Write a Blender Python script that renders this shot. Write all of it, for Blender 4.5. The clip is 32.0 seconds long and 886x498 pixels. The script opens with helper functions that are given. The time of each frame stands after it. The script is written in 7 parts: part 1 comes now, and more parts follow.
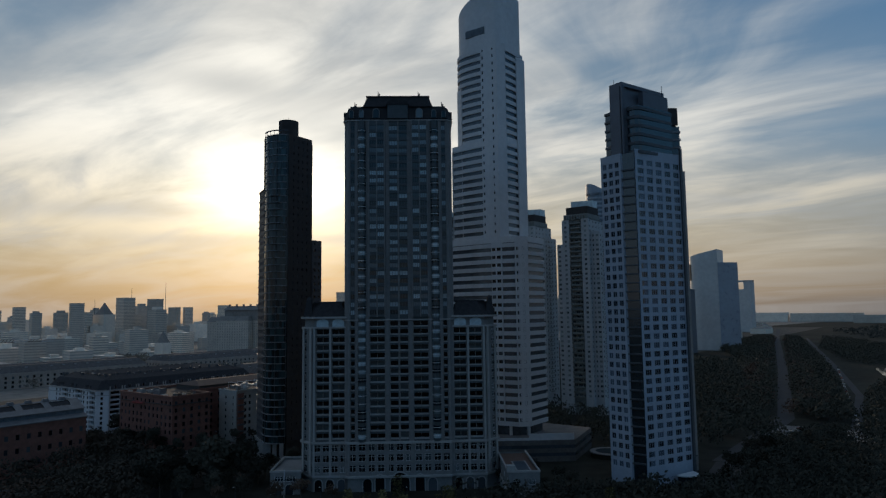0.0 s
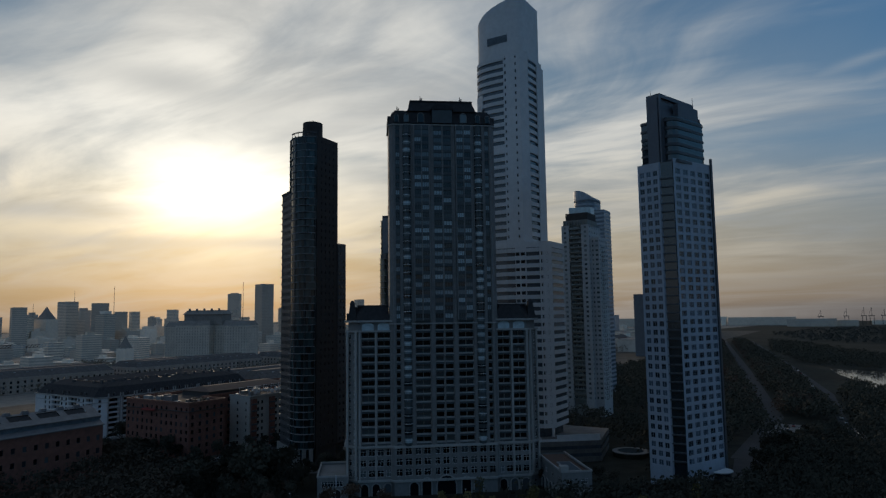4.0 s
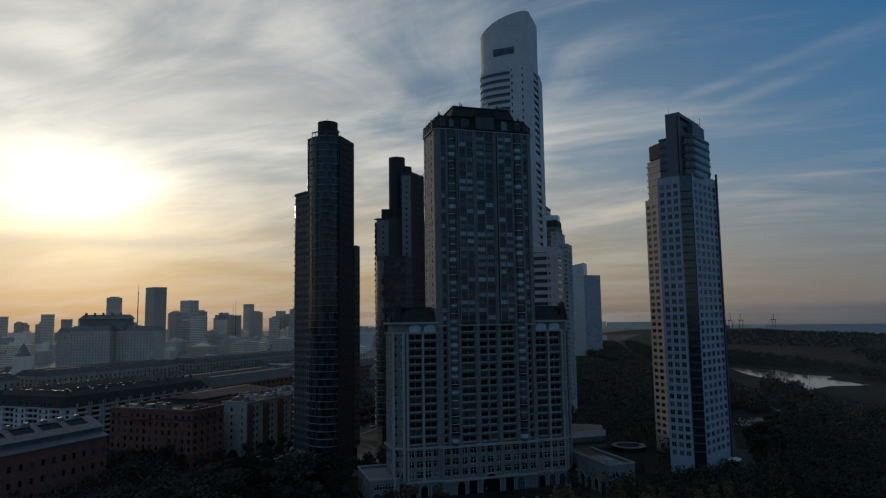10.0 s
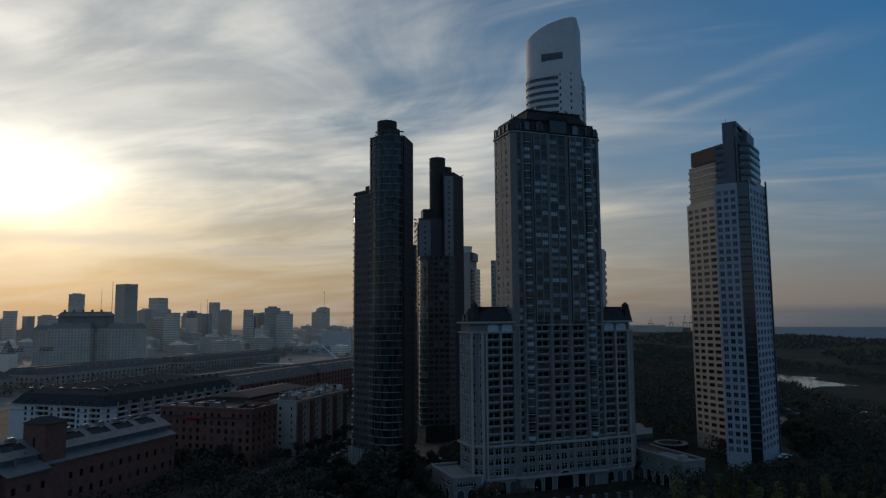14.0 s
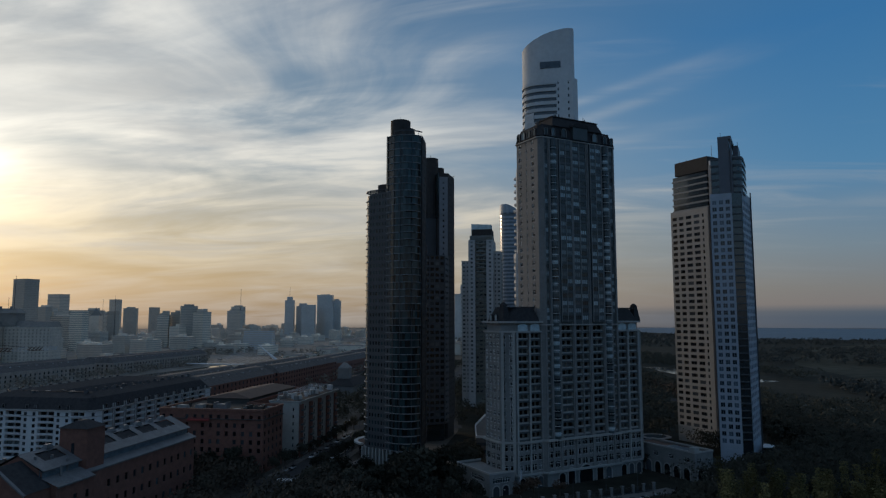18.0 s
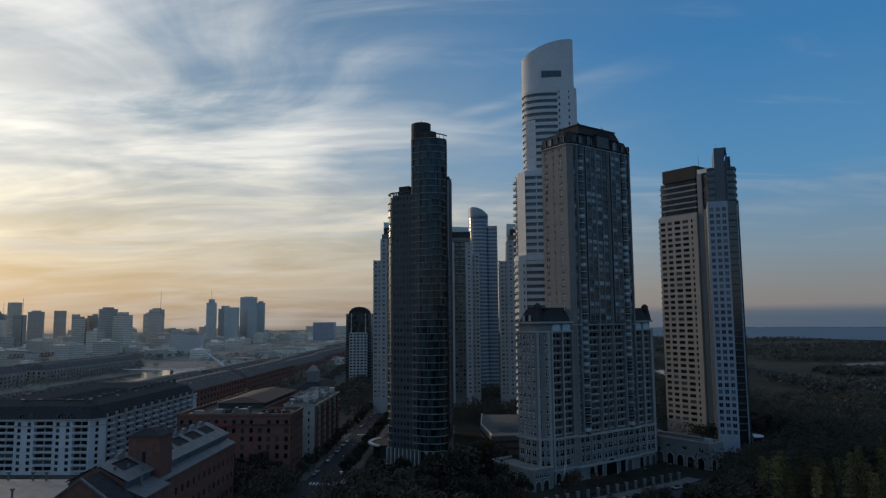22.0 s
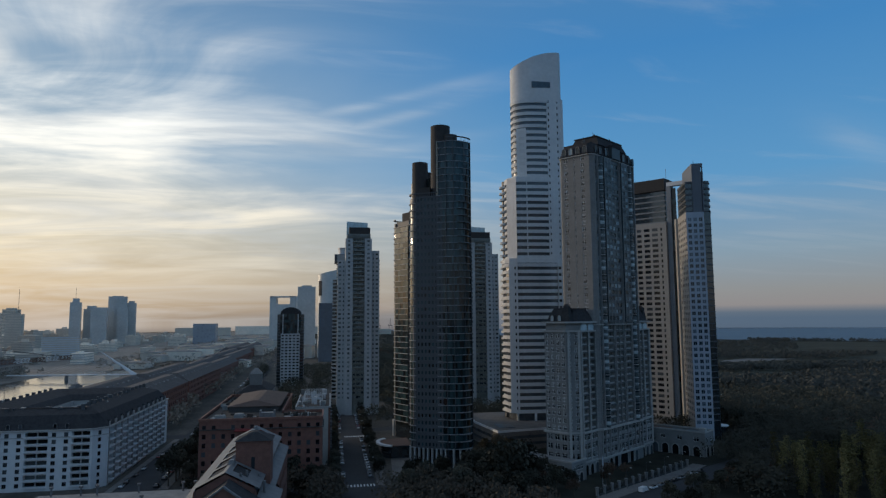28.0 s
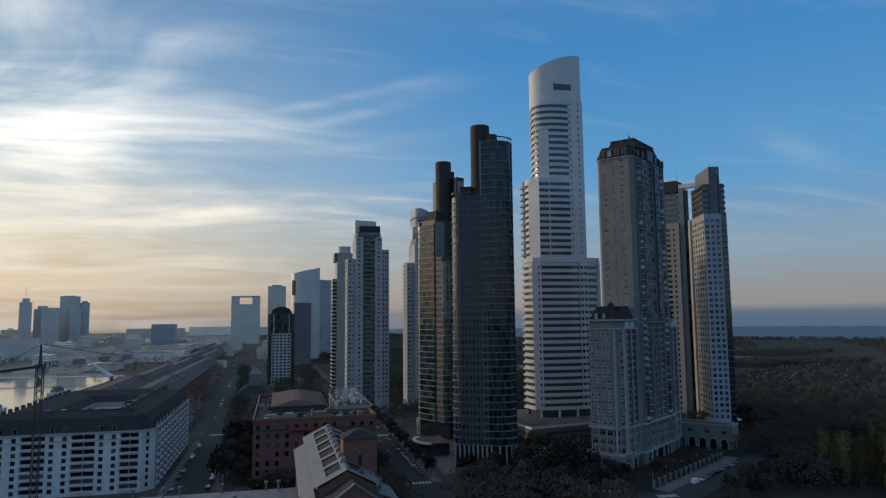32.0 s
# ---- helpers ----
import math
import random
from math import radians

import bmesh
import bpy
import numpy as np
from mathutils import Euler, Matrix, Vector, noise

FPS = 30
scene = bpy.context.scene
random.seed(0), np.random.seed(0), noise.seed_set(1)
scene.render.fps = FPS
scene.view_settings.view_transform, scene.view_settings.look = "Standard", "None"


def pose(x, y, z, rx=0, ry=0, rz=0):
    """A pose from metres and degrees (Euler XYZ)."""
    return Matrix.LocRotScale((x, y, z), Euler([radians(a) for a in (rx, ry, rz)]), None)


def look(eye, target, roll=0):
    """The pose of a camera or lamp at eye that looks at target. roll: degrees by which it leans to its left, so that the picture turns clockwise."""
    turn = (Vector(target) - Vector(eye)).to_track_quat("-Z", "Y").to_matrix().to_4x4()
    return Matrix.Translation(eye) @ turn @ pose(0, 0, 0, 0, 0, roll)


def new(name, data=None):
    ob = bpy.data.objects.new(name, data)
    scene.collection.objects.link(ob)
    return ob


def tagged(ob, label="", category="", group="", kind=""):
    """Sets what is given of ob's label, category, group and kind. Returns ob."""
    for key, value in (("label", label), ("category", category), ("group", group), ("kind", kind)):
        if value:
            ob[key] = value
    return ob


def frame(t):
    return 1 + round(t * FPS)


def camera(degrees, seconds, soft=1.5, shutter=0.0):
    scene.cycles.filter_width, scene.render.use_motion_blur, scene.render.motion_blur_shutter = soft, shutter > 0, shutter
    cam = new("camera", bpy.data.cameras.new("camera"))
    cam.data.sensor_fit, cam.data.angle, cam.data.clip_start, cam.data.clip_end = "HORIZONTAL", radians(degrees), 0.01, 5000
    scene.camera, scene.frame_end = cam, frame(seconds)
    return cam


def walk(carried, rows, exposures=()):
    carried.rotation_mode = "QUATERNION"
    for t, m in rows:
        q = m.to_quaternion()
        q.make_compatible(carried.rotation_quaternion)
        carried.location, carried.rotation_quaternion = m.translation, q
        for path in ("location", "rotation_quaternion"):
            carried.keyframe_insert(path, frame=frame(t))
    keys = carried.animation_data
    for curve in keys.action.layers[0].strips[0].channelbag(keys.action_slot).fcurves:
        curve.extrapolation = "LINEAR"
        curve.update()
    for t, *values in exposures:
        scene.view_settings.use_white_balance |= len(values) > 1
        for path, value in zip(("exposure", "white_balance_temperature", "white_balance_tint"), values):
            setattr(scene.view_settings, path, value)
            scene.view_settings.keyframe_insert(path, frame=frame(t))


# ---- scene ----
cam = camera(67.3, 32.0, soft=1.3)
METRES, EYE, TILT, LEAN, TURN = 390.0, 71.0, 0.0, 0.0, 36.4
ROWS = [
    (0.0, 0.0, 0.0, 0.0, 0.07, 5.35, 0.74),
    (0.5, -0.0126, -0.0007, 0.0001, -0.54, 5.4, 0.74),
    (1.0, -0.0254, -0.0012, 0.0002, -1.14, 5.45, 0.75),
    (1.5, -0.0388, -0.0016, 0.0002, -1.73, 5.49, 0.74),
    (2.0, -0.0523, -0.0019, 0.0007, -2.32, 5.49, 0.77),
    (2.5, -0.066, -0.0021, 0.0006, -2.9, 5.54, 0.77),
    (3.0, -0.0798, -0.0022, 0.0006, -3.46, 5.58, 0.78),
    (3.5, -0.0938, -0.002, 0.0007, -4.12, 5.61, 0.78),
    (5.5, -0.1513, -0.0009, -0.0014, -7.36, 5.86, 0.82),
    (6.0, -0.165, 0.0002, -0.0012, -8.19, 5.86, 0.84),
    (6.5, -0.1796, 0.0015, -0.0012, -9.1, 5.89, 0.87),
    (7.0, -0.1942, 0.003, -0.0015, -10.01, 5.93, 0.89),
    (7.5, -0.2089, 0.0047, -0.0009, -10.9, 5.91, 0.91),
    (8.0, -0.2236, 0.0066, -0.0008, -11.75, 5.91, 0.91),
    (8.5, -0.2383, 0.0087, -0.0008, -12.63, 5.93, 0.9),
    (9.0, -0.2529, 0.0109, -0.0008, -13.47, 5.95, 0.88),
    (9.5, -0.2678, 0.0134, -0.0009, -14.32, 5.96, 0.87),
    (10.0, -0.2827, 0.016, -0.001, -15.2, 5.99, 0.83),
    (10.5, -0.2976, 0.0188, -0.0008, -16.03, 5.99, 0.79),
    (11.0, -0.3127, 0.0219, -0.0007, -16.87, 5.99, 0.7),
    (11.5, -0.3281, 0.0249, -0.0008, -17.34, 6.02, 0.63),
    (12.0, -0.3437, 0.0282, -0.0003, -17.92, 6.0, 0.59),
    (12.5, -0.3591, 0.0321, -0.0004, -18.28, 6.01, 0.55),
    (13.0, -0.3751, 0.0357, -0.0001, -18.34, 5.99, 0.48),
    (13.5, -0.3913, 0.0399, -0.0009, -18.44, 6.01, 0.38),
    (14.0, -0.407, 0.0444, -0.0008, -18.79, 5.98, 0.36),
    (14.5, -0.4228, 0.0494, -0.0002, -19.68, 5.91, 0.33),
    (16.5, -0.4879, 0.0708, -0.0004, -23.83, 5.85, 0.14),
    (17.0, -0.5039, 0.0763, -0.0004, -24.8, 5.88, 0.13),
    (17.5, -0.5204, 0.0825, -0.0002, -25.87, 5.88, 0.1),
    (18.0, -0.5366, 0.0891, -0.0002, -26.98, 5.9, 0.07),
    (18.5, -0.553, 0.096, -0.0003, -28.1, 5.94, 0.05),
    (19.0, -0.5693, 0.1032, -0.0003, -29.17, 5.95, 0.04),
    (19.5, -0.5856, 0.1106, -0.0003, -30.04, 5.96, 0.09),
    (20.0, -0.6014, 0.1179, -0.0003, -30.83, 6.0, 0.2),
    (20.5, -0.6169, 0.1253, -0.0004, -31.58, 6.02, 0.25),
    (21.0, -0.632, 0.1332, -0.0004, -32.31, 6.01, 0.3),
    (21.5, -0.647, 0.141, -0.0004, -33.29, 6.01, 0.39),
    (22.0, -0.6615, 0.1489, -0.0006, -34.44, 6.03, 0.45),
    (22.5, -0.6759, 0.1572, -0.0006, -35.6, 6.02, 0.51),
    (23.0, -0.6898, 0.1654, -0.0006, -36.7, 6.01, 0.54),
    (23.5, -0.7036, 0.1739, -0.0009, -37.72, 6.02, 0.57),
    (24.0, -0.717, 0.1826, -0.0011, -38.68, 6.03, 0.58),
    (24.5, -0.7303, 0.1917, -0.0013, -39.75, 6.04, 0.55),
    (25.0, -0.7435, 0.2012, -0.0013, -40.77, 6.05, 0.49),
    (25.5, -0.7567, 0.2109, -0.0015, -41.69, 6.07, 0.45),
    (27.5, -0.8069, 0.2542, -0.0008, -45.02, 6.05, 0.37),
    (28.0, -0.8191, 0.2646, -0.0009, -45.87, 6.07, 0.41),
    (28.5, -0.8309, 0.2754, -0.0011, -46.73, 6.07, 0.45),
    (29.0, -0.8424, 0.2864, -0.0014, -47.54, 6.07, 0.47),
    (29.5, -0.8536, 0.2975, -0.0017, -48.27, 6.08, 0.49),
    (30.0, -0.8646, 0.3088, -0.0021, -49.09, 6.09, 0.54),
    (30.5, -0.8754, 0.3198, -0.0024, -49.77, 6.1, 0.58),
    (31.0, -0.8858, 0.3308, -0.0024, -50.04, 6.11, 0.58),
    (31.5, -0.8948, 0.3403, -0.0023, -50.07, 6.08, 0.57),
    (32.0, -0.9014, 0.3473, -0.0025, -50.06, 6.05, 0.54),
]
PATH = [(t, pose(0, 0, EYE, TILT, LEAN, TURN) @ pose(METRES * x, METRES * y, METRES * z, 90 + pitch, roll, yaw)) for t, x, y, z, yaw, pitch, roll in ROWS]
walk(cam, PATH, [(0.0, -0.6), (6.0, -0.84), (13.0, -0.8), (19.0, -0.48), (25.5, -0.11), (32.0, 0.08)])

# ---- world: evening sky with thin streaked cloud, one low sun ----
SUN_AZ, SUN_EL = 50.6, 9.3          # degrees left of +y, and above the horizon
sun_dir = Vector((-math.sin(radians(SUN_AZ)) * math.cos(radians(SUN_EL)), math.cos(radians(SUN_AZ)) * math.cos(radians(SUN_EL)), math.sin(radians(SUN_EL))))
world = bpy.data.worlds.new("evening_sky")
scene.world = world
world.use_nodes = True
wt = world.node_tree
wt.nodes.clear()


def wn(kind, **kw):
    n = wt.nodes.new(kind)
    for k, v in kw.items():
        if k == "op":
            n.operation = v
        elif k == "clamp":
            n.use_clamp = v
        elif k == "blend":
            n.blend_type = v
    return n


def wlink(a, b):
    wt.links.new(a, b)


def wmath(op, a, b=None, c=None, clamp=False):
    n = wn("ShaderNodeMath", op=op, clamp=clamp)
    for i, v in enumerate((a, b, c)):
        if v is None:
            continue
        if isinstance(v, (int, float)):
            n.inputs[i].default_value = v
        else:
            wlink(v, n.inputs[i])
    return n.outputs[0]


def wramp(x, lo, hi):
    n = wn("ShaderNodeMapRange")
    n.interpolation_type = "SMOOTHSTEP"
    n.inputs["From Min"].default_value, n.inputs["From Max"].default_value = lo, hi
    wlink(x, n.inputs["Value"])
    return n.outputs["Result"]


def wmix(f, a, b, blend="MIX"):
    n = wn("ShaderNodeMix")
    n.data_type, n.blend_type = "RGBA", blend
    for s, v in ((n.inputs[0], f), (n.inputs[6], a), (n.inputs[7], b)):
        if isinstance(v, (int, float)):
            s.default_value = v
        elif isinstance(v, tuple):
            s.default_value = (*v, 1)
        else:
            wlink(v, s)
    return n.outputs[2]


def wcurve(x, stops):
    n = wn("ShaderNodeValToRGB")
    cr = n.color_ramp
    while len(cr.elements) < len(stops):
        cr.elements.new(0.5)
    for e, (p, c) in zip(cr.elements, stops):
        e.position, e.color = p, (*c, 1)
    wlink(x, n.inputs[0])
    return n.outputs[0]


wco = wn("ShaderNodeTexCoord")
wsep = wn("ShaderNodeSeparateXYZ")
wlink(wco.outputs["Generated"], wsep.inputs[0])
dx, dy, dz = wsep.outputs
wflat = wmath("ADD", wmath("MULTIPLY", dx, -math.sin(radians(SUN_AZ))), wmath("MULTIPLY", dy, math.cos(radians(SUN_AZ))))
sunward = wramp(wflat, -0.1, 1.0)
sky = wn("ShaderNodeTexSky")
sky.sky_type, sky.sun_disc = "NISHITA", False
sky.sun_elevation, sky.sun_rotation = radians(SUN_EL), radians(-SUN_AZ)
sky.air_density, sky.dust_density, sky.ozone_density = 1.0, 2.0, 1.6
clear_scale = wn("ShaderNodeVectorMath", op="SCALE")
wlink(sky.outputs[0], clear_scale.inputs[0])
clear_scale.inputs["Scale"].default_value = 0.075
elev = wmath("MAXIMUM", dz, 0.0)
blue = wcurve(wmath("MULTIPLY", elev, 1.6), [(0.0, (0.095, 0.145, 0.215)), (0.012, (0.12, 0.165, 0.225)), (0.028, (0.29, 0.275, 0.28)), (0.06, (0.285, 0.295, 0.305)), (0.15, (0.24, 0.345, 0.44)), (0.32, (0.11, 0.325, 0.59)), (0.6, (0.055, 0.24, 0.54)), (0.8, (0.07, 0.22, 0.46)), (1.0, (0.19, 0.29, 0.45))])
gold = wcurve(wmath("MULTIPLY", elev, 1.6), [(0.0, (0.42, 0.32, 0.23)), (0.08, (0.62, 0.46, 0.27)), (0.2, (0.66, 0.58, 0.42)), (0.36, (0.36, 0.47, 0.56)), (0.6, (0.14, 0.29, 0.46)), (0.8, (0.16, 0.26, 0.40)), (1.0, (0.32, 0.39, 0.48))])
# bearing left of +y and height over the horizon, in degrees
bearing = wmath("MULTIPLY", wmath("ARCTAN2", wmath("MULTIPLY", dx, -1.0), dy), 57.2958)
height = wmath("MULTIPLY", wmath("ARCSINE", dz), 57.2958)
# the lit side of the sky is broad over the horizon and narrow high up
lit_low = wmath("POWER", sunward, 2.3)
lit_high = wramp(wflat, 0.26, 1.0)
lit_side = wmath("ADD", wmath("MULTIPLY", lit_low, wmath("SUBTRACT", 1.0, wramp(height, 3.0, 17.0))), wmath("MULTIPLY", lit_high, wramp(height, 3.0, 17.0)))
clear = wmix(0.08, wmix(lit_side, blue, gold), clear_scale.outputs[0])
# cloud sheet seen in perspective
plane = wmath("ADD", elev, 0.12)
cvec = wn("ShaderNodeCombineXYZ")
wlink(wmath("DIVIDE", dx, plane), cvec.inputs[0])
wlink(wmath("DIVIDE", dy, plane), cvec.inputs[1])


def cloud(angle, sx, sy, scale, detail, rough, off, warp=0.6):
    m = wn("ShaderNodeMapping")
    m.inputs["Rotation"].default_value = (0, 0, radians(angle))
    m.inputs["Scale"].default_value = (sx, sy, 1)
    m.inputs["Location"].default_value = (off, off * 0.7, 0)
    wlink(cvec.outputs[0], m.inputs[0])
    n = wn("ShaderNodeTexNoise")
    n.inputs["Scale"].default_value, n.inputs["Detail"].default_value = scale, detail
    n.inputs["Roughness"].default_value, n.inputs["Distortion"].default_value = rough, warp
    wlink(m.outputs[0], n.inputs["Vector"])
    return n.outputs["Fac"]


def streak(a0, e0, long, thick, lean):
    """One drawn-out cloud at a bearing and height, in degrees."""
    da, de = wmath("SUBTRACT", bearing, a0), wmath("SUBTRACT", height, e0)
    c, s2 = math.cos(radians(lean)), math.sin(radians(lean))
    u = wmath("DIVIDE", wmath("SUBTRACT", wmath("MULTIPLY", da, c), wmath("MULTIPLY", de, s2)), long)
    v = wmath("DIVIDE", wmath("ADD", wmath("MULTIPLY", da, s2), wmath("MULTIPLY", de, c)), thick)
    return wmath("EXPONENT", wmath("MULTIPLY", wmath("ADD", wmath("MULTIPLY", u, u), wmath("MULTIPLY", v, v)), -1.0))


def gathered(parts):
    out = parts[0]
    for p in parts[1:]:
        out = wmath("ADD", out, p)
    return out


c1 = cloud(-25, 0.55, 1.0, 1.25, 7, 0.55, 3.1, 0.9)
c2 = cloud(-30, 0.28, 1.0, 3.2, 7, 0.55, 7.7, 0.9)
c3 = cloud(-20, 0.7, 1.0, 0.5, 3, 0.5, 1.3)
amount = wmath("ADD", wmath("MULTIPLY", c1, 0.74), wmath("MULTIPLY", c2, 0.26))
# the sheet thins out south of the sun, and gapes in a few places
gaps = wmath("MULTIPLY", gathered([streak(68, 25, 7, 4, -10), streak(60, 15.5, 5, 1.6, -6), streak(22, 19.5, 2.2, 0.9, 0)]), 0.14)
cover = wmath("ADD", wmath("MULTIPLY", lit_side, 0.31), wmath("MULTIPLY", c3, 0.28))
mask = wramp(wmath("ADD", amount, wmath("SUBTRACT", wmath("SUBTRACT", cover, gaps), 0.34)), 0.39, 0.71)
wisp = wmath("MULTIPLY", wramp(wmath("ADD", wmath("MULTIPLY", c2, 0.6), wmath("MULTIPLY", c3, 0.5)), 0.53, 0.70), 0.38)
drawn = gathered([streak(-6, 17.3, 9, 0.45, 14), streak(-4, 18.4, 8, 0.4, 13), streak(-8, 15.0, 6, 0.5, 8), streak(3, 14.0, 9, 0.5, 3), streak(-13, 19.8, 4, 0.6, 8), streak(-42, 13, 3, 1.1, -30), streak(-25, 8.2, 5, 0.7, 2), streak(16, 10, 7, 0.8, 0)])
drawn = wmath("MULTIPLY", drawn, wramp(c2, 0.25, 0.65), clamp=True)
mask = wmath("MAXIMUM", wmath("MAXIMUM", mask, wisp), wmath("MULTIPLY", drawn, 0.36))
mask = wmath("MULTIPLY", mask, wramp(elev, 0.02, 0.16))
shade = wramp(cloud(-28, 0.42, 1.0, 1.9, 7, 0.55, 12.4, 0.9), 0.28, 0.62)
dark_streaks = gathered([streak(62, 8.2, 9, 0.8, 2), streak(46, 6.2, 6, 0.5, 0), streak(54, 18.5, 6, 1.4, -4), streak(36, 12, 5, 0.6, 0), streak(57, 6.0, 6, 0.5, 0)])
shade = wmath("MULTIPLY", shade, wmath("SUBTRACT", 1.0, wmath("MULTIPLY", dark_streaks, 0.85), clamp=True))
white = wmix(lit_side, (0.46, 0.53, 0.60), (1.46, 1.41, 1.28))
white = wmix(wramp(height, 5.0, 17.0), wmix(lit_side, (0.46, 0.50, 0.53), (1.25, 1.08, 0.78)), white)
grey = wmix(lit_side, (0.22, 0.34, 0.48), (0.72, 0.73, 0.72))
clouds = wmix(shade, grey, white)
milk = wmath("MULTIPLY", wmath("MULTIPLY", wramp(bearing, -22.0, 22.0), wramp(c1, 0.25, 0.75)), 0.36)
clear = wmix(milk, clear, wmix(lit_side, (0.40, 0.50, 0.61), (0.86, 0.87, 0.86)))
base = wmix(wmath("MULTIPLY", mask, 0.86), clear, clouds)
# light of the veiled sun, drawn out sideways by the haze
veil = wmath("ADD", 0.35, wmath("MULTIPLY", amount, 1.3))
glow1 = wmath("MULTIPLY", streak(SUN_AZ, SUN_EL + 0.6, 5.6, 2.9, 3), 2.2)
glow2 = wmath("MULTIPLY", streak(SUN_AZ, SUN_EL, 10, 7, 0), 0.5)
glow3 = wmath("MULTIPLY", streak(SUN_AZ, SUN_EL, 24, 19, 0), 0.20)
glow = wmath("MULTIPLY", veil, wmath("ADD", wmath("MULTIPLY", glow1, wmath("SUBTRACT", 1.0, wmath("MULTIPLY", dark_streaks, 0.6), clamp=True)), wmath("ADD", glow2, glow3)))
gcol = wn("ShaderNodeVectorMath", op="SCALE")
wlink(wcurve(wmath("MULTIPLY", elev, 4.0), [(0.0, (1.0, 0.52, 0.16)), (0.35, (1.0, 0.72, 0.36)), (0.8, (1.0, 0.90, 0.68)), (1.0, (1.0, 0.92, 0.74))]), gcol.inputs[0])
wlink(glow, gcol.inputs["Scale"])
total = wn("ShaderNodeVectorMath", op="ADD")
wlink(base, total.inputs[0])
wlink(gcol.outputs[0], total.inputs[1])
# below the horizon: river and hazy land far off
low = wramp(dz, -0.02, -0.004)
under = wmix(sunward, (0.08, 0.125, 0.19), (0.20, 0.17, 0.15))
final = wmix(low, under, total.outputs[0])
wbg = wn("ShaderNodeBackground")
wlink(final, wbg.inputs[0])
wbg.inputs[1].default_value = 1.0
wout = wn("ShaderNodeOutputWorld")
wlink(wbg.outputs[0], wout.inputs[0])

sun = bpy.data.lights.new("sun", "SUN")
sun.energy, sun.angle, sun.color = 1.3, radians(3.0), (1.0, 0.78, 0.55)
sun_ob = new("sun", sun)
sun_ob.matrix_world = look(sun_dir * 900, (0, 0, 0))


# ---- materials ----
def material(name, color, rough=0.8, vary=0.25, scale=0.4, metal=0.0, spec=0.5, bump=0.0, per_object=0.0, fine=6.0, coat=0.0):
    """A worn surface: two scales of noise on the base colour and roughness, fine relief, and a change from object to object."""
    m = bpy.data.materials.new(name)
    m.use_nodes = True
    nt = m.node_tree
    b = nt.nodes["Principled BSDF"]
    b.inputs["Roughness"].default_value, b.inputs["Metallic"].default_value = rough, metal
    b.inputs["Specular IOR Level"].default_value = spec
    tc = nt.nodes.new("ShaderNodeTexCoord")
    n1, n2 = nt.nodes.new("ShaderNodeTexNoise"), nt.nodes.new("ShaderNodeTexNoise")
    n1.inputs["Scale"].default_value, n1.inputs["Detail"].default_value = scale, 5
    n2.inputs["Scale"].default_value, n2.inputs["Detail"].default_value = scale * fine, 3
    for n in (n1, n2):
        nt.links.new(tc.outputs["Object"], n.inputs["Vector"])
    add = nt.nodes.new("ShaderNodeMath")
    add.operation = "ADD"
    nt.links.new(n1.outputs["Fac"], add.inputs[0])
    nt.links.new(n2.outputs["Fac"], add.inputs[1])
    mr = nt.nodes.new("ShaderNodeMapRange")
    mr.inputs["From Min"].default_value, mr.inputs["From Max"].default_value = 0.65, 1.35
    mr.inputs["To Min"].default_value, mr.inputs["To Max"].default_value = 1 - vary, 1 + vary
    nt.links.new(add.outputs[0], mr.inputs["Value"])
    val = mr.outputs["Result"]
    if per_object:
        oi = nt.nodes.new("ShaderNodeObjectInfo")
        m2 = nt.nodes.new("ShaderNodeMapRange")
        m2.inputs["To Min"].default_value, m2.inputs["To Max"].default_value = 1 - per_object, 1 + per_object
        nt.links.new(oi.outputs["Random"], m2.inputs["Value"])
        mm = nt.nodes.new("ShaderNodeMath")
        mm.operation = "MULTIPLY"
        nt.links.new(val, mm.inputs[0])
        nt.links.new(m2.outputs["Result"], mm.inputs[1])
        val = mm.outputs[0]
    sc = nt.nodes.new("ShaderNodeVectorMath")
    sc.operation = "SCALE"
    sc.inputs[0].default_value = color
    nt.links.new(val, sc.inputs["Scale"])
    nt.links.new(sc.outputs[0], b.inputs["Base Color"])
    r2 = nt.nodes.new("ShaderNodeMapRange")
    r2.inputs["To Min"].default_value, r2.inputs["To Max"].default_value = max(rough - 0.1, 0.02), min(rough + 0.1, 1)
    nt.links.new(n2.outputs["Fac"], r2.inputs["Value"])
    nt.links.new(r2.outputs["Result"], b.inputs["Roughness"])
    if bump:
        bp = nt.nodes.new("ShaderNodeBump")
        bp.inputs["Strength"].default_value = bump
        nt.links.new(n2.outputs["Fac"], bp.inputs["Height"])
        nt.links.new(bp.outputs[0], b.inputs["Normal"])
    return m


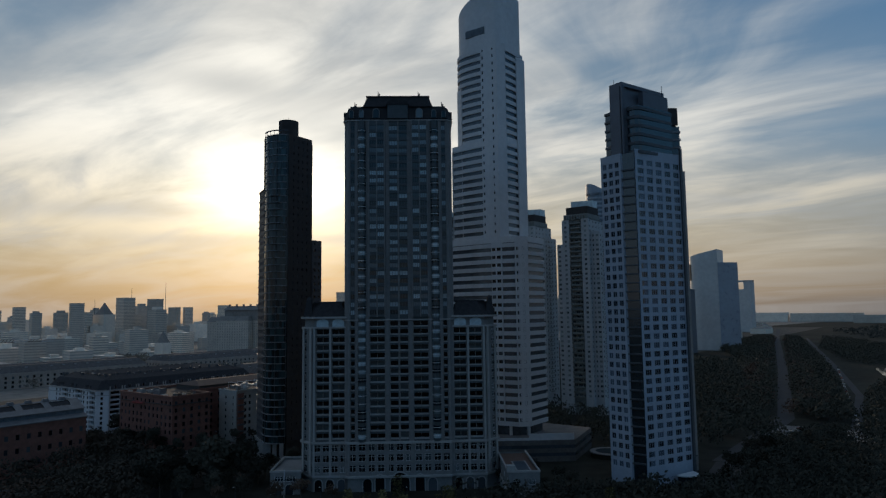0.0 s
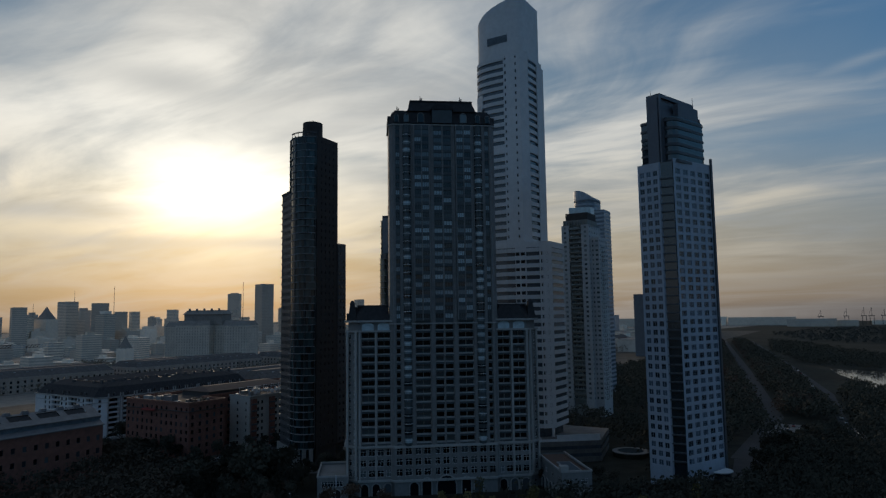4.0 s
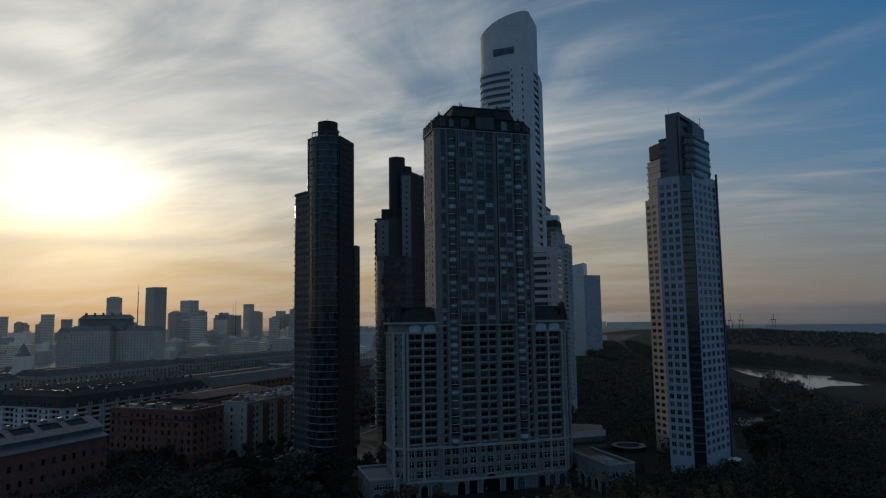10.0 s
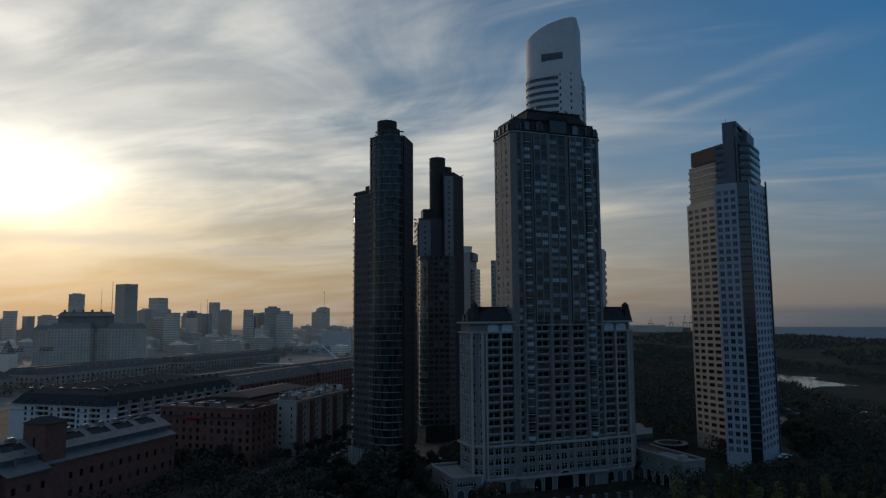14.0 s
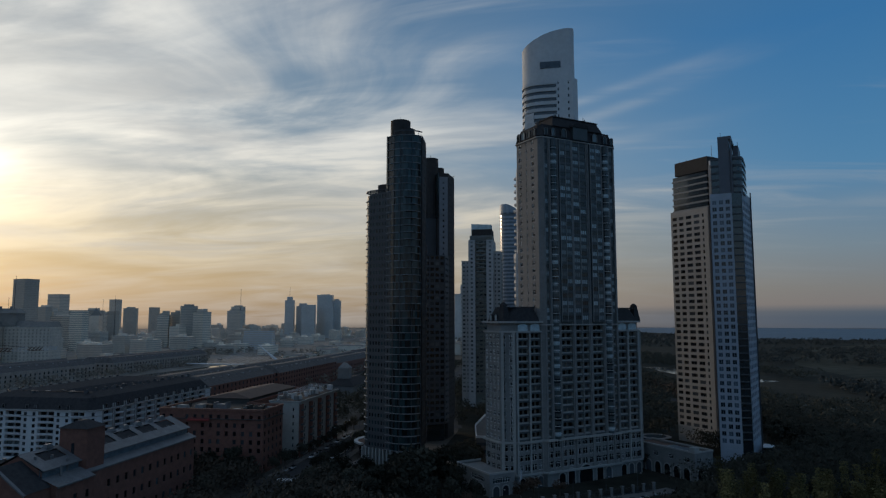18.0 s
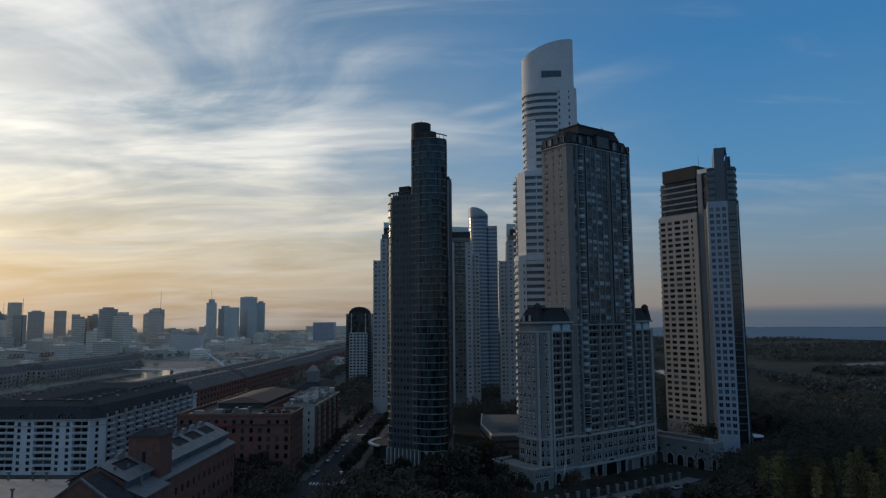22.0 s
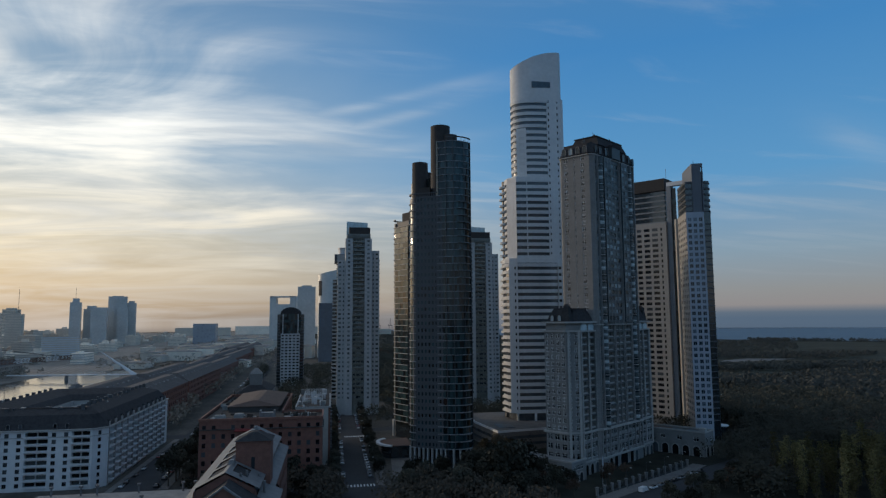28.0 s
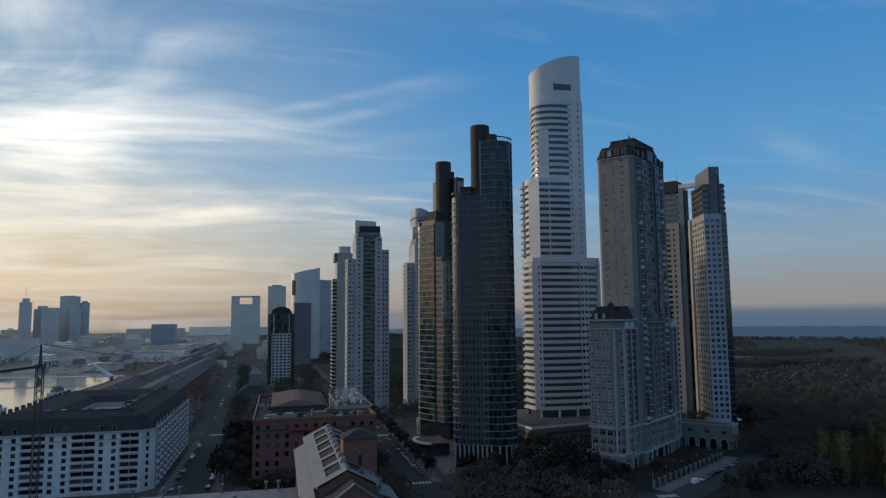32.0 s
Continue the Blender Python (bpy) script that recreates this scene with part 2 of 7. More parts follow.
def glass_material(name, dark, pale, share, rough=0.08, spec=0.4, ior=1.5):
    """A window: dark room behind glass, or drawn pale curtains, by the window."""
    m = bpy.data.materials.new(name)
    m.use_nodes = True
    nt = m.node_tree
    b = nt.nodes["Principled BSDF"]
    b.inputs["Roughness"].default_value, b.inputs["Specular IOR Level"].default_value = rough, spec
    b.inputs["IOR"].default_value = ior
    oi, ge = nt.nodes.new("ShaderNodeObjectInfo"), nt.nodes.new("ShaderNodeNewGeometry")
    ad = nt.nodes.new("ShaderNodeMath")
    ad.operation = "ADD"
    nt.links.new(oi.outputs["Random"], ad.inputs[0])
    nt.links.new(ge.outputs["Random Per Island"], ad.inputs[1])
    fr = nt.nodes.new("ShaderNodeMath")
    fr.operation = "FRACT"
    nt.links.new(ad.outputs[0], fr.inputs[0])
    cr = nt.nodes.new("ShaderNodeValToRGB")
    cr.color_ramp.elements[0].color, cr.color_ramp.elements[1].color = (*dark, 1), (*pale, 1)
    cr.color_ramp.elements[0].position, cr.color_ramp.elements[1].position = 1 - share, 1.0
    nt.links.new(fr.outputs[0], cr.inputs[0])
    nt.links.new(cr.outputs[0], b.inputs["Base Color"])
    return m


M = dict(
    stonework=material("pale_stone_stucco", (0.205, 0.202, 0.196), 0.85, 0.2, 0.15, bump=0.15),
    stonework_trim=material("stone_trim", (0.35, 0.34, 0.32), 0.8, 0.15, 0.3, bump=0.1),
    slate=material("dark_slate", (0.045, 0.044, 0.046), 0.9, 0.35, 0.6, bump=0.3, spec=0.15),
    cream=material("cream_stucco", (0.44, 0.41, 0.365), 0.75, 0.14, 0.1, bump=0.05),
    # Old stone and lead roofs: colours paled and warmed to imitate distance haze.
    old_stone=material("hazed_old_stone", (0.58, 0.51, 0.43), 0.85, 0.2, 0.05),
    lead=material("hazed_lead_roof", (0.26, 0.235, 0.21), 0.85, 0.2, 0.05, spec=0.15),
    white=material("white_stucco", (0.62, 0.62, 0.62), 0.7, 0.1, 0.08, bump=0.05),
    white_band=material("white_band_stucco", (0.58, 0.58, 0.58), 0.7, 0.1, 0.1, per_object=0.06),
    blue_panel=material("blue_white_panels", (0.37, 0.41, 0.47), 0.55, 0.12, 0.1, bump=0.05),
    cream_panel=material("cream_panels", (0.33, 0.315, 0.295), 0.7, 0.12, 0.1),
    brown_brick=material("dark_brown_brick", (0.042, 0.037, 0.035), 0.85, 0.3, 0.5, bump=0.3),
    pale_strip=material("pale_grey_panels", (0.20, 0.215, 0.235), 0.6, 0.15, 0.1),
    dark_panel=material("dark_grey_panels", (0.07, 0.072, 0.078), 0.5, 0.2, 0.2),
    slate_panel=material("blue_grey_panels", (0.062, 0.066, 0.072), 0.6, 0.2, 0.2),
    ribbon_glass=material("grey_ribbon_glass", (0.075, 0.085, 0.095), 0.16, 0.35, 0.12, spec=0.6),
    spandrel=material("dark_teal_spandrel", (0.05, 0.062, 0.066), 0.45, 0.25, 0.3),
    # Pale blue base stands in for sky reflected in the panes.
    attic_glass=material("painted_sky_glass", (0.46, 0.57, 0.60), 0.15, 0.25, 0.5, spec=0.6),
    core_glass=material("dark_curtain_glass", (0.02, 0.028, 0.032), 0.12, 0.3, 0.06, spec=1.0),
    bay_glass=material("green_curtain_glass", (0.028, 0.045, 0.046), 0.22, 0.4, 0.3, spec=0.8, per_object=0.75),
    metal=material("aluminium_trim", (0.22, 0.23, 0.24), 0.6, 0.1, 1.0),
    red_brick=material("red_brick", (0.19, 0.086, 0.064), 0.9, 0.3, 0.6, bump=0.3),
    zinc=material("zinc_roof", (0.16, 0.16, 0.162), 0.6, 0.3, 0.3, bump=0.1, spec=0.3),
    flat_roof=material("flat_roof_felt", (0.075, 0.066, 0.060), 0.95, 0.4, 0.2, spec=0.1),
    roof_clutter=material("pale_plant_housing", (0.26, 0.26, 0.25), 0.7, 0.3, 0.4, per_object=0.5),
    yard=material("dark_yard_ground", (0.085, 0.078, 0.068), 0.95, 0.45, 0.05, fine=8, spec=0.08),
    pale_band=material("grey_white_bands", (0.42, 0.43, 0.43), 0.7, 0.12, 0.1, per_object=0.06),
    asphalt=material("asphalt", (0.048, 0.048, 0.050), 0.9, 0.25, 0.08, bump=0.1, spec=0.2),
    paving=material("concrete_paving", (0.16, 0.15, 0.14), 0.9, 0.3, 0.2, spec=0.15),
    paint=material("road_paint", (0.6, 0.6, 0.58), 0.8, 0.25, 1.0),
    ground=material("dark_grass_and_soil", (0.034, 0.034, 0.027), 0.95, 0.5, 0.01, fine=12, spec=0.05),
    marsh=material("dry_marsh_grass", (0.055, 0.054, 0.040), 0.95, 0.5, 0.006, fine=9, spec=0.05),
    # City ground is lightened to imitate haze lying over the far streets.
    city=material("city_ground", (0.22, 0.20, 0.175), 0.95, 0.4, 0.01, fine=10, spec=0.1),
    garden_pool=material("dark_pool_water", (0.022, 0.034, 0.042), 0.7, 0.2, 0.2, spec=0.05),
    water=material("still_water", (0.05, 0.06, 0.062), 0.07, 0.2, 0.02, spec=1.0),
    river=material("river_water", (0.06, 0.08, 0.105), 0.5, 0.2, 0.004, spec=0.3),
    bark=material("bark", (0.09, 0.07, 0.05), 0.95, 0.3, 2.0),
    leaf=material("dark_leaves", (0.056, 0.053, 0.040), 0.9, 0.35, 0.3, per_object=0.3, spec=0.08),
    # Reserve leaves are lighter than dark_leaves, with haze put into the colour.
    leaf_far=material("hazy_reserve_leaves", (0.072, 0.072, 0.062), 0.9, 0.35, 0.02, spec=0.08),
    leaf_poplar=material("yellow_green_leaves", (0.12, 0.104, 0.046), 0.9, 0.35, 0.3, per_object=0.3, spec=0.1),
    # Twig colour is paled to stand in for haze before the city.
    leaf_bare=material("hazed_bare_twigs", (0.24, 0.205, 0.165), 0.9, 0.3, 0.1, spec=0.1),
    # Warehouse tiles: grey lifted to imitate haze over the docks.
    tile_grey=material("hazed_grey_tiles", (0.115, 0.105, 0.10), 0.9, 0.35, 0.3, spec=0.15),
    leaf_brown=material("brown_late_leaves", (0.070, 0.058, 0.044), 0.9, 0.35, 0.3, spec=0.08),
    leaf_rust=material("rust_leaves", (0.085, 0.048, 0.028), 0.8, 0.35, 0.3, per_object=0.25),
    # Far facade colours are raised, and mostly warmed, to imitate distance haze.
    far=material("hazed_concrete", (0.74, 0.65, 0.54), 0.9, 0.15, 0.03, per_object=0.28),
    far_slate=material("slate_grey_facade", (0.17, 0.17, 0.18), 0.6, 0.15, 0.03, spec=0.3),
    far_blue=material("hazed_blue_glass", (0.30, 0.33, 0.37), 0.3, 0.15, 0.03, spec=0.8),
    far_dark=material("hazed_facade", (0.60, 0.53, 0.45), 0.8, 0.15, 0.03, per_object=0.25, spec=0.2),
    far_glass=material("hazed_curtain_glass", (0.52, 0.52, 0.50), 0.35, 0.15, 0.03, spec=0.8),
    tower_blue=material("blue_grey_tower_panels", (0.27, 0.32, 0.37), 0.5, 0.15, 0.1, per_object=0.06),
    tower_blue_glass=material("blue_grey_tower_glass", (0.13, 0.165, 0.20), 0.25, 0.25, 0.1, spec=0.5),
    # Paler than bay_panes: part of the mirrored sky is put into the colour.
    corner_panes=glass_material("sky_paled_curtain_panes", (0.020, 0.030, 0.028), (0.09, 0.12, 0.105), 0.8, 0.12, 0.5, 1.8),
    # Brick across the dock, its colour paled as haze would do.
    dock_brick=material("hazed_dock_brick", (0.36, 0.295, 0.245), 0.9, 0.25, 0.1, per_object=0.1),
    taupe=material("taupe_panels", (0.062, 0.056, 0.053), 0.7, 0.15, 0.2),
    crown_grey=material("blue_grey_crown_panels", (0.11, 0.12, 0.14), 0.5, 0.15, 0.2),
    # Far windows are painted pale, as if seen through haze.
    far_window=material("hazed_window_bands", (0.42, 0.375, 0.32), 0.5, 0.2, 0.05, per_object=0.2),
    slab=material("slab_edge_concrete", (0.21, 0.22, 0.23), 0.6, 0.15, 0.3),
    steel=material("painted_steel", (0.5, 0.5, 0.5), 0.5, 0.1, 1.0),
    dark_steel=material("dark_steel", (0.05, 0.055, 0.06), 0.5, 0.2, 1.0),
    pool=material("pool_water", (0.04, 0.065, 0.085), 0.45, 0.1, 0.3, spec=0.25),
    clerestory=material("clerestory_glass", (0.16, 0.20, 0.23), 0.2, 0.35, 0.4, spec=0.5),
    awning_red=material("red_awning_cloth", (0.22, 0.03, 0.025), 0.9, 0.2, 1.0),
    tile_brown=material("dark_red_roof_tiles", (0.085, 0.055, 0.045), 0.9, 0.3, 0.4),
    terracotta=material("terracotta_deck", (0.13, 0.075, 0.055), 0.9, 0.2, 0.4),
    win=glass_material("window_glass", (0.006, 0.008, 0.010), (0.16, 0.17, 0.17), 0.3),
    win_pale=glass_material("blue_window_glass", (0.014, 0.02, 0.022), (0.42, 0.51, 0.54), 0.7, 0.08, 0.5),
    win_dark=glass_material("dark_window_glass", (0.006, 0.008, 0.011), (0.10, 0.11, 0.12), 0.35),
    blue_panes=glass_material("blue_grey_panes", (0.012, 0.018, 0.026), (0.12, 0.155, 0.20), 0.6, 0.1, 0.5, 1.55),
    bay_panes=glass_material("teal_curtain_panes", (0.007, 0.011, 0.012), (0.04, 0.072, 0.076), 0.75, 0.12, 0.45, 1.5),
    soft_glass=glass_material("grey_green_window_glass", (0.025, 0.034, 0.038), (0.24, 0.28, 0.28), 0.75, 0.1, 0.5),
    recess=material("grey_green_recess_wall", (0.20, 0.215, 0.20), 0.8, 0.2, 0.15),
    frame=material("white_window_frame", (0.70, 0.70, 0.69), 0.6, 0.1, 1.0),
    frame_dark=material("dark_window_frame", (0.05, 0.05, 0.055), 0.5, 0.1, 1.0),
)


# ---- mesh tools ----
class Build:
    """Collects faces, with a material each, for one mesh."""

    def __init__(self):
        self.v, self.f, self.m = [], [], []

    def face(self, pts, mi=0):
        n = len(self.v)
        self.v.extend(pts)
        self.f.append(tuple(range(n, n + len(pts))))
        self.m.append(mi)

    def box(self, x0, x1, y0, y1, z0, z1, mi=0):
        n = len(self.v)
        self.v.extend([(x, y, z) for z in (z0, z1) for x, y in ((x0, y0), (x1, y0), (x1, y1), (x0, y1))])
        for q in ((3, 2, 1, 0), (4, 5, 6, 7), (0, 1, 5, 4), (1, 2, 6, 5), (2, 3, 7, 6), (3, 0, 4, 7)):
            self.f.append(tuple(n + i for i in q))
            self.m.append(mi)

    def obox(self, p, q, width, z0, z1, mi=0):
        """A box along the line from p to q, that wide."""
        (ax, ay), (bx, by) = p, q
        d = math.hypot(bx - ax, by - ay) or 1
        nx, ny = (by - ay) / d * width / 2, -(bx - ax) / d * width / 2
        self.prism([(ax + nx, ay + ny), (bx + nx, by + ny), (bx - nx, by - ny), (ax - nx, ay - ny)], z0, z1, mi)

    def prism(self, poly, z0, z1, mi=0, top=None, low=True, tops=None):
        """An upright prism on a plan; z1 may be a function of x and y."""
        if sum(a[0] * b[1] - b[0] * a[1] for a, b in zip(poly, poly[1:] + poly[:1])) < 0:
            poly = poly[::-1]
        n, k = len(self.v), len(poly)
        self.v.extend([(x, y, z0) for x, y in poly])
        self.v.extend([(x, y, z1(x, y) if callable(z1) else z1) for x, y in poly])
        for i in range(k):
            j = (i + 1) % k
            self.f.append((n + i, n + j, n + k + j, n + k + i))
            self.m.append(mi)
        self.f.append(tuple(n + k + i for i in range(k)))
        self.m.append(mi if top is None else top)
        if low:
            self.f.append(tuple(n + i for i in reversed(range(k))))
            self.m.append(mi)

    def taper(self, poly, z0, z1, shrink, mi=0, centre=None):
        """A hipped form: the plan at z0, and the plan drawn in by shrink (x, y) at z1."""
        if sum(a[0] * b[1] - b[0] * a[1] for a, b in zip(poly, poly[1:] + poly[:1])) < 0:
            poly = poly[::-1]
        cx, cy = centre or (sum(p[0] for p in poly) / len(poly), sum(p[1] for p in poly) / len(poly))
        n, k = len(self.v), len(poly)
        self.v.extend([(x, y, z0) for x, y in poly])
        self.v.extend([(x - math.copysign(min(shrink[0], abs(x - cx)), x - cx), y - math.copysign(min(shrink[1], abs(y - cy)), y - cy), z1) for x, y in poly])
        for i in range(k):
            j = (i + 1) % k
            self.f.append((n + i, n + j, n + k + j, n + k + i))
            self.m.append(mi)
        self.f.append(tuple(n + k + i for i in range(k)))
        self.m.append(mi)

    def rod(self, a, b, r, mi=0, sides=6, r2=None):
        a, b = Vector(a), Vector(b)
        d = (b - a).normalized()
        u = d.orthogonal().normalized()
        w = d.cross(u)
        n = len(self.v)
        for p, rr in ((a, r), (b, r if r2 is None else r2)):
            for i in range(sides):
                t = 2 * math.pi * i / sides
                self.v.append(tuple(p + u * (rr * math.cos(t)) + w * (rr * math.sin(t))))
        for i in range(sides):
            j = (i + 1) % sides
            self.f.append((n + i, n + j, n + sides + j, n + sides + i))
            self.m.append(mi)
        self.f.append(tuple(n + sides + i for i in range(sides)))
        self.m.append(mi)

    def mesh(self, name, mats):
        me = bpy.data.meshes.new(name)
        me.from_pydata(self.v, [], self.f)
        for m in mats:
            me.materials.append(M[m] if isinstance(m, str) else m)
        me.polygons.foreach_set("material_index", self.m)
        me.update()
        return me

    def part(self, name, mats, parent, label="", kind=""):
        return part(name, self.mesh(name, mats if isinstance(mats, (list, tuple)) else [mats]), parent, label, kind)


def part(name, mesh, parent, label="", kind="", at=None):
    ob = new(name, mesh)
    ob.parent = parent
    if at is not None:
        ob.matrix_basis = at
    return tagged(ob, label, kind=kind)


def thing(name, at, label, category, group="", kind=""):
    ob = new(name)
    ob.empty_display_size = 0.5
    ob.matrix_basis = at
    return tagged(ob, label, category, group, kind)


def arc(cx, cy, r, a0, a1, n, ry=None):
    return [(cx + r * math.cos(radians(a0 + (a1 - a0) * i / n)), cy + (ry or r) * math.sin(radians(a0 + (a1 - a0) * i / n))) for i in range(n + 1)]


def rect(x0, x1, y0, y1):
    return [(x0, y0), (x1, y0), (x1, y1), (x0, y1)]


WINDOWS = {}


def window_mesh(w, h, style):
    """One window in one piece: frame, mullions and sunk glass, or a loggia behind a parapet; its outer side faces -y, its middle is the origin."""
    key = (round(w, 2), round(h, 2), style)
    if key in WINDOWS:
        return WINDOWS[key]
    x, z = w / 2, h / 2
    frame_m, glass_m = {"white": ("frame", "win"), "dark": ("frame_dark", "win_dark"), "pale": ("spandrel", "win_pale"), "loggia": ("stonework_trim", "win"), "ribbon": ("frame_dark", "win"), "balcony": ("white", "win"), "bow": ("frame", "win"), "teal": ("slate_panel", "bay_panes"), "blue": ("blue_panel", "blue_panes"), "hazy": ("old_stone", "far_window"), "soft": ("pale_band", "soft_glass"), "terrace": ("white", "win")}[style]
    deep = {"loggia": 1.3, "balcony": 0.9, "terrace": 1.2}.get(style, 0.06)
    t = {"bow": 0.14, "pale": 0.15, "loggia": 0.09, "balcony": 0.1, "terrace": 0.14}.get(style, 0.09)
    n = max(1, round(w / (4.5 if style == "terrace" else 2.8 if style == "loggia" else 2.1 if deep > 0.5 else 1.1)))
    us = [-x]
    for i in range(1, n):
        us += [-x + w * i / n - t / 2, -x + w * i / n + t / 2]
    us.append(x)
    us = [us[0], us[0] + t] + us[1:-1] + [us[-1] - t, us[-1]]
    sill = {"loggia": 0.5, "balcony": 0.5}.get(style, t)
    zs = [-z, -z + sill] + ([z * 0.3, z * 0.3 + t] if style in ("white", "bow") else []) + [z - t, z]
    v, f, m, index = [], [], [], {}

    def vert(p):
        if p not in index:
            index[p] = len(v)
            v.append(p)
        return index[p]

    for i in range(len(us) - 1):
        for j in range(len(zs) - 1):
            a, b, c, d = us[i], us[i + 1], zs[j], zs[j + 1]
            front = [(a, 0.0, c), (b, 0.0, c), (b, 0.0, d), (a, 0.0, d)]
            if i % 2 == 1 and j % 2 == 1:
                back = [(p[0], deep, p[2]) for p in front]
                f.append(tuple(vert(p) for p in back))
                m.append(1)
                for k in range(4):
                    l = (k + 1) % 4
                    f.append((vert(front[k]), vert(front[l]), vert(back[l]), vert(back[k])))
                    m.append(0)
            else:
                f.append(tuple(vert(p) for p in front))
                m.append(0)
    me = bpy.data.meshes.new("window")
    me.from_pydata(v, [], f)
    for name in (frame_m, glass_m):
        me.materials.append(M[name])
    me.polygons.foreach_set("material_index", m)
    me.update()
    WINDOWS[key] = me
    return me


class Tally:
    """Windows of one thing: the first ones are parts of their own, the rest one mesh."""

    def __init__(self, root, most=280):
        self.root, self.left, self.rest, self.mats = root, most, Build(), []

    def put(self, me, at):
        if self.left > 0:
            self.left -= 1
            part("window", me, self.root, at=at)
            return
        n = len(self.rest.v)
        self.rest.v.extend([tuple(at @ v.co) for v in me.vertices])
        for p in me.polygons:
            self.rest.f.append(tuple(n + i for i in p.vertices))
            mat = me.materials[p.material_index]
            if mat not in self.mats:
                self.mats.append(mat)
            self.rest.m.append(self.mats.index(mat))

    def close(self):
        if self.rest.v:
            self.rest.part("window_field", self.mats, self.root, "rows of smaller windows", "stuff")


def facade(b, tally, p0, p1, z0, z1, cols, pitch, sill, height, depth=0.3, mi=0, style="white", rows=None, skip=None, mi2=None):
    """A wall from p0 to p1 with its outside to the right, holes through it in columns (u0, u1) and rows, and a window in each hole."""
    (ax, ay), (bx, by) = p0, p1
    length = math.hypot(bx - ax, by - ay)
    ux, uy = (bx - ax) / length, (by - ay) / length
    ox, oy = uy, -ux
    rows = rows if rows is not None else [z0 + sill + i * pitch for i in range(int((z1 - z0 - sill - height * 0.6) / pitch) + 1)]
    rows = [r for r in rows if r + height < z1 - 0.05]

    def at(u, z, d=0.0):
        return (ax + ux * u - ox * d, ay + uy * u - oy * d, z)

    def quad(u0, u1, za, zb, k=mi):
        if u1 - u0 > 1e-4 and zb - za > 1e-4:
            b.face([at(u0, za), at(u1, za), at(u1, zb), at(u0, zb)], k)

    between = mi if mi2 is None else mi2
    turn = math.atan2(uy, ux)
    last = 0.0
    for c, (u0, u1) in enumerate(cols):
        quad(last, u0, z0, z1)
        low = z0
        for r, za in enumerate(rows):
            if skip and skip(c, r):
                continue
            zb = za + height
            quad(u0, u1, low, za, between)
            low = zb
            b.face([at(u0, za), at(u1, za), at(u1, za, depth), at(u0, za, depth)], mi)
            b.face([at(u0, zb, depth), at(u1, zb, depth), at(u1, zb), at(u0, zb)], mi)
            b.face([at(u0, za), at(u0, za, depth), at(u0, zb, depth), at(u0, zb)], mi)
            b.face([at(u1, za, depth), at(u1, za), at(u1, zb), at(u1, zb, depth)], mi)
            x, y, z = at((u0 + u1) / 2, (za + zb) / 2, depth * 0.6)
            tally.put(window_mesh(u1 - u0, height, style), pose(x, y, z, 0, 0, math.degrees(turn)))
        quad(u0, u1, low, z1, between)
        last = u1
    quad(last, length, z0, z1)


def even(length, n, width, margin=0.0):
    step = (length - 2 * margin) / n
    return [(margin + step * (i + 0.5) - width / 2, margin + step * (i + 0.5) + width / 2) for i in range(n)]


def shrunk(poly, d):
    cx, cy = sum(p[0] for p in poly) / len(poly), sum(p[1] for p in poly) / len(poly)
    out = []
    for x, y in poly:
        r = math.hypot(x - cx, y - cy)
        out.append((cx + (x - cx) * (r - d) / r, cy + (y - cy) * (r - d) / r))
    return out


def banded(root, poly, z0, z1, pitch, band, mat_band, mat_glass, inset=0.5, name="floor_band", top=True):
    """Ribbon windows: a glass body, and one proud band for each floor."""
    b = Build()
    b.prism(shrunk(poly, inset), z0, z1, 0)
    b.part("glass_body", [mat_glass], root, "dark ribbon glazing")
    ring = Build()
    ring.prism(poly, 0, band, 0)
    me = ring.mesh(name, [mat_band])
    n = int((z1 - z0) / pitch)
    for i in range(n + 1):
        part(name, me, root, at=pose(0, 0, z0 + i * pitch))
    return n


def pane_wall(path, z0, z1, pitch, mat, parent, name="curtain_panes", seed=1):
    """A curtain wall along a plan line: one loose pane for each floor and stretch, each set a little askew."""
    r = random.Random(seed)
    b = Build()
    n = int((z1 - z0) / pitch + 0.01)
    for (ax, ay), (bx, by) in zip(path, path[1:]):
        d = math.hypot(bx - ax, by - ay)
        if d < 0.2:
            continue
        nx, ny = (by - ay) / d, -(bx - ax) / d
        for i in range(n):
            za = z0 + i * pitch
            j = [r.uniform(-0.035, 0.035) for k in range(3)]
            b.face([(ax + nx * j[0], ay + ny * j[0], za), (bx + nx * j[1], by + ny * j[1], za), (bx + nx * j[2], by + ny * j[2], za + pitch), (ax + nx * (j[0] + j[2] - j[1]), ay + ny * (j[0] + j[2] - j[1]), za + pitch)])
    return b.part(name, [mat], parent, "reflecting glass panes floor by floor", "stuff")


# ---- ground, roads and water ----
def sheet(name, poly, z, mat, label, category="ground", kind="structure"):
    b = Build()
    b.face([(x, y, z) for x, y in poly])
    ob = new(name, b.mesh(name, [mat]))
    return tagged(ob, label, category, kind=kind)


def slab(name, poly, z0, z1, mat, label, category, kind="structure"):
    b = Build()
    b.prism(poly, z0, z1)
    ob = new(name, b.mesh(name, [mat]))
    return tagged(ob, label, category, kind=kind)


def strip(points, width):
    left, right = [], []
    for i, (x, y) in enumerate(points):
        a, c = points[max(i - 1, 0)], points[min(i + 1, len(points) - 1)]
        d = math.hypot(c[0] - a[0], c[1] - a[1])
        nx, ny = -(c[1] - a[1]) / d * width / 2, (c[0] - a[0]) / d * width / 2
        left.append((x + nx, y + ny))
        right.append((x - nx, y - ny))
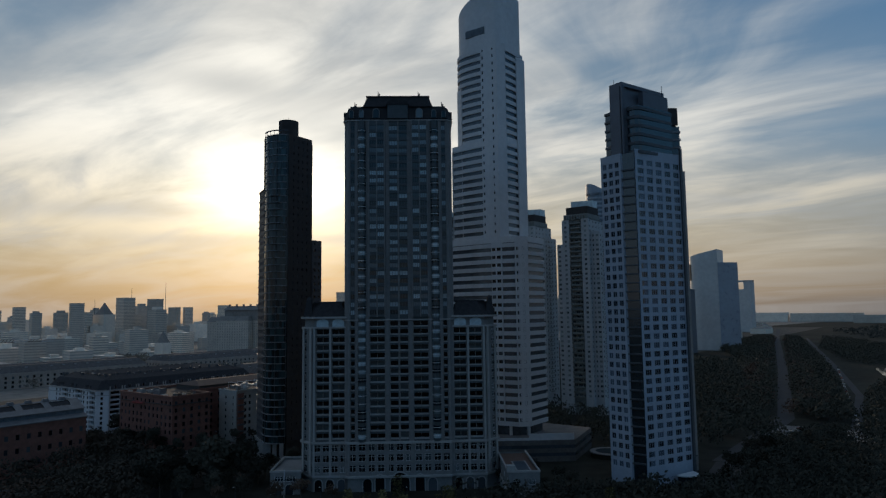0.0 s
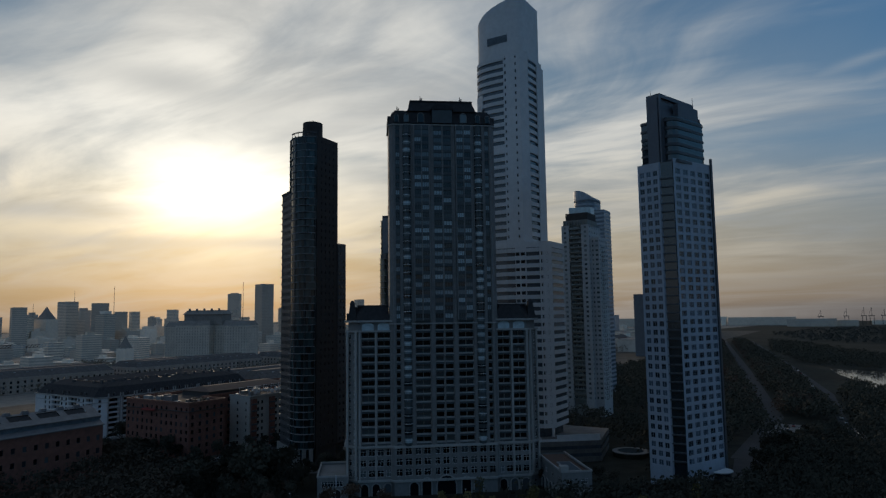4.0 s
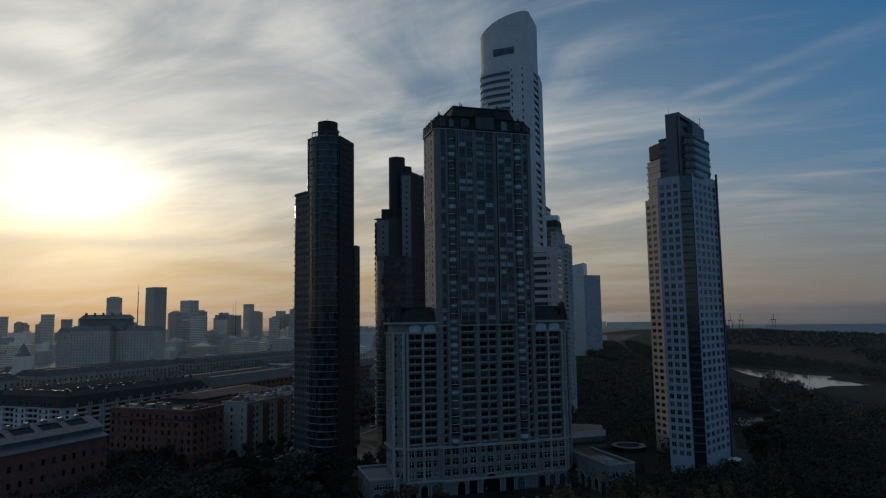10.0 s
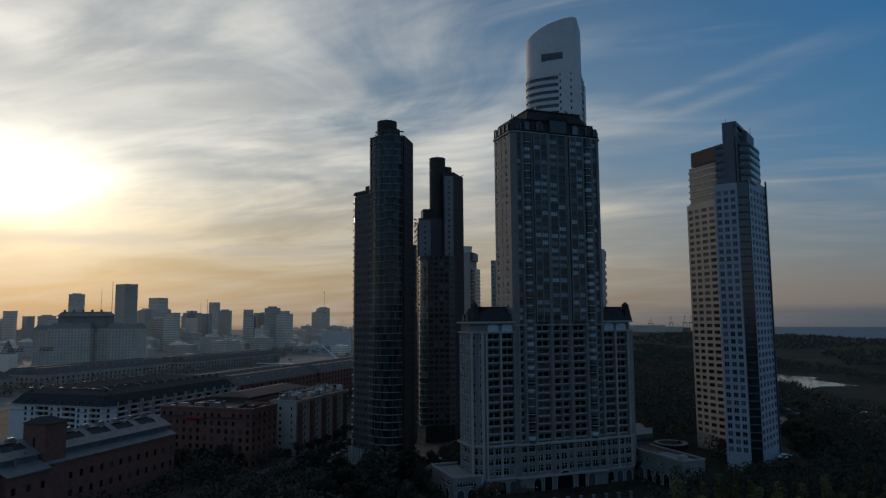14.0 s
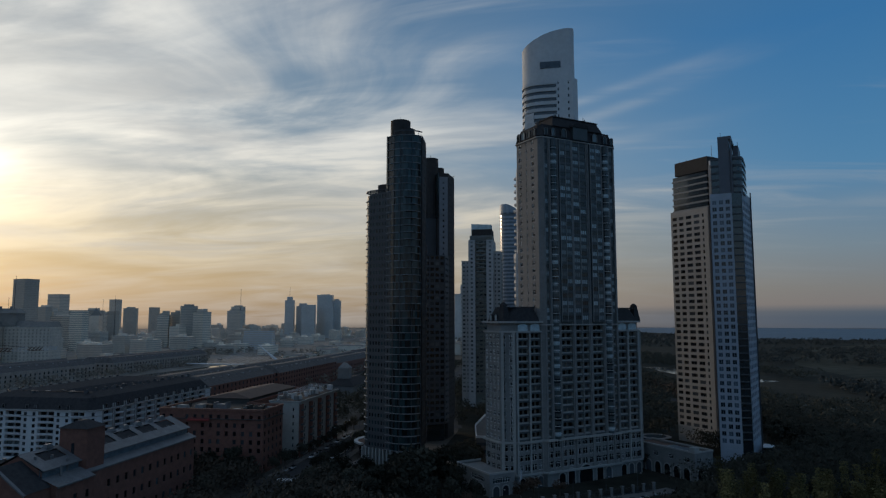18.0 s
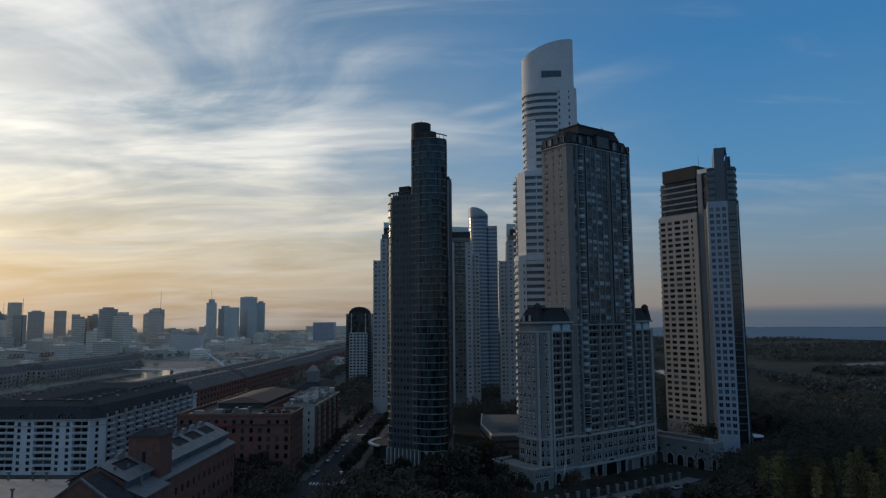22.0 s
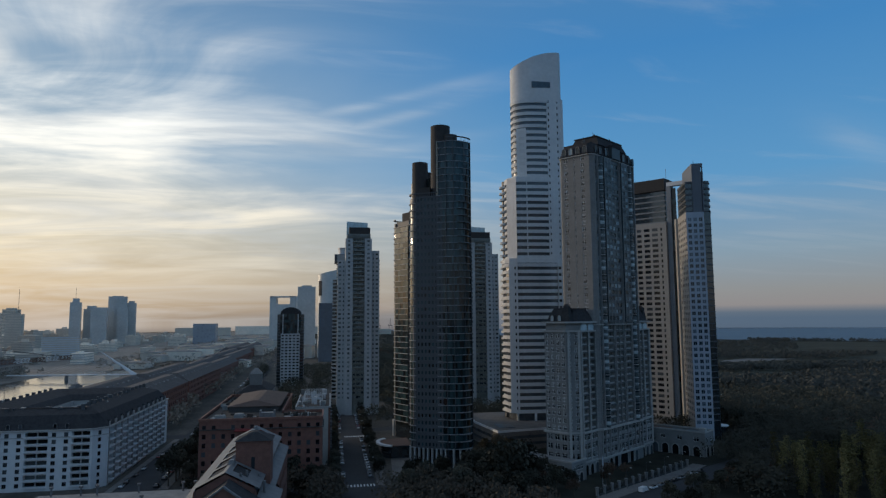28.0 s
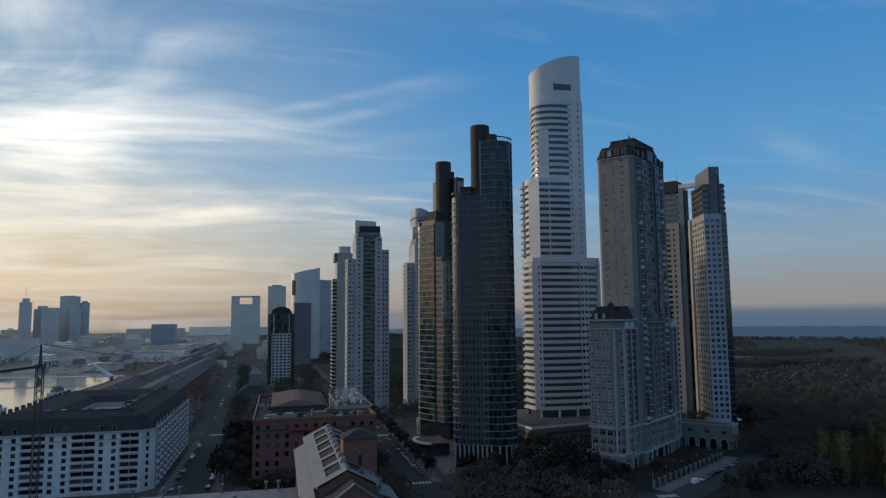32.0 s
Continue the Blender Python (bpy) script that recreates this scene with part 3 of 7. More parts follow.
    return right + left[::-1]


sheet("ground", [(4900 * math.cos(radians(a)), 4900 * math.sin(radians(a))) for a in range(0, 360, 6)], 0.0, "ground", "dark grass, soil and scrub reaching the horizon")
sheet("city_ground", [(-640, -400), (-640, 1500), (-560, 2400), (-300, 4700), (-2600, 4100), (-4500, 1500), (-4500, -900)], 0.01, "city", "city ground of streets and yards, paled for haze")
sheet("dock_ground", [(-640, 140), (-250, 140), (-250, 330), (-306, 700), (-316, 1500), (-316, 2600), (-640, 2600)], 0.012, "yard", "paved ground of the docklands")
sheet("marsh", [(150, 560), (420, 420), (1000, 500), (1500, 900), (1250, 1500), (700, 1900), (330, 1500), (170, 1000)], 0.02, "marsh", "flat dry marsh with pale grass", "marsh")
sheet("river", [(1420, 1500), (1250, 1620), (960, 1900), (880, 2130), (540, 2260), (470, 2260), (424, 2671), (260, 3200), (120, 4000), (60, 4850), (1500, 4600), (3300, 3500), (4500, 1500), (4700, -600), (3000, -600), (1900, 900)], 0.03, "river", "wide grey river under the evening sky", "water")
sheet("sand_flat", [(290, 880), (400, 900), (470, 935), (400, 965), (330, 925)], 0.035, "paving", "pale sand flat in the marsh", "sand")
sheet("lagoon", [(-62, 915), (-36, 905), (-10, 892), (6, 830), (40, 800), (28, 765), (58, 705), (20, 690), (-6, 645), (-18, 668), (-28, 715), (-34, 770), (-50, 830)], 0.04, "water", "bright lagoon reflecting the sky", "water")
sheet("lagoon_arm", [(-4, 500), (4, 484), (26, 470), (60, 462), (40, 480), (14, 496)], 0.04, "water", "small arm of the lagoon", "water")
sheet("dock_basin", [(-702, 500), (-575, 480), (-566, 500), (-574, 610), (-566, 680), (-564, 770), (-566, 850), (-600, 930), (-660, 940), (-690, 830), (-700, 700)], 0.05, "water", "calm dock basin reflecting the sky", "water")
sheet("dock_basin", [(-690, 1080), (-630, 1080), (-560, 1400), (-520, 1900), (-600, 1900), (-680, 1400)], 0.05, "water", "far dock basin", "water")
sheet("road", strip([(-306, 60), (-306, 200), (-304, 320), (-306, 600), (-312, 900)], 15), 0.06, "asphalt", "asphalt street with parked cars", "road")
sheet("road", strip([(-399, 60), (-399, 330), (-402, 640), (-424, 1140), (-440, 1900)], 17), 0.064, "asphalt", "asphalt street along the old warehouses", "road")
sheet("road", strip([(-470, 338), (-330, 330), (-250, 345)], 13), 0.068, "asphalt", "asphalt cross street", "road")
sheet("road", strip([(-420, 186), (-306, 186), (-268, 168), (-238, 142), (-206, 143), (-150, 181.5), (-100, 212), (-72, 258), (-80, 330)], 14), 0.072, "asphalt", "asphalt street past the stone apartment tower", "road")
sheet("road", strip([(-84, 330), (-82, 478), (-150, 870), (-292, 1651), (-420, 2400)], 10), 0.076, "asphalt", "long straight avenue between trees", "road")
sheet("road", strip([(-40, 430), (-54, 630), (-100, 908), (-240, 1700)], 5.5), 0.08, "asphalt", "narrow park road with parked cars", "road")
sheet("car_park", [(-84, 412), (-30, 418), (-34, 452), (-78, 450)], 0.084, "paving", "pale car park beside the avenue", "car park")
slab("pavement", strip([(-212, 150.5), (-152, 191), (-142, 200)], 6.5), 0.0, 0.16, "paving", "pale pavement in front of the stone tower", "pavement")
slab("pavement", strip([(-296, 190), (-294, 320), (-296, 420)], 4), 0.0, 0.16, "paving", "pavement beside the street", "pavement")
slab("pavement", strip([(-316, 196), (-316, 320)], 4), 0.0, 0.15, "paving", "pavement beside the street", "pavement")
slab("pavement", strip([(-388, 200), (-388, 330)], 4), 0.0, 0.15, "paving", "pavement beside the street", "pavement")
slab("pavement", strip([(-409.5, 150), (-409.5, 326)], 3), 0.0, 0.15, "paving", "pavement beside the white apartment block", "pavement")
slab("pavement", [(-290, 205), (-262, 200), (-244, 212), (-236, 250), (-286, 268)], 0.0, 0.14, "paving", "paved forecourt under the glass towers", "pavement")


def crossing(x, y, turn, n=9, length=4.0):
    root = thing("zebra_crossing", pose(x, y, 0.0, 0, 0, turn), "white painted zebra crossing on asphalt", "crossing")
    b = Build()
    b.box(-0.35, 0.35, -length / 2, length / 2, 0.088, 0.094)
    me = b.mesh("stripe", ["paint"])
    for i in range(n):
        part("stripe", me, root, at=pose((i - (n - 1) / 2) * 1.4, 0, 0))


crossing(-305, 190.5, 0)
crossing(-304, 314, 0)
crossing(-214, 143, 0, 6)
crossing(-399, 345, 0)


# ---- stone apartment tower with wings ----
def stonework():
    root = thing("apartment_tower", pose(-176.5, 208.6, 0, 0, 0, 38), "tall pale stone apartment tower with wings and dark mansard roof", "tower")
    ta = Tally(root, 300)
    P, CUT = 3.2, 4.5
    # wings
    for s in (-1, 1):
        def pt(x, y):
            return (s * x, y)
        b = Build()
        out = [pt(21, 1.5), pt(35, 1.5), pt(40, 6.5), pt(40, 18), pt(21, 18)]
        sides = list(zip(out, out[1:]))[:4]
        for k, (p, q) in enumerate(sides):
            if s < 0:
                p, q = q, p
            L = math.hypot(q[0] - p[0], q[1] - p[1])
            if k == 0:
                cols, style, dep = ([(1.0, 6.4), (7.4, 12.8)] if s > 0 else [(1.2, 6.6), (7.6, 13.0)]), "loggia", 1.1
            elif k == 1:
                cols, style, dep = [(1.0, 2.4), (4.2, 6.0)], "bow", 0.25
            elif k == 2:
                cols, style, dep = even(L, 4, 1.7), "bow", 0.3
            else:
                cols, style, dep = even(L, 6, 1.4), "white", 0.25
            facade(b, ta, p, q, 19.4, 64.6, cols, P, 0.75, 2.45 if k == 0 else 2.0, dep, 0, style, mi2=1 if k == 0 else None)
            # lower floors under the cornice
            low = even(L, max(2, round(L / 3.6)), 2.6)
            facade(b, ta, p, q, 6.2, 18.6, low, 4.1, 1.0, 2.6, 0.3, 0, "white")
        b.prism(out, 64.6, 65.2)
        b.part("wing", ["stonework", "spandrel"], root)
        for z, h, o in ((18.6, 0.8, 0.9), (64.6, 0.7, 0.6), (68.6, 0.8, 0.9), (5.4, 0.8, 0.6)):
            c = Build()
            c.prism([pt(21, 1.5 - o), pt(35.2, 1.5 - o), pt(40 + o, 6.2), pt(40 + o, 18 + o), pt(21, 18 + o)], z, z + h)
            c.part("cornice", ["stonework_trim"], root, "moulded stone cornice")
        for x in (21.6, 28.1, 34.6):
            p = Build()
            p.box(s * x - 0.4, s * x + 0.4, 1.1, 1.5, 6.2, 64.6)
            p.part("pilaster", ["stonework_trim"], root, "tall stone pilaster")
        for (x, y) in ((36, 2.2), (39.4, 5.6)):
            p = Build()
            p.obox(pt(x - 0.3, y - 0.8), pt(x + 0.5, y), 0.6, 6.2, 64.6)
            p.part("pilaster", ["stonework_trim"], root, "tall stone pilaster")
        # top storey with arched glazing
        g = Build()
        g.prism(shrunk(out, 0.8), 65.2, 68.6)
        g.part("attic_storey", ["stonework"], root)
        for x in (24.9, 31.3):
            a = Build()
            pts = [(s * x - 2.4, 65.3)] + [(s * x + 2.4 * -math.cos(t), 67.2 + 1.2 * math.sin(t)) for t in [math.pi * i / 8 for i in range(9)]] + [(s * x + 2.4, 65.3)]
            front = [(u, 1.7, z) for u, z in pts]
            back = [(u, 2.3, z) for u, z in pts]
            a.face(front)
            for i in range(len(pts) - 1):
                a.face([front[i], front[i + 1], back[i + 1], back[i]])
            a.part("arched_window", ["attic_glass"], root, "arched attic window")
        r = Build()
        r.taper([pt(21.5, 2.2), pt(34.5, 2.2), pt(39, 6.6), pt(39, 17.5), pt(21.5, 17.5)], 69.4, 75.0, (2.4, 2.4))
        r.prism(rect(*sorted((s * 23, s * 35.5)), 5, 15.5), 75.0, 75.6)
        r.taper(rect(*sorted((s * 35.8, s * 39.4)), 4.4, 9.4), 69.4, 76.2, (0.9, 1.2))
        r.taper(rect(*sorted((s * 36.4, s * 38.8)), 5.4, 8.4), 76.2, 77.6, (0.9, 1.1))
        r.part("mansard_roof", ["slate"], root, "dark slate mansard with a corner turret")
        for y in (9.5, 13.5):
            dormer(root, s * 40.0, y, 90 * s, 1.9, 69.4, 72.4)
        # arcade at the ground
        q = Build()
        q.prism(out, 0, 5.4)
        q.part("plinth", ["stonework"], root)
        for k in range(3):
            arch(root, (s * (23.5 + 4.6 * k), 1.5), 0, 2.9, 4.6)
        for k in range(2):
            arch(root, (s * 40, 9.5 + 5 * k), 90 * s, 2.9, 4.6)
    # tower
    b = Build()
    X = 22.3
    front = [(-19.7, -18.0), (-16.4, -13.8), (-11.9, -5.8), (-3.7, -0.3), (0.3, 3.7), (5.8, 11.9), (13.8, 16.4), (18.0, 19.7)]
    W = X - 1.5
    outline = [(-W, 0), (W, 0), (X, 1.5), (X, 17.5), (W, 19), (-W, 19), (-X, 17.5), (-X, 1.5)]
    cols = [(u0 + W, u1 + W) for u0, u1 in front]
    # upper part above the wings: every bay glazed
    zt0, zt1 = 69.0, 150.6
    rows = [zt0 + 0.9 + P * i for i in range(25)]
    facade(b, ta, (-W, 0), (W, 0), zt0, zt1, cols[:2] + cols[3:5] + cols[6:], P, 0.9, 2.05, 0.4, 0, "pale", rows, mi2=1)
    for x in (-8.85, 8.85):
        facade(b, ta, (x - 3.5, -1.1), (x + 3.5, -1.1), zt0, zt1, [(0.5, 3.3), (3.7, 6.5)], P, 0.9, 2.05, 0.3, 0, "pale", rows, mi2=1)
        b.face([(x - 3.5, 0, zt0), (x - 3.5, -1.1, zt0), (x - 3.5, -1.1, zt1), (x - 3.5, 0, zt1)], 1)
        b.face([(x + 3.5, -1.1, zt0), (x + 3.5, 0, zt0), (x + 3.5, 0, zt1), (x + 3.5, -1.1, zt1)], 1)
        b.face([(x - 3.5, -1.1, zt1), (x + 3.5, -1.1, zt1), (x + 3.5, 0, zt1), (x - 3.5, 0, zt1)], 0)
        b.face([(x + 3.5, -1.1, zt0), (x - 3.5, -1.1, zt0), (x - 3.5, 0, zt0), (x + 3.5, 0, zt0)], 0)
    # lower part between the wings: deep loggias in the middle
    rows = [20.3 + P * i for i in range(15)]
    mid = [c for c in cols]
    facade(b, ta, (-W, 0), (W, 0), 19.4, 69.0, mid, P, 0.75, 2.4, 1.0, 0, "loggia", [r - 0.15 for r in rows], mi2=1)
    facade(b, ta, (-W, 0), (W, 0), 6.2, 19.4, even(2 * W, 11, 2.7), 4.1, 1.4, 2.7, 0.3, 0, "white")
    side_rows = [19.4 + 0.9 + P * i for i in range(41)]
    for p, q in (((X, 1.5), (X, 17.5)), ((-X, 17.5), (-X, 1.5))):
        facade(b, ta, p, q, 0, zt1, [(1.7, 3.7), (7.2, 7.9), (11.1, 13.1)], P, 0.8, 1.95, 0.3, 0, "bow", side_rows)
    facade(b, ta, (W, 19), (-W, 19), 0, zt1, even(2 * W, 9, 1.6), P, 0.9, 1.7, 0.25, 0, "white", side_rows)
    for p, q in (((W, 0), (X, 1.5)), ((X, 17.5), (W, 19)), ((-W, 19), (-X, 17.5)), ((-X, 1.5), (-W, 0))):
        facade(b, ta, p, q, 0, zt1, [], P, 0.9, 1.7)
    b.prism(outline, zt1, zt1 + 0.3)
    b.part("tower_shaft", ["stonework", "spandrel"], root)
    for x in (4.75, 12.8, 17.2, 20.3):
        for s in (-1, 1):
            p = Build()
            p.box(s * x - 0.45, s * x + 0.45, -0.4, 0, 6.2, zt1)
            p.part("pilaster", ["stonework"], root, "tall stone rib")
    for x in (-15.1, 15.1):
        w = Build()
        w.prism(arc(x, 0, 1.5, 180, 360, 6), 19.4, 150.6)
        w.part("bow_shaft", ["spandrel"], root, "rounded bow of small windows")
        bow = Build()
        bow.prism(arc(x, 0, 1.62, 180, 360, 6), 0, 1.7)
        bow.prism(arc(x, 0, 1.75, 180, 360, 6), 0.9, 1.08, 1)
        me = bow.mesh("bow_window", ["win_pale", "frame"])
        for i in range(40):
            part("bow_window", me, root, at=pose(0, 0, 20.6 + P * i))
    for z, h, o in ((5.4, 0.8, 1.0), (18.6, 0.9, 1.2), (67.6, 0.5, 0.6), (150.6, 0.5, 0.6)):
        c = Build()
        c.prism([(-W, -o), (W, -o), (X + o, 1.5), (X + o, 17.5), (W, 19 + o), (-W, 19 + o), (-X - o, 17.5), (-X - o, 1.5)], z, z + h)
        c.part("cornice", ["stonework_trim"], root, "moulded stone cornice")
    r = Build()
    base = [(-W, -0.5), (W, -0.5), (X + 0.4, 1.5), (X + 0.4, 17.5), (W, 19.5), (-W, 19.5), (-X - 0.4, 17.5), (-X - 0.4, 1.5)]
    r.taper(base, 151.5, 157.0, (1.8, 1.8))
    r.prism(rect(-20, 20, 2, 17), 157.0, 157.5)
    r.taper(rect(-14.6, 14.6, 0.4, 16.5), 157.0, 161.6, (1.6, 2.0))
    r.box(-13.4, 13.4, 2.0, 15.0, 161.6, 162.1)
    r.part("mansard_roof", ["slate"], root, "dark slate mansard roof in two tiers")
    for x, w, z0, z1 in ((-9.0, 3.0, 151.6, 156.0), (9.0, 3.0, 151.6, 156.0), (-15.1, 2.2, 151.6, 155.4), (15.1, 2.2, 151.6, 155.4), (-19.2, 2.0, 151.6, 155.2), (19.2, 2.0, 151.6, 155.2)):
        dormer(root, x, -0.9, 0, w, z0, z1)
    g = Build()
    g.prism([(-4.2, -1.3), (4.2, -1.3), (4.2, 3), (-4.2, 3)], 151.5, 157.2)
    g.part("pediment_block", ["spandrel"], root, "dark block of the roof pediment")
    g = Build()
    bow = [(4.8 * math.cos(math.pi * k / 8), -1.6, 157.2 + 2.4 * math.sin(math.pi * k / 8)) for k in range(9)]
    g.face(bow)
    for p, q in zip(bow, bow[1:]):
        g.face([p, q, (q[0], 3, q[2]), (p[0], 3, p[2])])
    g.part("round_pediment", ["slate"], root, "curved dark pediment")
    for y in (3.6, 7.6, 11.6, 15.4):
        for s in (-1, 1):
            dormer(root, s * (X + 0.5), y, 90 * s, 2.5, 151.6, 155.4)
    for x in (-8.6, 8.6, -18.6, 18.6):
        f = Build()
        z = 162.0 if abs(x) < 10 else 157.4
        f.box(x - 0.6, x + 0.6, 6, 7.2, z, z + 1.0)
        f.rod((x, 6.6, z + 1.0), (x, 6.6, z + 3.4), 0.3, 0, 6, 0.12)
        f.rod((x + 0.5, 6.3, z + 1.0), (x + 0.6, 6.2, z + 2.4), 0.28)
        f.part("roof_finial", ["dark_steel"], root, "dark metal roof finial")
    q = Build()
    q.prism(outline, 0, 5.4)
    q.part("plinth", ["stonework"], root)
    for x, w, h in ((-13, 3.4, 5.0), (-8, 3.6, 6.4), (0, 7.5, 7.2), (8, 3.6, 6.4), (13, 3.4, 5.0)):
        arch(root, (x, 0.0), 0, w, h)
    # low terrace building at one side
    t = Build()
    facade(t, ta, (-51, -2), (-39, -2), 0, 8.6, [(1.6, 9.8)], 4, 4.6, 2.0, 0.3, 0, "white", [5.0])
    facade(t, ta, (-51, 24), (-51, -2), 0, 8.6, [(12, 22)], 4, 4.6, 2.0, 0.3, 0, "white", [5.0])
    t.face([(-51, -2, 8.0), (-39, -2, 8.0), (-39, 24, 8.0), (-51, 24, 8.0)])
    t.face([(-39, 24, 0), (-51, 24, 0), (-51, 24, 8.6), (-39, 24, 8.6)])
    t.part("terrace_block", ["stonework"], root, "low stone terrace block with a parapet")
    e = Build()
    for p0, p1 in (((-51, -2), (-39, -2)), ((-51, 24), (-51, -2)), ((-51, 24), (-39, 24))):
        e.obox(p0, p1, 0.5, 8.6, 9.3)
    e.part("parapet", ["stonework_trim"], root)
    for k, (x, y, a) in enumerate(((-48, -2, 0), (-43.5, -2, 0), (-51, 4, -90), (-51, 12, -90))):
        arch(root, (x, y), a, 3.0, 3.9)
    ta.close()
    return root


def arch(root, at, turn, w, h):
    """A round-headed opening in a wall: stone surround and dark glazing behind."""
    b = Build()
    r = w / 2
    inner = [(-r, 0.0)] + [(-r * math.cos(math.pi * i / 8), h - r + r * math.sin(math.pi * i / 8)) for i in range(9)] + [(r, 0.0)]
    outer = [(-r - 0.4, 0.0)] + [(-(r + 0.4) * math.cos(math.pi * i / 8), h - r + (r + 0.4) * math.sin(math.pi * i / 8)) for i in range(9)] + [(r + 0.4, 0.0)]
    for i in range(len(inner) - 1):
        (a, az), (c, cz), (d, dz2), (e, ez) = inner[i], inner[i + 1], outer[i + 1], outer[i]
        b.face([(a, -0.3, az), (c, -0.3, cz), (d, -0.3, dz2), (e, -0.3, ez)][::-1], 0)
        b.face([(e, -0.3, ez), (e, 0.0, ez), (d, 0.0, dz2), (d, -0.3, dz2)], 0)
        b.face([(a, -0.3, az), (a, -0.05, az), (c, -0.05, cz), (c, -0.3, cz)], 0)
    ob = part("arch", b.mesh("arch", ["stonework_trim"]), root, "round-headed stone arch", at=pose(at[0], at[1], 0, 0, 0, turn))
    g = Build()
    g.face([(x, -0.05, z) for x, z in inner])
    part("glazing", g.mesh("glazing", ["win_dark"]), ob, "dark arched glazing")


def dormer(root, x, y, turn, w, z0, z1):
    """A round-headed window standing in a slate roof: stone ring, slate cheeks, pane."""
    r, h = w / 2, z1 - z0

    def bend(k, d):
        return [(-r * k, d)] + [(-r * k * math.cos(math.pi * i / 8), h - r + r * k * math.sin(math.pi * i / 8)) for i in range(9)] + [(r * k, d)]
    outer, inner = bend(1.0, 0.0), bend(0.8, 0.3)
    b = Build()
    for i in range(len(outer) - 1):
        (a, az), (c, cz), (d, dz2), (e, ez) = outer[i], outer[i + 1], inner[i + 1], inner[i]
        b.face([(a, 0, az), (c, 0, cz), (d, 0, dz2), (e, 0, ez)], 0)
        b.face([(a, 0, az), (c, 0, cz), (c, 2.4, cz), (a, 2.4, az)], 1)
        b.face([(e, 0, ez), (d, 0, dz2), (d, 0.3, dz2), (e, 0.3, ez)], 0)
    ob = part("dormer", b.mesh("dormer", ["stonework", "slate"]), root, "round-headed stone dormer", at=pose(x, y, z0, 0, 0, turn))
    g = Build()
    g.face([(u, 0.25, zz) for u, zz in inner])
    part("pane", g.mesh("pane", ["win_pale"]), ob, "round-headed pane")


stonework()


# ---- low court building with a pool on its roof, fence of the forecourt ----
def court():
    root = thing("court_building", pose(-176.5, 208.6, 0, 0, 0, 38), "low stone court building with arcade and roof pool", "building")
    ta = Tally(root, 60)
    b = Build()
    facade(b, ta, (40.5, -24), (52, -24), 0, 12.0, even(11.5, 2, 2.6), 6, 7.4, 1.9, 0.3, 0, "white", [7.6])
    facade(b, ta, (40.5, 12), (40.5, -24), 0, 12.0, even(36, 4, 2.6), 6, 7.4, 1.9, 0.3, 0, "white", [7.6])
    facade(b, ta, (52, -24), (52, 12), 0, 12.0, even(36, 5, 2.0), 6, 7.4, 1.9, 0.3, 0, "white", [7.6])
    b.face([(52, 12, 0), (40.5, 12, 0), (40.5, 12, 12), (52, 12, 12)])
    b.part("wall", ["stonework"], root)
    d = Build()
    d.face([(40.5, -24, 11.4), (52, -24, 11.4), (52, 12, 11.4), (40.5, 12, 11.4)])
    d.part("roof_deck", ["terracotta"], root, "terracotta roof deck")
    e = Build()
    for p0, p1 in (((40.5, -24), (52, -24)), ((40.5, 12), (40.5, -24)), ((52, -24), (52, 12))):
        e.obox(p0, p1, 0.6, 12.0, 12.6)
    e.box(40, 43, -24.4, -21.5, 12, 14.4)
    e.part("parapet", ["stonework_trim"], root, "stone parapet")
    p = Build()
    p.box(44, 49.6, -20, -4, 11.42, 11.75)
    p.part("pool_rim", ["stonework_trim"], root)
    w = Build()
    w.box(44.5, 49.1, -19.5, -4.5, 11.76, 11.8)
    w.part("pool_water", ["pool"], root, "still blue pool water")
    for i in range(6):
        arch(root, (40.5, 8.5 - 5.6 * i), -90, 3.4, 5.0)
    for i in range(2):
        arch(root, (43.5 + 5.5 * i, -24), 0, 3.2, 5.0)
    ta.close()
    fence = thing("forecourt_fence", pose(-212.5, 155.3, 0, 0, 0, 33.8), "row of pale stone fence piers with dark railings", "fence")
    pier = Build()
    pier.box(-0.45, 0.45, -0.45, 0.45, 0, 3.0)
    pier.box(-0.6, 0.6, -0.6, 0.6, 3.0, 3.35)
    me = pier.mesh("pier", ["stonework"])
    bars = Build()
    for i in range(14):
        bars.box(0.35 * i - 2.3, 0.35 * i - 2.24, -0.03, 0.03, 0.5, 2.6)
    bars.box(-2.4, 2.4, -0.04, 0.04, 2.4, 2.48)
    bars.box(-2.4, 2.4, -0.2, 0.2, 0, 0.5)
    bm = bars.mesh("railing", ["dark_steel"])
    for i in range(15):
        part("pier", me, fence, at=pose(5.4 * i, 0, 0))
        if i < 14:
            part("railing", bm, fence, at=pose(5.4 * i + 2.7, 0, 0))
    hedge = Build()
    hr = random.Random(4)
    for i in range(900):
        c = Vector((hr.uniform(3, 72), hr.uniform(1.2, 3.4), hr.uniform(0.1, 1.7)))
        u = Vector((hr.gauss(0, 1), hr.gauss(0, 1), hr.gauss(0, 1))).normalized() * 0.35
        w = u.orthogonal()
        hedge.face([tuple(c + u), tuple(c + w), tuple(c - u), tuple(c - w)])
    ob = new("hedge", hedge.mesh("hedge", ["leaf"]))
    ob.matrix_basis = pose(-212.5, 155.3, 0, 0, 0, 33.8)
    tagged(ob, "clipped dark hedge behind the forecourt fence", "hedge", kind="stuff")
    flag = thing("flagpole", pose(-203, 172, 0), "slim pole with a blue and white flag", "flagpole")
    f = Build()
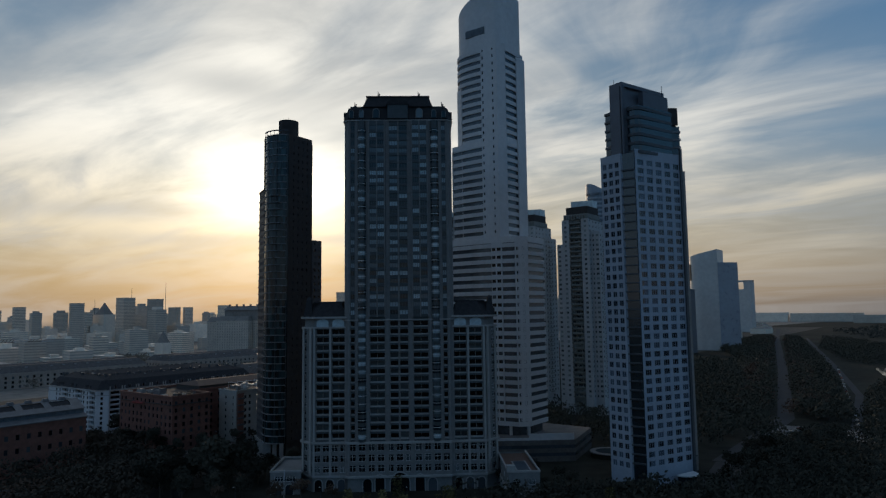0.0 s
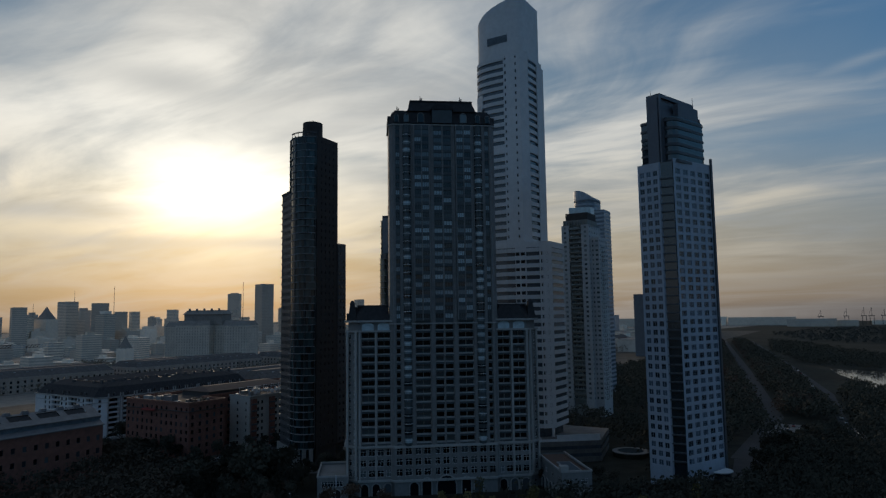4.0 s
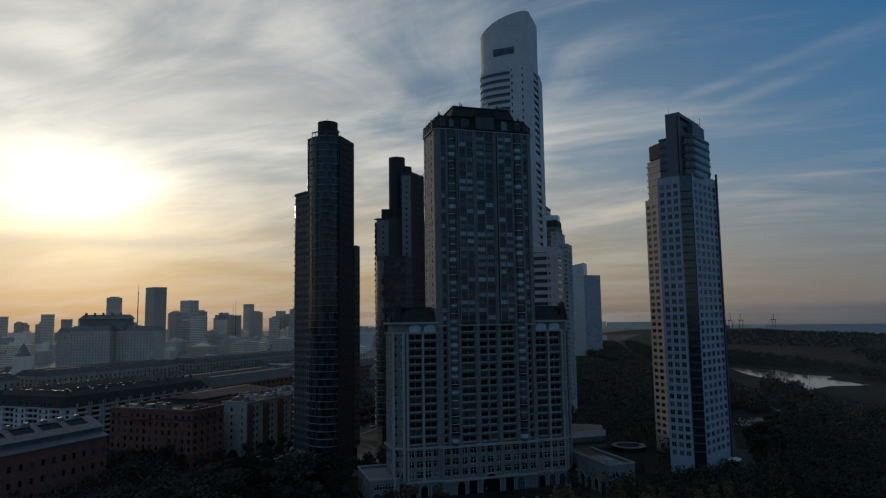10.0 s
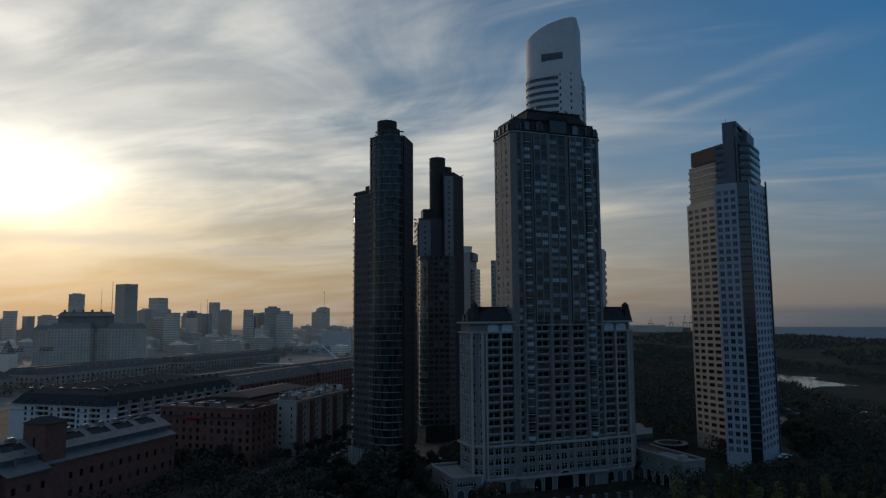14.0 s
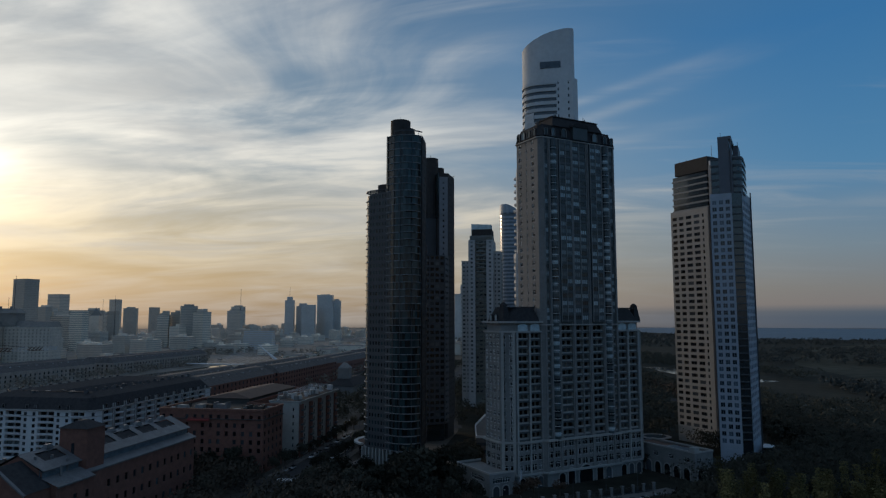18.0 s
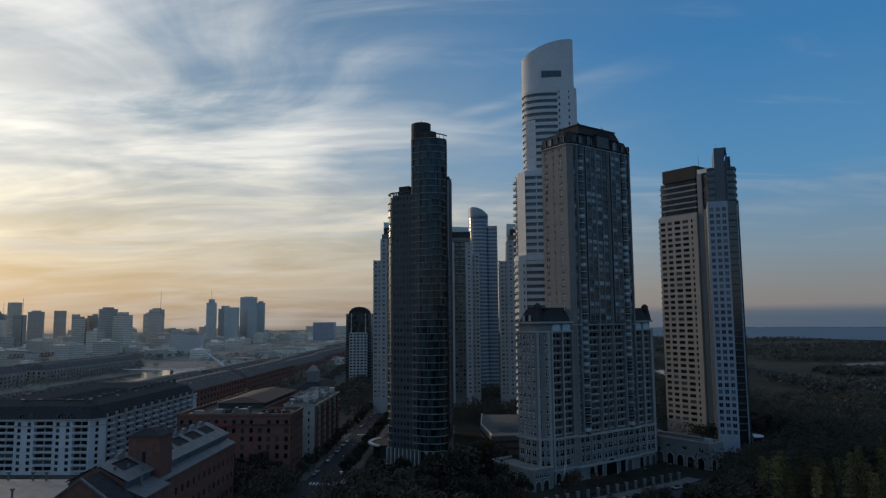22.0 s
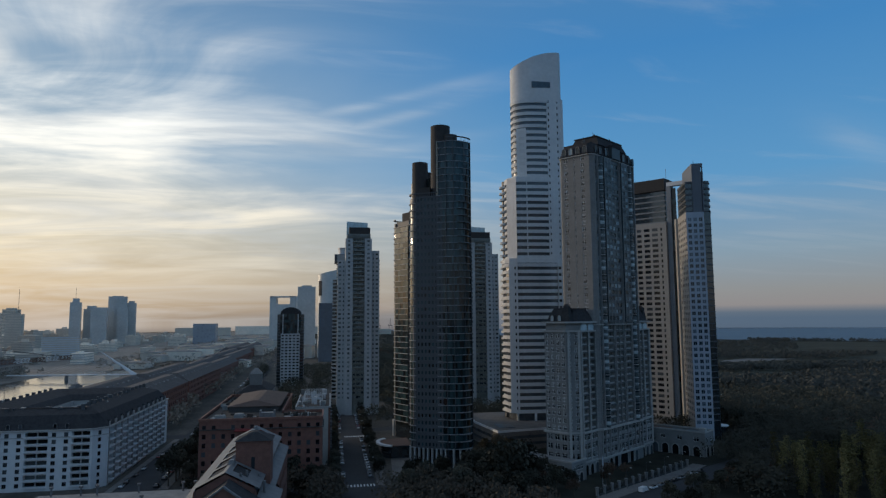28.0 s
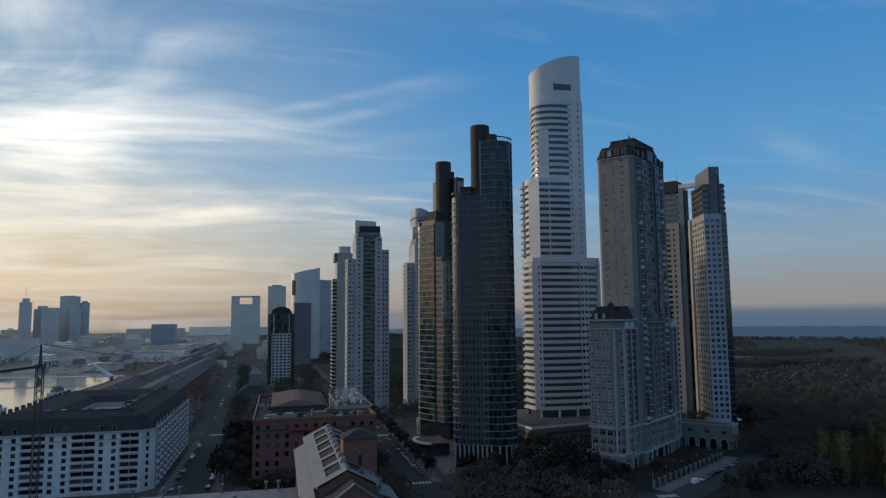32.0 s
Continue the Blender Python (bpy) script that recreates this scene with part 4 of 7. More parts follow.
    f.rod((0, 0, 0), (0, 0, 12), 0.09)
    f.part("pole", ["steel"], flag)
    f = Build()
    f.box(0.1, 0.5, -0.03, 0.03, 8.2, 11.8)
    f.part("flag", ["blue_panel"], flag, "drooping pale blue flag")


court()


# ---- pair of panelled towers ----
def panel_tower():
    root = thing("apartment_tower", pose(-108.9, 259.3, 0, 0, 0, -18.3), "slender blue-white panelled tower with square windows and a glazed corner", "tower")
    ta = Tally(root, 300)
    P, H = 3.5, 133.8
    b = Build()
    rows = [9.2 + P * i for i in range(35)]
    facade(b, ta, (0, 0), (10.2, 0), 0, H, [(0.9, 3.0), (4.1, 6.2), (7.2, 9.3)], P, 0.9, 2.25, 0.35, 0, "blue", rows)
    facade(b, ta, (14.8, 3.4), (17.2, 30.5), 0, H + 1.5, even(27, 5, 3.3, 0.5), P, 0.9, 2.25, 0.35, 0, "blue", [9.9 + P * i for i in range(35)])
    facade(b, ta, (0, 30.5), (0, 0), 0, H, even(30.5, 6, 2.2), P, 0.9, 2.0, 0.35, 1, "dark", rows)
    facade(b, ta, (17.2, 30.5), (0, 30.5), 0, H, even(17.2, 3, 2.0), P, 0.9, 2.0, 0.35, 1, "dark", rows[::2])
    b.face([(0, 0, H), (10.2, 0, H), (10.2, 4.5, H), (14.8, 4.5, H), (17.2, 30.5, H), (0, 30.5, H)])
    b.face([(10.2, 0, 0), (10.2, 4.5, 0), (10.2, 4.5, H), (10.2, 0, H)])
    b.part("panel_wall", ["blue_panel", "cream_panel"], root)
    b = Build()
    b.prism([(10.2, 1.4), (14.6, 3.2), (14.8, 6.0), (10.2, 6.0)], 0, H)
    b.part("corner_glass", ["core_glass"], root, "dark recessed corner glazing")
    slabm = Build()
    slabm.prism([(10.3, 0.4), (14.7, 2.6), (14.7, 3.3), (10.3, 1.5)], 0, 0.55)
    sm = slabm.mesh("balcony", ["dark_panel"])
    for i in range(34):
        part("balcony", sm, root, at=pose(0, 0, 11 + P * i))
    # dark side strip at the far end
    sb = Build()
    sb.box(17.2, 17.8, 29.2, 30.6, 0, 138)
    sb.part("end_fin", ["dark_panel"], root)
    fin = Build()
    fin.box(-1.2, 0, 26, 30.5, 0, H)
    fin.part("end_fin", ["cream_panel"], root)
    # crown
    tier = arc(12.0, 8, 4, 270, 360, 5) + [(16.0, 27.5), (9, 27.5), (9, 4)]
    banded(root, tier, H, 153.6, 3.6, 1.2, "dark_panel", "core_glass", 0.6)
    left = [(0.6, 2.6), (4.6, 2.2), (4.6, 27), (0.6, 27)]
    banded(root, left, H, 153.0, 3.6, 1.0, "dark_panel", "core_glass", 0.5)
    c = Build()
    c.box(4.6, 9.8, 1.6, 29.4, H, 163.8)
    c.box(9.8, 11.0, 2.6, 29.4, H, 156.4)
    c.box(9.8, 11.0, 1.6, 29.4, 162.2, 163.8)
    c.box(10.4, 11.0, 1.6, 3.0, H, 162.2)
    c.box(11.0, 13.5, 12, 28.4, H, 160.8)
    c.part("core_slab", ["crown_grey"], root, "tall blank dark slab rising over the roof")
    m = Build()
    m.rod((12.5, 26, 160.8), (12.5, 26, 166), 0.12)
    m.part("mast", ["dark_steel"], root, "thin roof mast")
    m = Build()
    m.rod((6, 3, 163.8), (6, 3, 166.0), 0.1)
    m.part("mast", ["dark_steel"], root)
    k = Build()
    k.prism(arc(18.2, 22, 4.5, -90, 90, 8), 0, 5.5)
    k.prism(arc(18.2, 22, 5.4, -90, 90, 8), 5.5, 5.9, 1)
    k.part("entrance_canopy", ["core_glass", "white"], root, "white rounded canopy at the foot")
    ta.close()
    root = thing("apartment_tower", pose(-118.6, 317.6, 0, 0, 0, -51), "cream panelled tower with dark banded crown and brown penthouse", "tower")
    ta = Tally(root, 220)
    b = Build()
    L = 26.5
    facade(b, ta, (0, 0), (L, 0), 0, 133.4, [(1.2, 4.4), (6.0, 9.2), (11.0, 15.0), (16.6, 20.6), (22.4, 23.6)], P, 0.9, 1.9, 0.35, 0, "dark", rows)
    for p, q in (((L, 0), (L, 17)), ((L, 17), (0, 17)), ((0, 17), (0, 0))):
        facade(b, ta, p, q, 0, 133.4, even(math.hypot(q[0] - p[0], q[1] - p[1]), 3, 1.8), P, 0.9, 1.9, 0.35, 0, "dark", rows[::3])
    b.face([(0, 0, 133.4), (L, 0, 133.4), (L, 17, 133.4), (0, 17, 133.4)])
    b.part("panel_wall", ["cream_panel"], root)
    s = Build()
    s.prism([(-2.6, 3), (0, 3), (0, 12), (-2.6, 12)], 0, 0.8)
    sm = s.mesh("balcony", ["slate_panel"])
    for i in range(36):
        part("balcony", sm, root, at=pose(0, 0, 9 + P * i))
    banded(root, rect(0.5, L - 0.5, 1.5, 16), 133.4, 154.6, 3.6, 1.0, "slab", "core_glass", 0.6)
    q = Build()
    q.box(2.2, L - 1, 2.4, 15.2, 155.4, 163.4)
    q.part("penthouse", ["brown_brick"], root, "brown brick plant penthouse")
    m = Build()
    m.rod((L - 2, 8, 163.4), (L - 2, 8, 170.6), 0.12)
    m.part("mast", ["dark_steel"], root, "thin roof mast")
    for x in (4, 9, 14):
        m = Build()
        m.rod((x, 5, 163.4), (x, 5, 164.8), 0.1)
        m.part("mast", ["dark_steel"], root)
    w = Build()
    w.box(L + 0.3, L + 3.4, 1.5, 6.5, 0, 157.5)
    w.part("link_pier", ["pale_strip"], root, "tall grey pier between the towers")
    pane_wall([(L + 3.4, 2.6), (L + 6.4, 2.6)], 9, 156, P, "bay_panes", root, "link_panes", 5)
    w = Build()
    w.obox((L + 0.3, 4.0), (L + 11.5, 4.0), 3.6, 157.5, 160.2)
    w.part("link_beam", ["white"], root, "white beam between the towers")
    ta.close()


panel_tower()


# ---- white tower with the sloping round crown ----
def squared(cx, cy, rx, a0, a1, n, ry):
    """An arc with fuller corners than an ellipse."""
    out = []
    for i in range(n + 1):
        a = radians(a0 + (a1 - a0) * i / n)
        c, s = math.cos(a), math.sin(a)
        out.append((cx + rx * math.copysign(abs(c) ** 0.78, c), cy + ry * math.copysign(abs(s) ** 0.78, s)))
    return out


def white_tower():
    cx, cy = -188.5, 299.0
    root = thing("apartment_tower", pose(cx, cy, 0), "very tall white curved tower with ribbon windows and a sloping crown", "tower")
    root.scale = (1, 1, 0.9925)
    ta = Tally(root, 300)
    P = 4.05
    body = squared(-1, 0, 16.2, 180, 262, 9, 11.9) + [(3.5, -12.0), (12.5, -11.5), (15.0, -8), (15.4, 0), (15.4, 11), (-14, 11)]
    mid = [(-21.0, -3.5), (-17.2, -10.2), (-8, -11.6), (3.5, -12.1), (12.5, -11.6), (15.1, -8), (15.5, 0), (15.5, 11.2), (-19, 11.2), (-21.0, 5)]
    low = [(-23.2, -3.0), (-21.6, -8.0), (-17.6, -11.4), (-8, -12.4), (3.5, -12.9), (20.5, -10.5), (24.8, -6), (24.8, 12), (-20, 12), (-23.2, 5)]
    banded(root, low, 14.5, 106.0, P, 2.1, "white_band", "ribbon_glass", 0.7)
    banded(root, mid, 108.5, 158.0, P, 2.1, "white_band", "ribbon_glass", 0.7)
    banded(root, body, 160.0, 209.5, P, 2.1, "white_band", "ribbon_glass", 0.7)
    b = Build()
    b.prism([(x * 1.004, y * 1.004) for x, y in low], 106.0, 109.0)
    b.part("collar", ["white"], root, "plain white collar")
    b = Build()
    b.prism([(x * 1.003, y * 1.003) for x, y in mid], 157.8, 160.4)
    b.part("collar", ["white"], root, "plain white collar")
    # plain upright strips
    for (p, q, z0, z1, cols) in (((3.2, -12.35), (12.7, -11.8), 109, 212, [(0.7, 1.5), (6.6, 7.4)]), ((12.7, -11.8), (15.3, -8.1), 109, 212, []), ((15.65, 3), (15.65, 11.3), 109, 208, [(1.5, 2.4)]), ((-15.4, -7.5), (-10.2, -11.0), 109, 192, [(4.2, 5.0)]), ((8, -12.9), (13.5, -12.0), 14.5, 106, [(0.3, 2.3), (3.0, 5.2)]), ((-21.3, -3.2), (-17.3, -10.5), 109, 158, [(5.6, 6.4)]), ((-21.9, -8.2), (-17.6, -11.75), 14.5, 106, [(3.4, 4.4)]), ((20.6, -10.85), (25.05, -6.2), 14.5, 106, [(0.8, 2.0), (3.6, 4.8)])):
        w = Build()
        facade(w, ta, p, q, z0, z1, cols, P, 2.3, 1.7, 0.3, 0, "dark")
        w.obox((p[0] - (q[1] - p[1]) * 0.02, p[1] + 0.7), (q[0], q[1] + 0.7), 0.6, z0, z1)
        w.part("plain_wall", ["white"], root, "plain white wall strip")
    # crown: a shell whose edge climbs in a curve
    def edge(x, y):
        t = min(max((x + 17.0) / 30.5, 0), 1)
        return 233.2 + 9.4 * math.sin(t * math.pi / 2) ** 0.9
    crown = arc(-1, 0, 15.9, 180, 262, 14, 12.0) + [(1, -12.1), (3.5, -12.1), (6, -12.0), (8, -11.9), (9.6, -11.8)] + arc(10.4, -8.2, 3.5, -80, 0, 5) + [(13.9, 0), (13.9, 11), (8, 11), (0, 11), (-8, 11), (-14, 11)]
    n, wall = len(crown), Build()
    inn = shrunk(crown, 0.8)
    for i in range(n):
        j = (i + 1) % n
        (ax, ay), (bx, by), (ex, ey), (fx, fy) = crown[i], crown[j], inn[i], inn[j]
        wall.face([(ax, ay, 209.5), (bx, by, 209.5), (bx, by, edge(bx, by)), (ax, ay, edge(ax, ay))])
        wall.face([(fx, fy, 214.0), (ex, ey, 214.0), (ex, ey, edge(ax, ay)), (fx, fy, edge(bx, by))])
        wall.face([(ax, ay, edge(ax, ay)), (bx, by, edge(bx, by)), (fx, fy, edge(bx, by)), (ex, ey, edge(ax, ay))])
    wall.face([(x, y, 214.0) for x, y in inn])
    wall.part("crown", ["white"], root, "smooth white crown with a sloping rim")
    s = Build()
    s.box(-6.1, 5.9, -12.2, -11.6, 218.4, 222.4)
    s.part("crown_slot", ["ribbon_glass"], root, "dark slot in the crown")
    # stack of round balconies at the back corner
    bal = Build()
    bal.prism(arc(-20.0, 7.5, 3.4, 60, 300, 10), 0, 1.3)
    bm = bal.mesh("round_balcony", ["white_band"])
    for i in range(36):
        part("round_balcony", bm, root, at=pose(0, 0, 14 + P * i))
    st = Build()
    st.prism(arc(-19.6, 7.5, 2.2, 0, 360, 10)[:-1], 10, 160.5)
    st.part("balcony_shaft", ["dark_panel"], root)
    # podium
    p = Build()
    p.prism([(-46, -12), (-41, -50), (0, -41), (30, -18), (47, -4), (40, 30), (-44, 30)], 0, 10.0)
    p.part("podium", ["paving"], root, "low grey podium under the tower")
    g = Build()
    for i, z in enumerate((2.6, 6.2)):
        g.prism([(-46.1, -12), (-41.1, -50.1), (0, -41.1), (30.1, -18.1), (47.1, -4), (40.1, 30), (-44.1, 30)], z, z + 1.5)
    g.part("podium_glazing", ["ribbon_glass"], root)
    o = Build()
    o.prism(shrunk(low, 3), 10, 14.5)
    o.part("lobby", ["ribbon_glass"], root, "recessed glazed lobby")
    for x, y in ((-18, -8), (-8, -12), (4, -12), (16, -10.5), (23.5, -6)):
        o = Build()
        o.rod((x, y, 10), (x, y, 14.6), 0.8, 0, 8)
        o.part("column", ["white"], root, "white column under the tower")
    o = Build()
    o.box(-36, -27, -34, -20, 10.0, 10.25)
    o.part("roof_pool", ["pool"], root, "rectangular pool on the podium")
    o = Build()
    o.obox((-44, 29), (-45.6, -12), 0.5, 10, 11.1)
    o.obox((-45.6, -12), (-40.7, -49.6), 0.5, 10, 11.1)
    o.obox((-40.7, -49.6), (0, -40.6), 0.5, 10, 11.1)
    o.obox((0, -40.6), (30, -17.6), 0.5, 10, 11.1)
    o.obox((30, -17.6), (46.6, -4), 0.5, 10, 13.0)
    o.part("parapet", ["white"], root)
    ta.close()


white_tower()


# ---- twin dark towers with glass bays and round cores ----
def glass_tower(at, s, label):
    root = thing("dark_tower", at, label, "tower", "twin dark towers")
    root.scale = (1, 1, 0.992)
    ta = Tally(root, 240)
    P = 3.4

    def F(pts):
        return [(x, s * y) for x, y in pts]

    def wall(b, p, q, z0, z1, cols, **kw):
        p, q = F([p, q])
        if s < 0:
            p, q = q, p
            L = math.hypot(q[0] - p[0], q[1] - p[1])
            cols = [(L - d, L - c) for c, d in cols][::-1]
        facade(b, ta, p, q, z0, z1, cols, P, 0.9, kw.get("h", 1.5), 0.3, 0, kw.get("style", "dark"), kw.get("rows"))

    low_corner = arc(-9.0, -7.9, 4.7, 180, 270, 6)
    # low part with punched windows
    b = Build()
    wall(b, (-9.0, -12.6), (6.3, -12.6), 10, 132.6, even(15.3, 8, 1.05, 0.3), style="teal", h=1.75)
    b.prism(F([(-12.6, -7.5), (-8.8, -11.5), (1.9, -12.4), (1.9, 6), (-12.6, 6)]), 9.5, 132.4)
    b.part("punched_wall", ["slate_panel"], root, "dark panel wall with small square windows")
    lo = Build()
    lo.prism(F(shrunk(low_corner + [(-9, -7.9)], 0.4)), 10, 132.0)
    lo.part("corner_glass", ["dark_panel"], root, "dark rooms behind the rounded corner")
    pane_wall(F(arc(-9.0, -7.9, 4.42, 180, 270, 6)), 10, 132.0, P, "corner_panes", root, "corner_panes", 2)
    ring = Build()
    ring.prism(F(arc(-9.0, -7.9, 5.0, 180, 270, 6) + [(-9, -7.9)]), 0, 0.32)
    rm = ring.mesh("corner_ring", ["slab"])
    for i in range(36):
        part("corner_ring", rm, root, at=pose(0, 0, 10 + P * i))
    pane_wall(F([(-13.4, 6.2), (-13.4, 3.4), (-13.4, 0.6), (-13.4, -2.2), (-13.4, -5.0), (-13.4, -7.9)]), 10, 132.0, P, "bay_panes", root, "side_panes", 6)
    edge = Build()
    edge.prism(F([(-13.8, -7.9), (-13.8, 6.3), (-12.9, 6.3), (-12.9, -7.9)]), 0, 0.32)
    em = edge.mesh("slab_edge", ["slab"])
    for i in range(36):
        part("slab_edge", em, root, at=pose(0, 0, 10.02 + P * i))
    # second rounded corner, on the lower block
    c2 = arc(-8.6, 12.6, 4.6, 90, 180, 6)
    pane_wall(F(arc(-8.6, 12.6, 4.3, 90, 180, 6)), 10, 108.4, P, "corner_panes", root, "corner_panes", 3)
    ring = Build()
    ring.prism(F(c2 + [(-8.6, 12.6)]), 0, 0.32)
    rm = ring.mesh("corner_ring", ["slab"])
    for i in range(29):
        part("corner_ring", rm, root, at=pose(0, 0, 10 + P * i))
    crown = Build()
    for i in range(11):
        x = -9 + 1.0 * i
        crown.prism(F([(x, -12.6), (x + 0.35, -12.6), (x + 0.35, -12.0), (x, -12.0)]), 132.4, 133.9)
    crown.prism(F([(-9.6, -12.75), (1.9, -12.75), (1.9, -11.9), (-9.6, -11.9)]), 133.9, 134.4)
    crown.prism(F(arc(-9.0, -7.9, 4.9, 175, 275, 6) + arc(-9.0, -7.9, 4.2, 275, 175, 6)), 133.6, 134.3)
    crown.part("roof_pergola", ["slate_panel"], root, "open roof pergola")
    # high part: glass bay and brown flank
    bay = [(1.9, -12.7), (6.0, -13.1)] + arc(7.3, -3.6, 9.6, -92, -2, 12) + [(8.2, 10.0), (1.9, 10.0)]
    g = Build()
    g.prism(F(shrunk(bay, 0.9)), 10, 159.6)
    g.part("bay_core", ["core_glass"], root, "dark rooms behind the curved bay")
    pane_wall(F([(1.9, -12.3), (4.0, -12.5), (6.0, -12.7)] + arc(7.3, -3.6, 9.25, -92, -2, 12)), 10, 159.6, P, "bay_panes", root, "bay_panes", 4)
    pane = Build()
    pane.prism(F([(1.9, -12.7), (6.0, -13.1)] + arc(7.3, -3.6, 9.6, -92, -6, 10) + arc(7.3, -3.6, 9.0, -6, -92, 10) + [(1.9, -12.2)]), 0, 0.3)
    pm = pane.mesh("floor_ring", ["slab"])
    for i in range(45):
        part("floor_ring", pm, root, at=pose(0, 0, 10 + P * i))
    mull = Build()
    for a in (-92, -70, -36, -6):
        x, y = 7.3 + 9.62 * math.cos(radians(a)), -3.6 + 9.62 * math.sin(radians(a))
        mull.prism(F([(x - 0.1, y - 0.1), (x + 0.1, y - 0.1), (x + 0.1, y + 0.1), (x - 0.1, y + 0.1)]), 10, 160.5)
    mull.part("mullions", ["slate_panel"], root, "slim upright mullions")
    balc = Build()
    balc.prism(F(arc(7.3, -3.6, 10.9, -58, -24, 6) + arc(7.3, -3.6, 9.6, -24, -58, 6)), 0, 0.22)
    bmsh = balc.mesh("balcony", ["slab"])
    for i in range(36):
        part("balcony", bmsh, root, at=pose(0, 0, 10.04 + P * i + 0.04))
    br = Build()
    wall(br, (17.0, -3.9), (8.4, 10.2), 10, 160.4, even(16.5, 4, 0.7, 2.0))
    wall(br, (8.4, 10.2), (1.7, 10.2), 10, 160.4, [])
    br.prism(F([(16.3, -3.6), (8.0, 9.7), (2.2, 9.7), (2.2, -2), (10, -4)]), 0, 160.2)
    br.part("brown_flank", ["brown_brick"], root, "blank dark brown brick flank")
    up = Build()
    up.prism(F([(1.7, -12.5), (2.6, -12.8), (2.6, 10.2), (1.7, 10.2)]), 132.4, 160.2)
    up.part("glass_flank", ["bay_glass"], root)
    rim = Build()
    rim.prism(F(arc(7.3, -3.6, 9.8, -92, -2, 10) + arc(7.3, -3.6, 9.3, -2, -92, 10)), 161.6, 162.1)
    for a in range(-90, 0, 15):
        x, y = 7.3 + 9.5 * math.cos(radians(a)), -3.6 + 9.5 * math.sin(radians(a))
        rim.rod((x, s * y, 159.6), (x, s * y, 161.8), 0.12)
    rim.part("roof_rail", ["slate_panel"], root, "round open roof rail")
    # cores
    c = Build()
    c.prism(F(arc(0, 0, 5.0, 0, 360, 20)[:-1]), 9, 171.0)
    c.part("round_core", ["brown_brick"], root, "dark round lift core")
    c = Build()
    c.prism(F(arc(5.6, -1.2, 3.6, 0, 360, 16)[:-1]), 159, 165.6)
    c.part("small_core", ["brown_brick"], root)
    c = Build()
    c.prism(F([(-9.6, -6), (-3.8, -6), (-3.8, 4), (-9.6, 4)]), 132.4, 138.4)
    c.part("plant_block", ["brown_brick"], root)
    c = Build()
    c.rod((0, 0, 171.0), (0, 0, 173.4), 0.1)
    c.part("mast", ["dark_steel"], root)
    # lower block at the back
    bk = Build()
    wall(bk, (8.6, 10.4), (4.4, 16.4), 10, 108.6, even(7.3, 2, 1.6, 0.4), style="dark")
    wall(bk, (4.4, 16.4), (-8.6, 16.4), 10, 108.6, even(13.0, 4, 2.2, 0.3), style="ribbon", h=2.0)
    wall(bk, (-12.7, 12.4), (-13.0, 6.2), 10, 108.6, even(6.2, 3, 1.0, 0.4))
    bk.prism(F([(8, 10.3), (4.2, 15.7), (-9, 15.7), (-12.2, 12.6), (-12.4, 6.2), (0, 5)]), 9.5, 108.4)
    bk.part("back_block", ["slate_panel"], root, "lower dark panelled block")
    wh = Build()
    wall(wh, (8.0, 10.45), (2.6, 10.45), 108.6, 158.0, [(2.2, 3.2)], h=1.3)
    wall(wh, (-5.4, 6.45), (-12.6, 6.45), 108.6, 131.0, [(2.8, 3.8)], h=1.3)
    wh.prism(F([(-12.6, 5.9), (-5.4, 5.9), (-5.4, 6.1), (-12.6, 6.1)]), 108.4, 131.0)
    wh.part("pale_strip", ["pale_strip"], root, "pale strip with small windows")
    # foot: white fins before a dark lobby
    lb = Build()
    lb.prism(F([(-12, -10), (6, -11.5), (15, -4), (4, 15), (-10, 15)]), 0, 10)
    lb.part("lobby", ["core_glass"], root, "dark glazed lobby")
    fin = Build()
    fin.box(-0.35, 0.35, -0.9, 0.9, 0, 10.2)
    fm = fin.mesh("fin", ["stonework_trim"])
    feet = [(-12 + 2.2 * i, -12.2) for i in range(9)] + [(7.3 + 9.2 * math.cos(radians(a)), -3.6 + 9.2 * math.sin(radians(a))) for a in (-75, -55, -35, -15)]
    for x, y in feet:
        part("fin", fm, root, at=pose(x, s * y, 0))
    # bare flanks reach the ground
    ta.close()
    return root


glass_tower(pose(-263.9, 224.6, 0, 0, 0, -27), 1, "dark tower with curved glass bay, brown flank and round core")
glass_tower(pose(-263.7, 306.0, 0, 0, 0, 27), -1, "dark twin tower with pale strips and round core behind its neighbour")


def canopy():
    root = thing("canopy_pavilion", pose(-287, 252, 0), "low curved pavilion with white rimmed roof by the street", "pavilion")
    b = Build()
    b.prism(arc(8, 2, 13, 140, 230, 10) + [(10, -8), (10, 14)], 0, 6.2)
    b.part("glazed_wall", ["core_glass"], root)
    b = Build()
    b.prism(arc(8, 2, 15.5, 135, 235, 12) + arc(8, 2, 13.6, 235, 135, 12), 6.2, 7.0)
    b.part("roof_rim", ["white"], root, "white curved roof rim")
    b = Build()
    b.prism(arc(8, 2, 13.6, 138, 232, 10) + [(10, -8), (10, 14)], 6.2, 6.5)
    b.part("roof_deck", ["terracotta"], root, "reddish roof deck")


canopy()


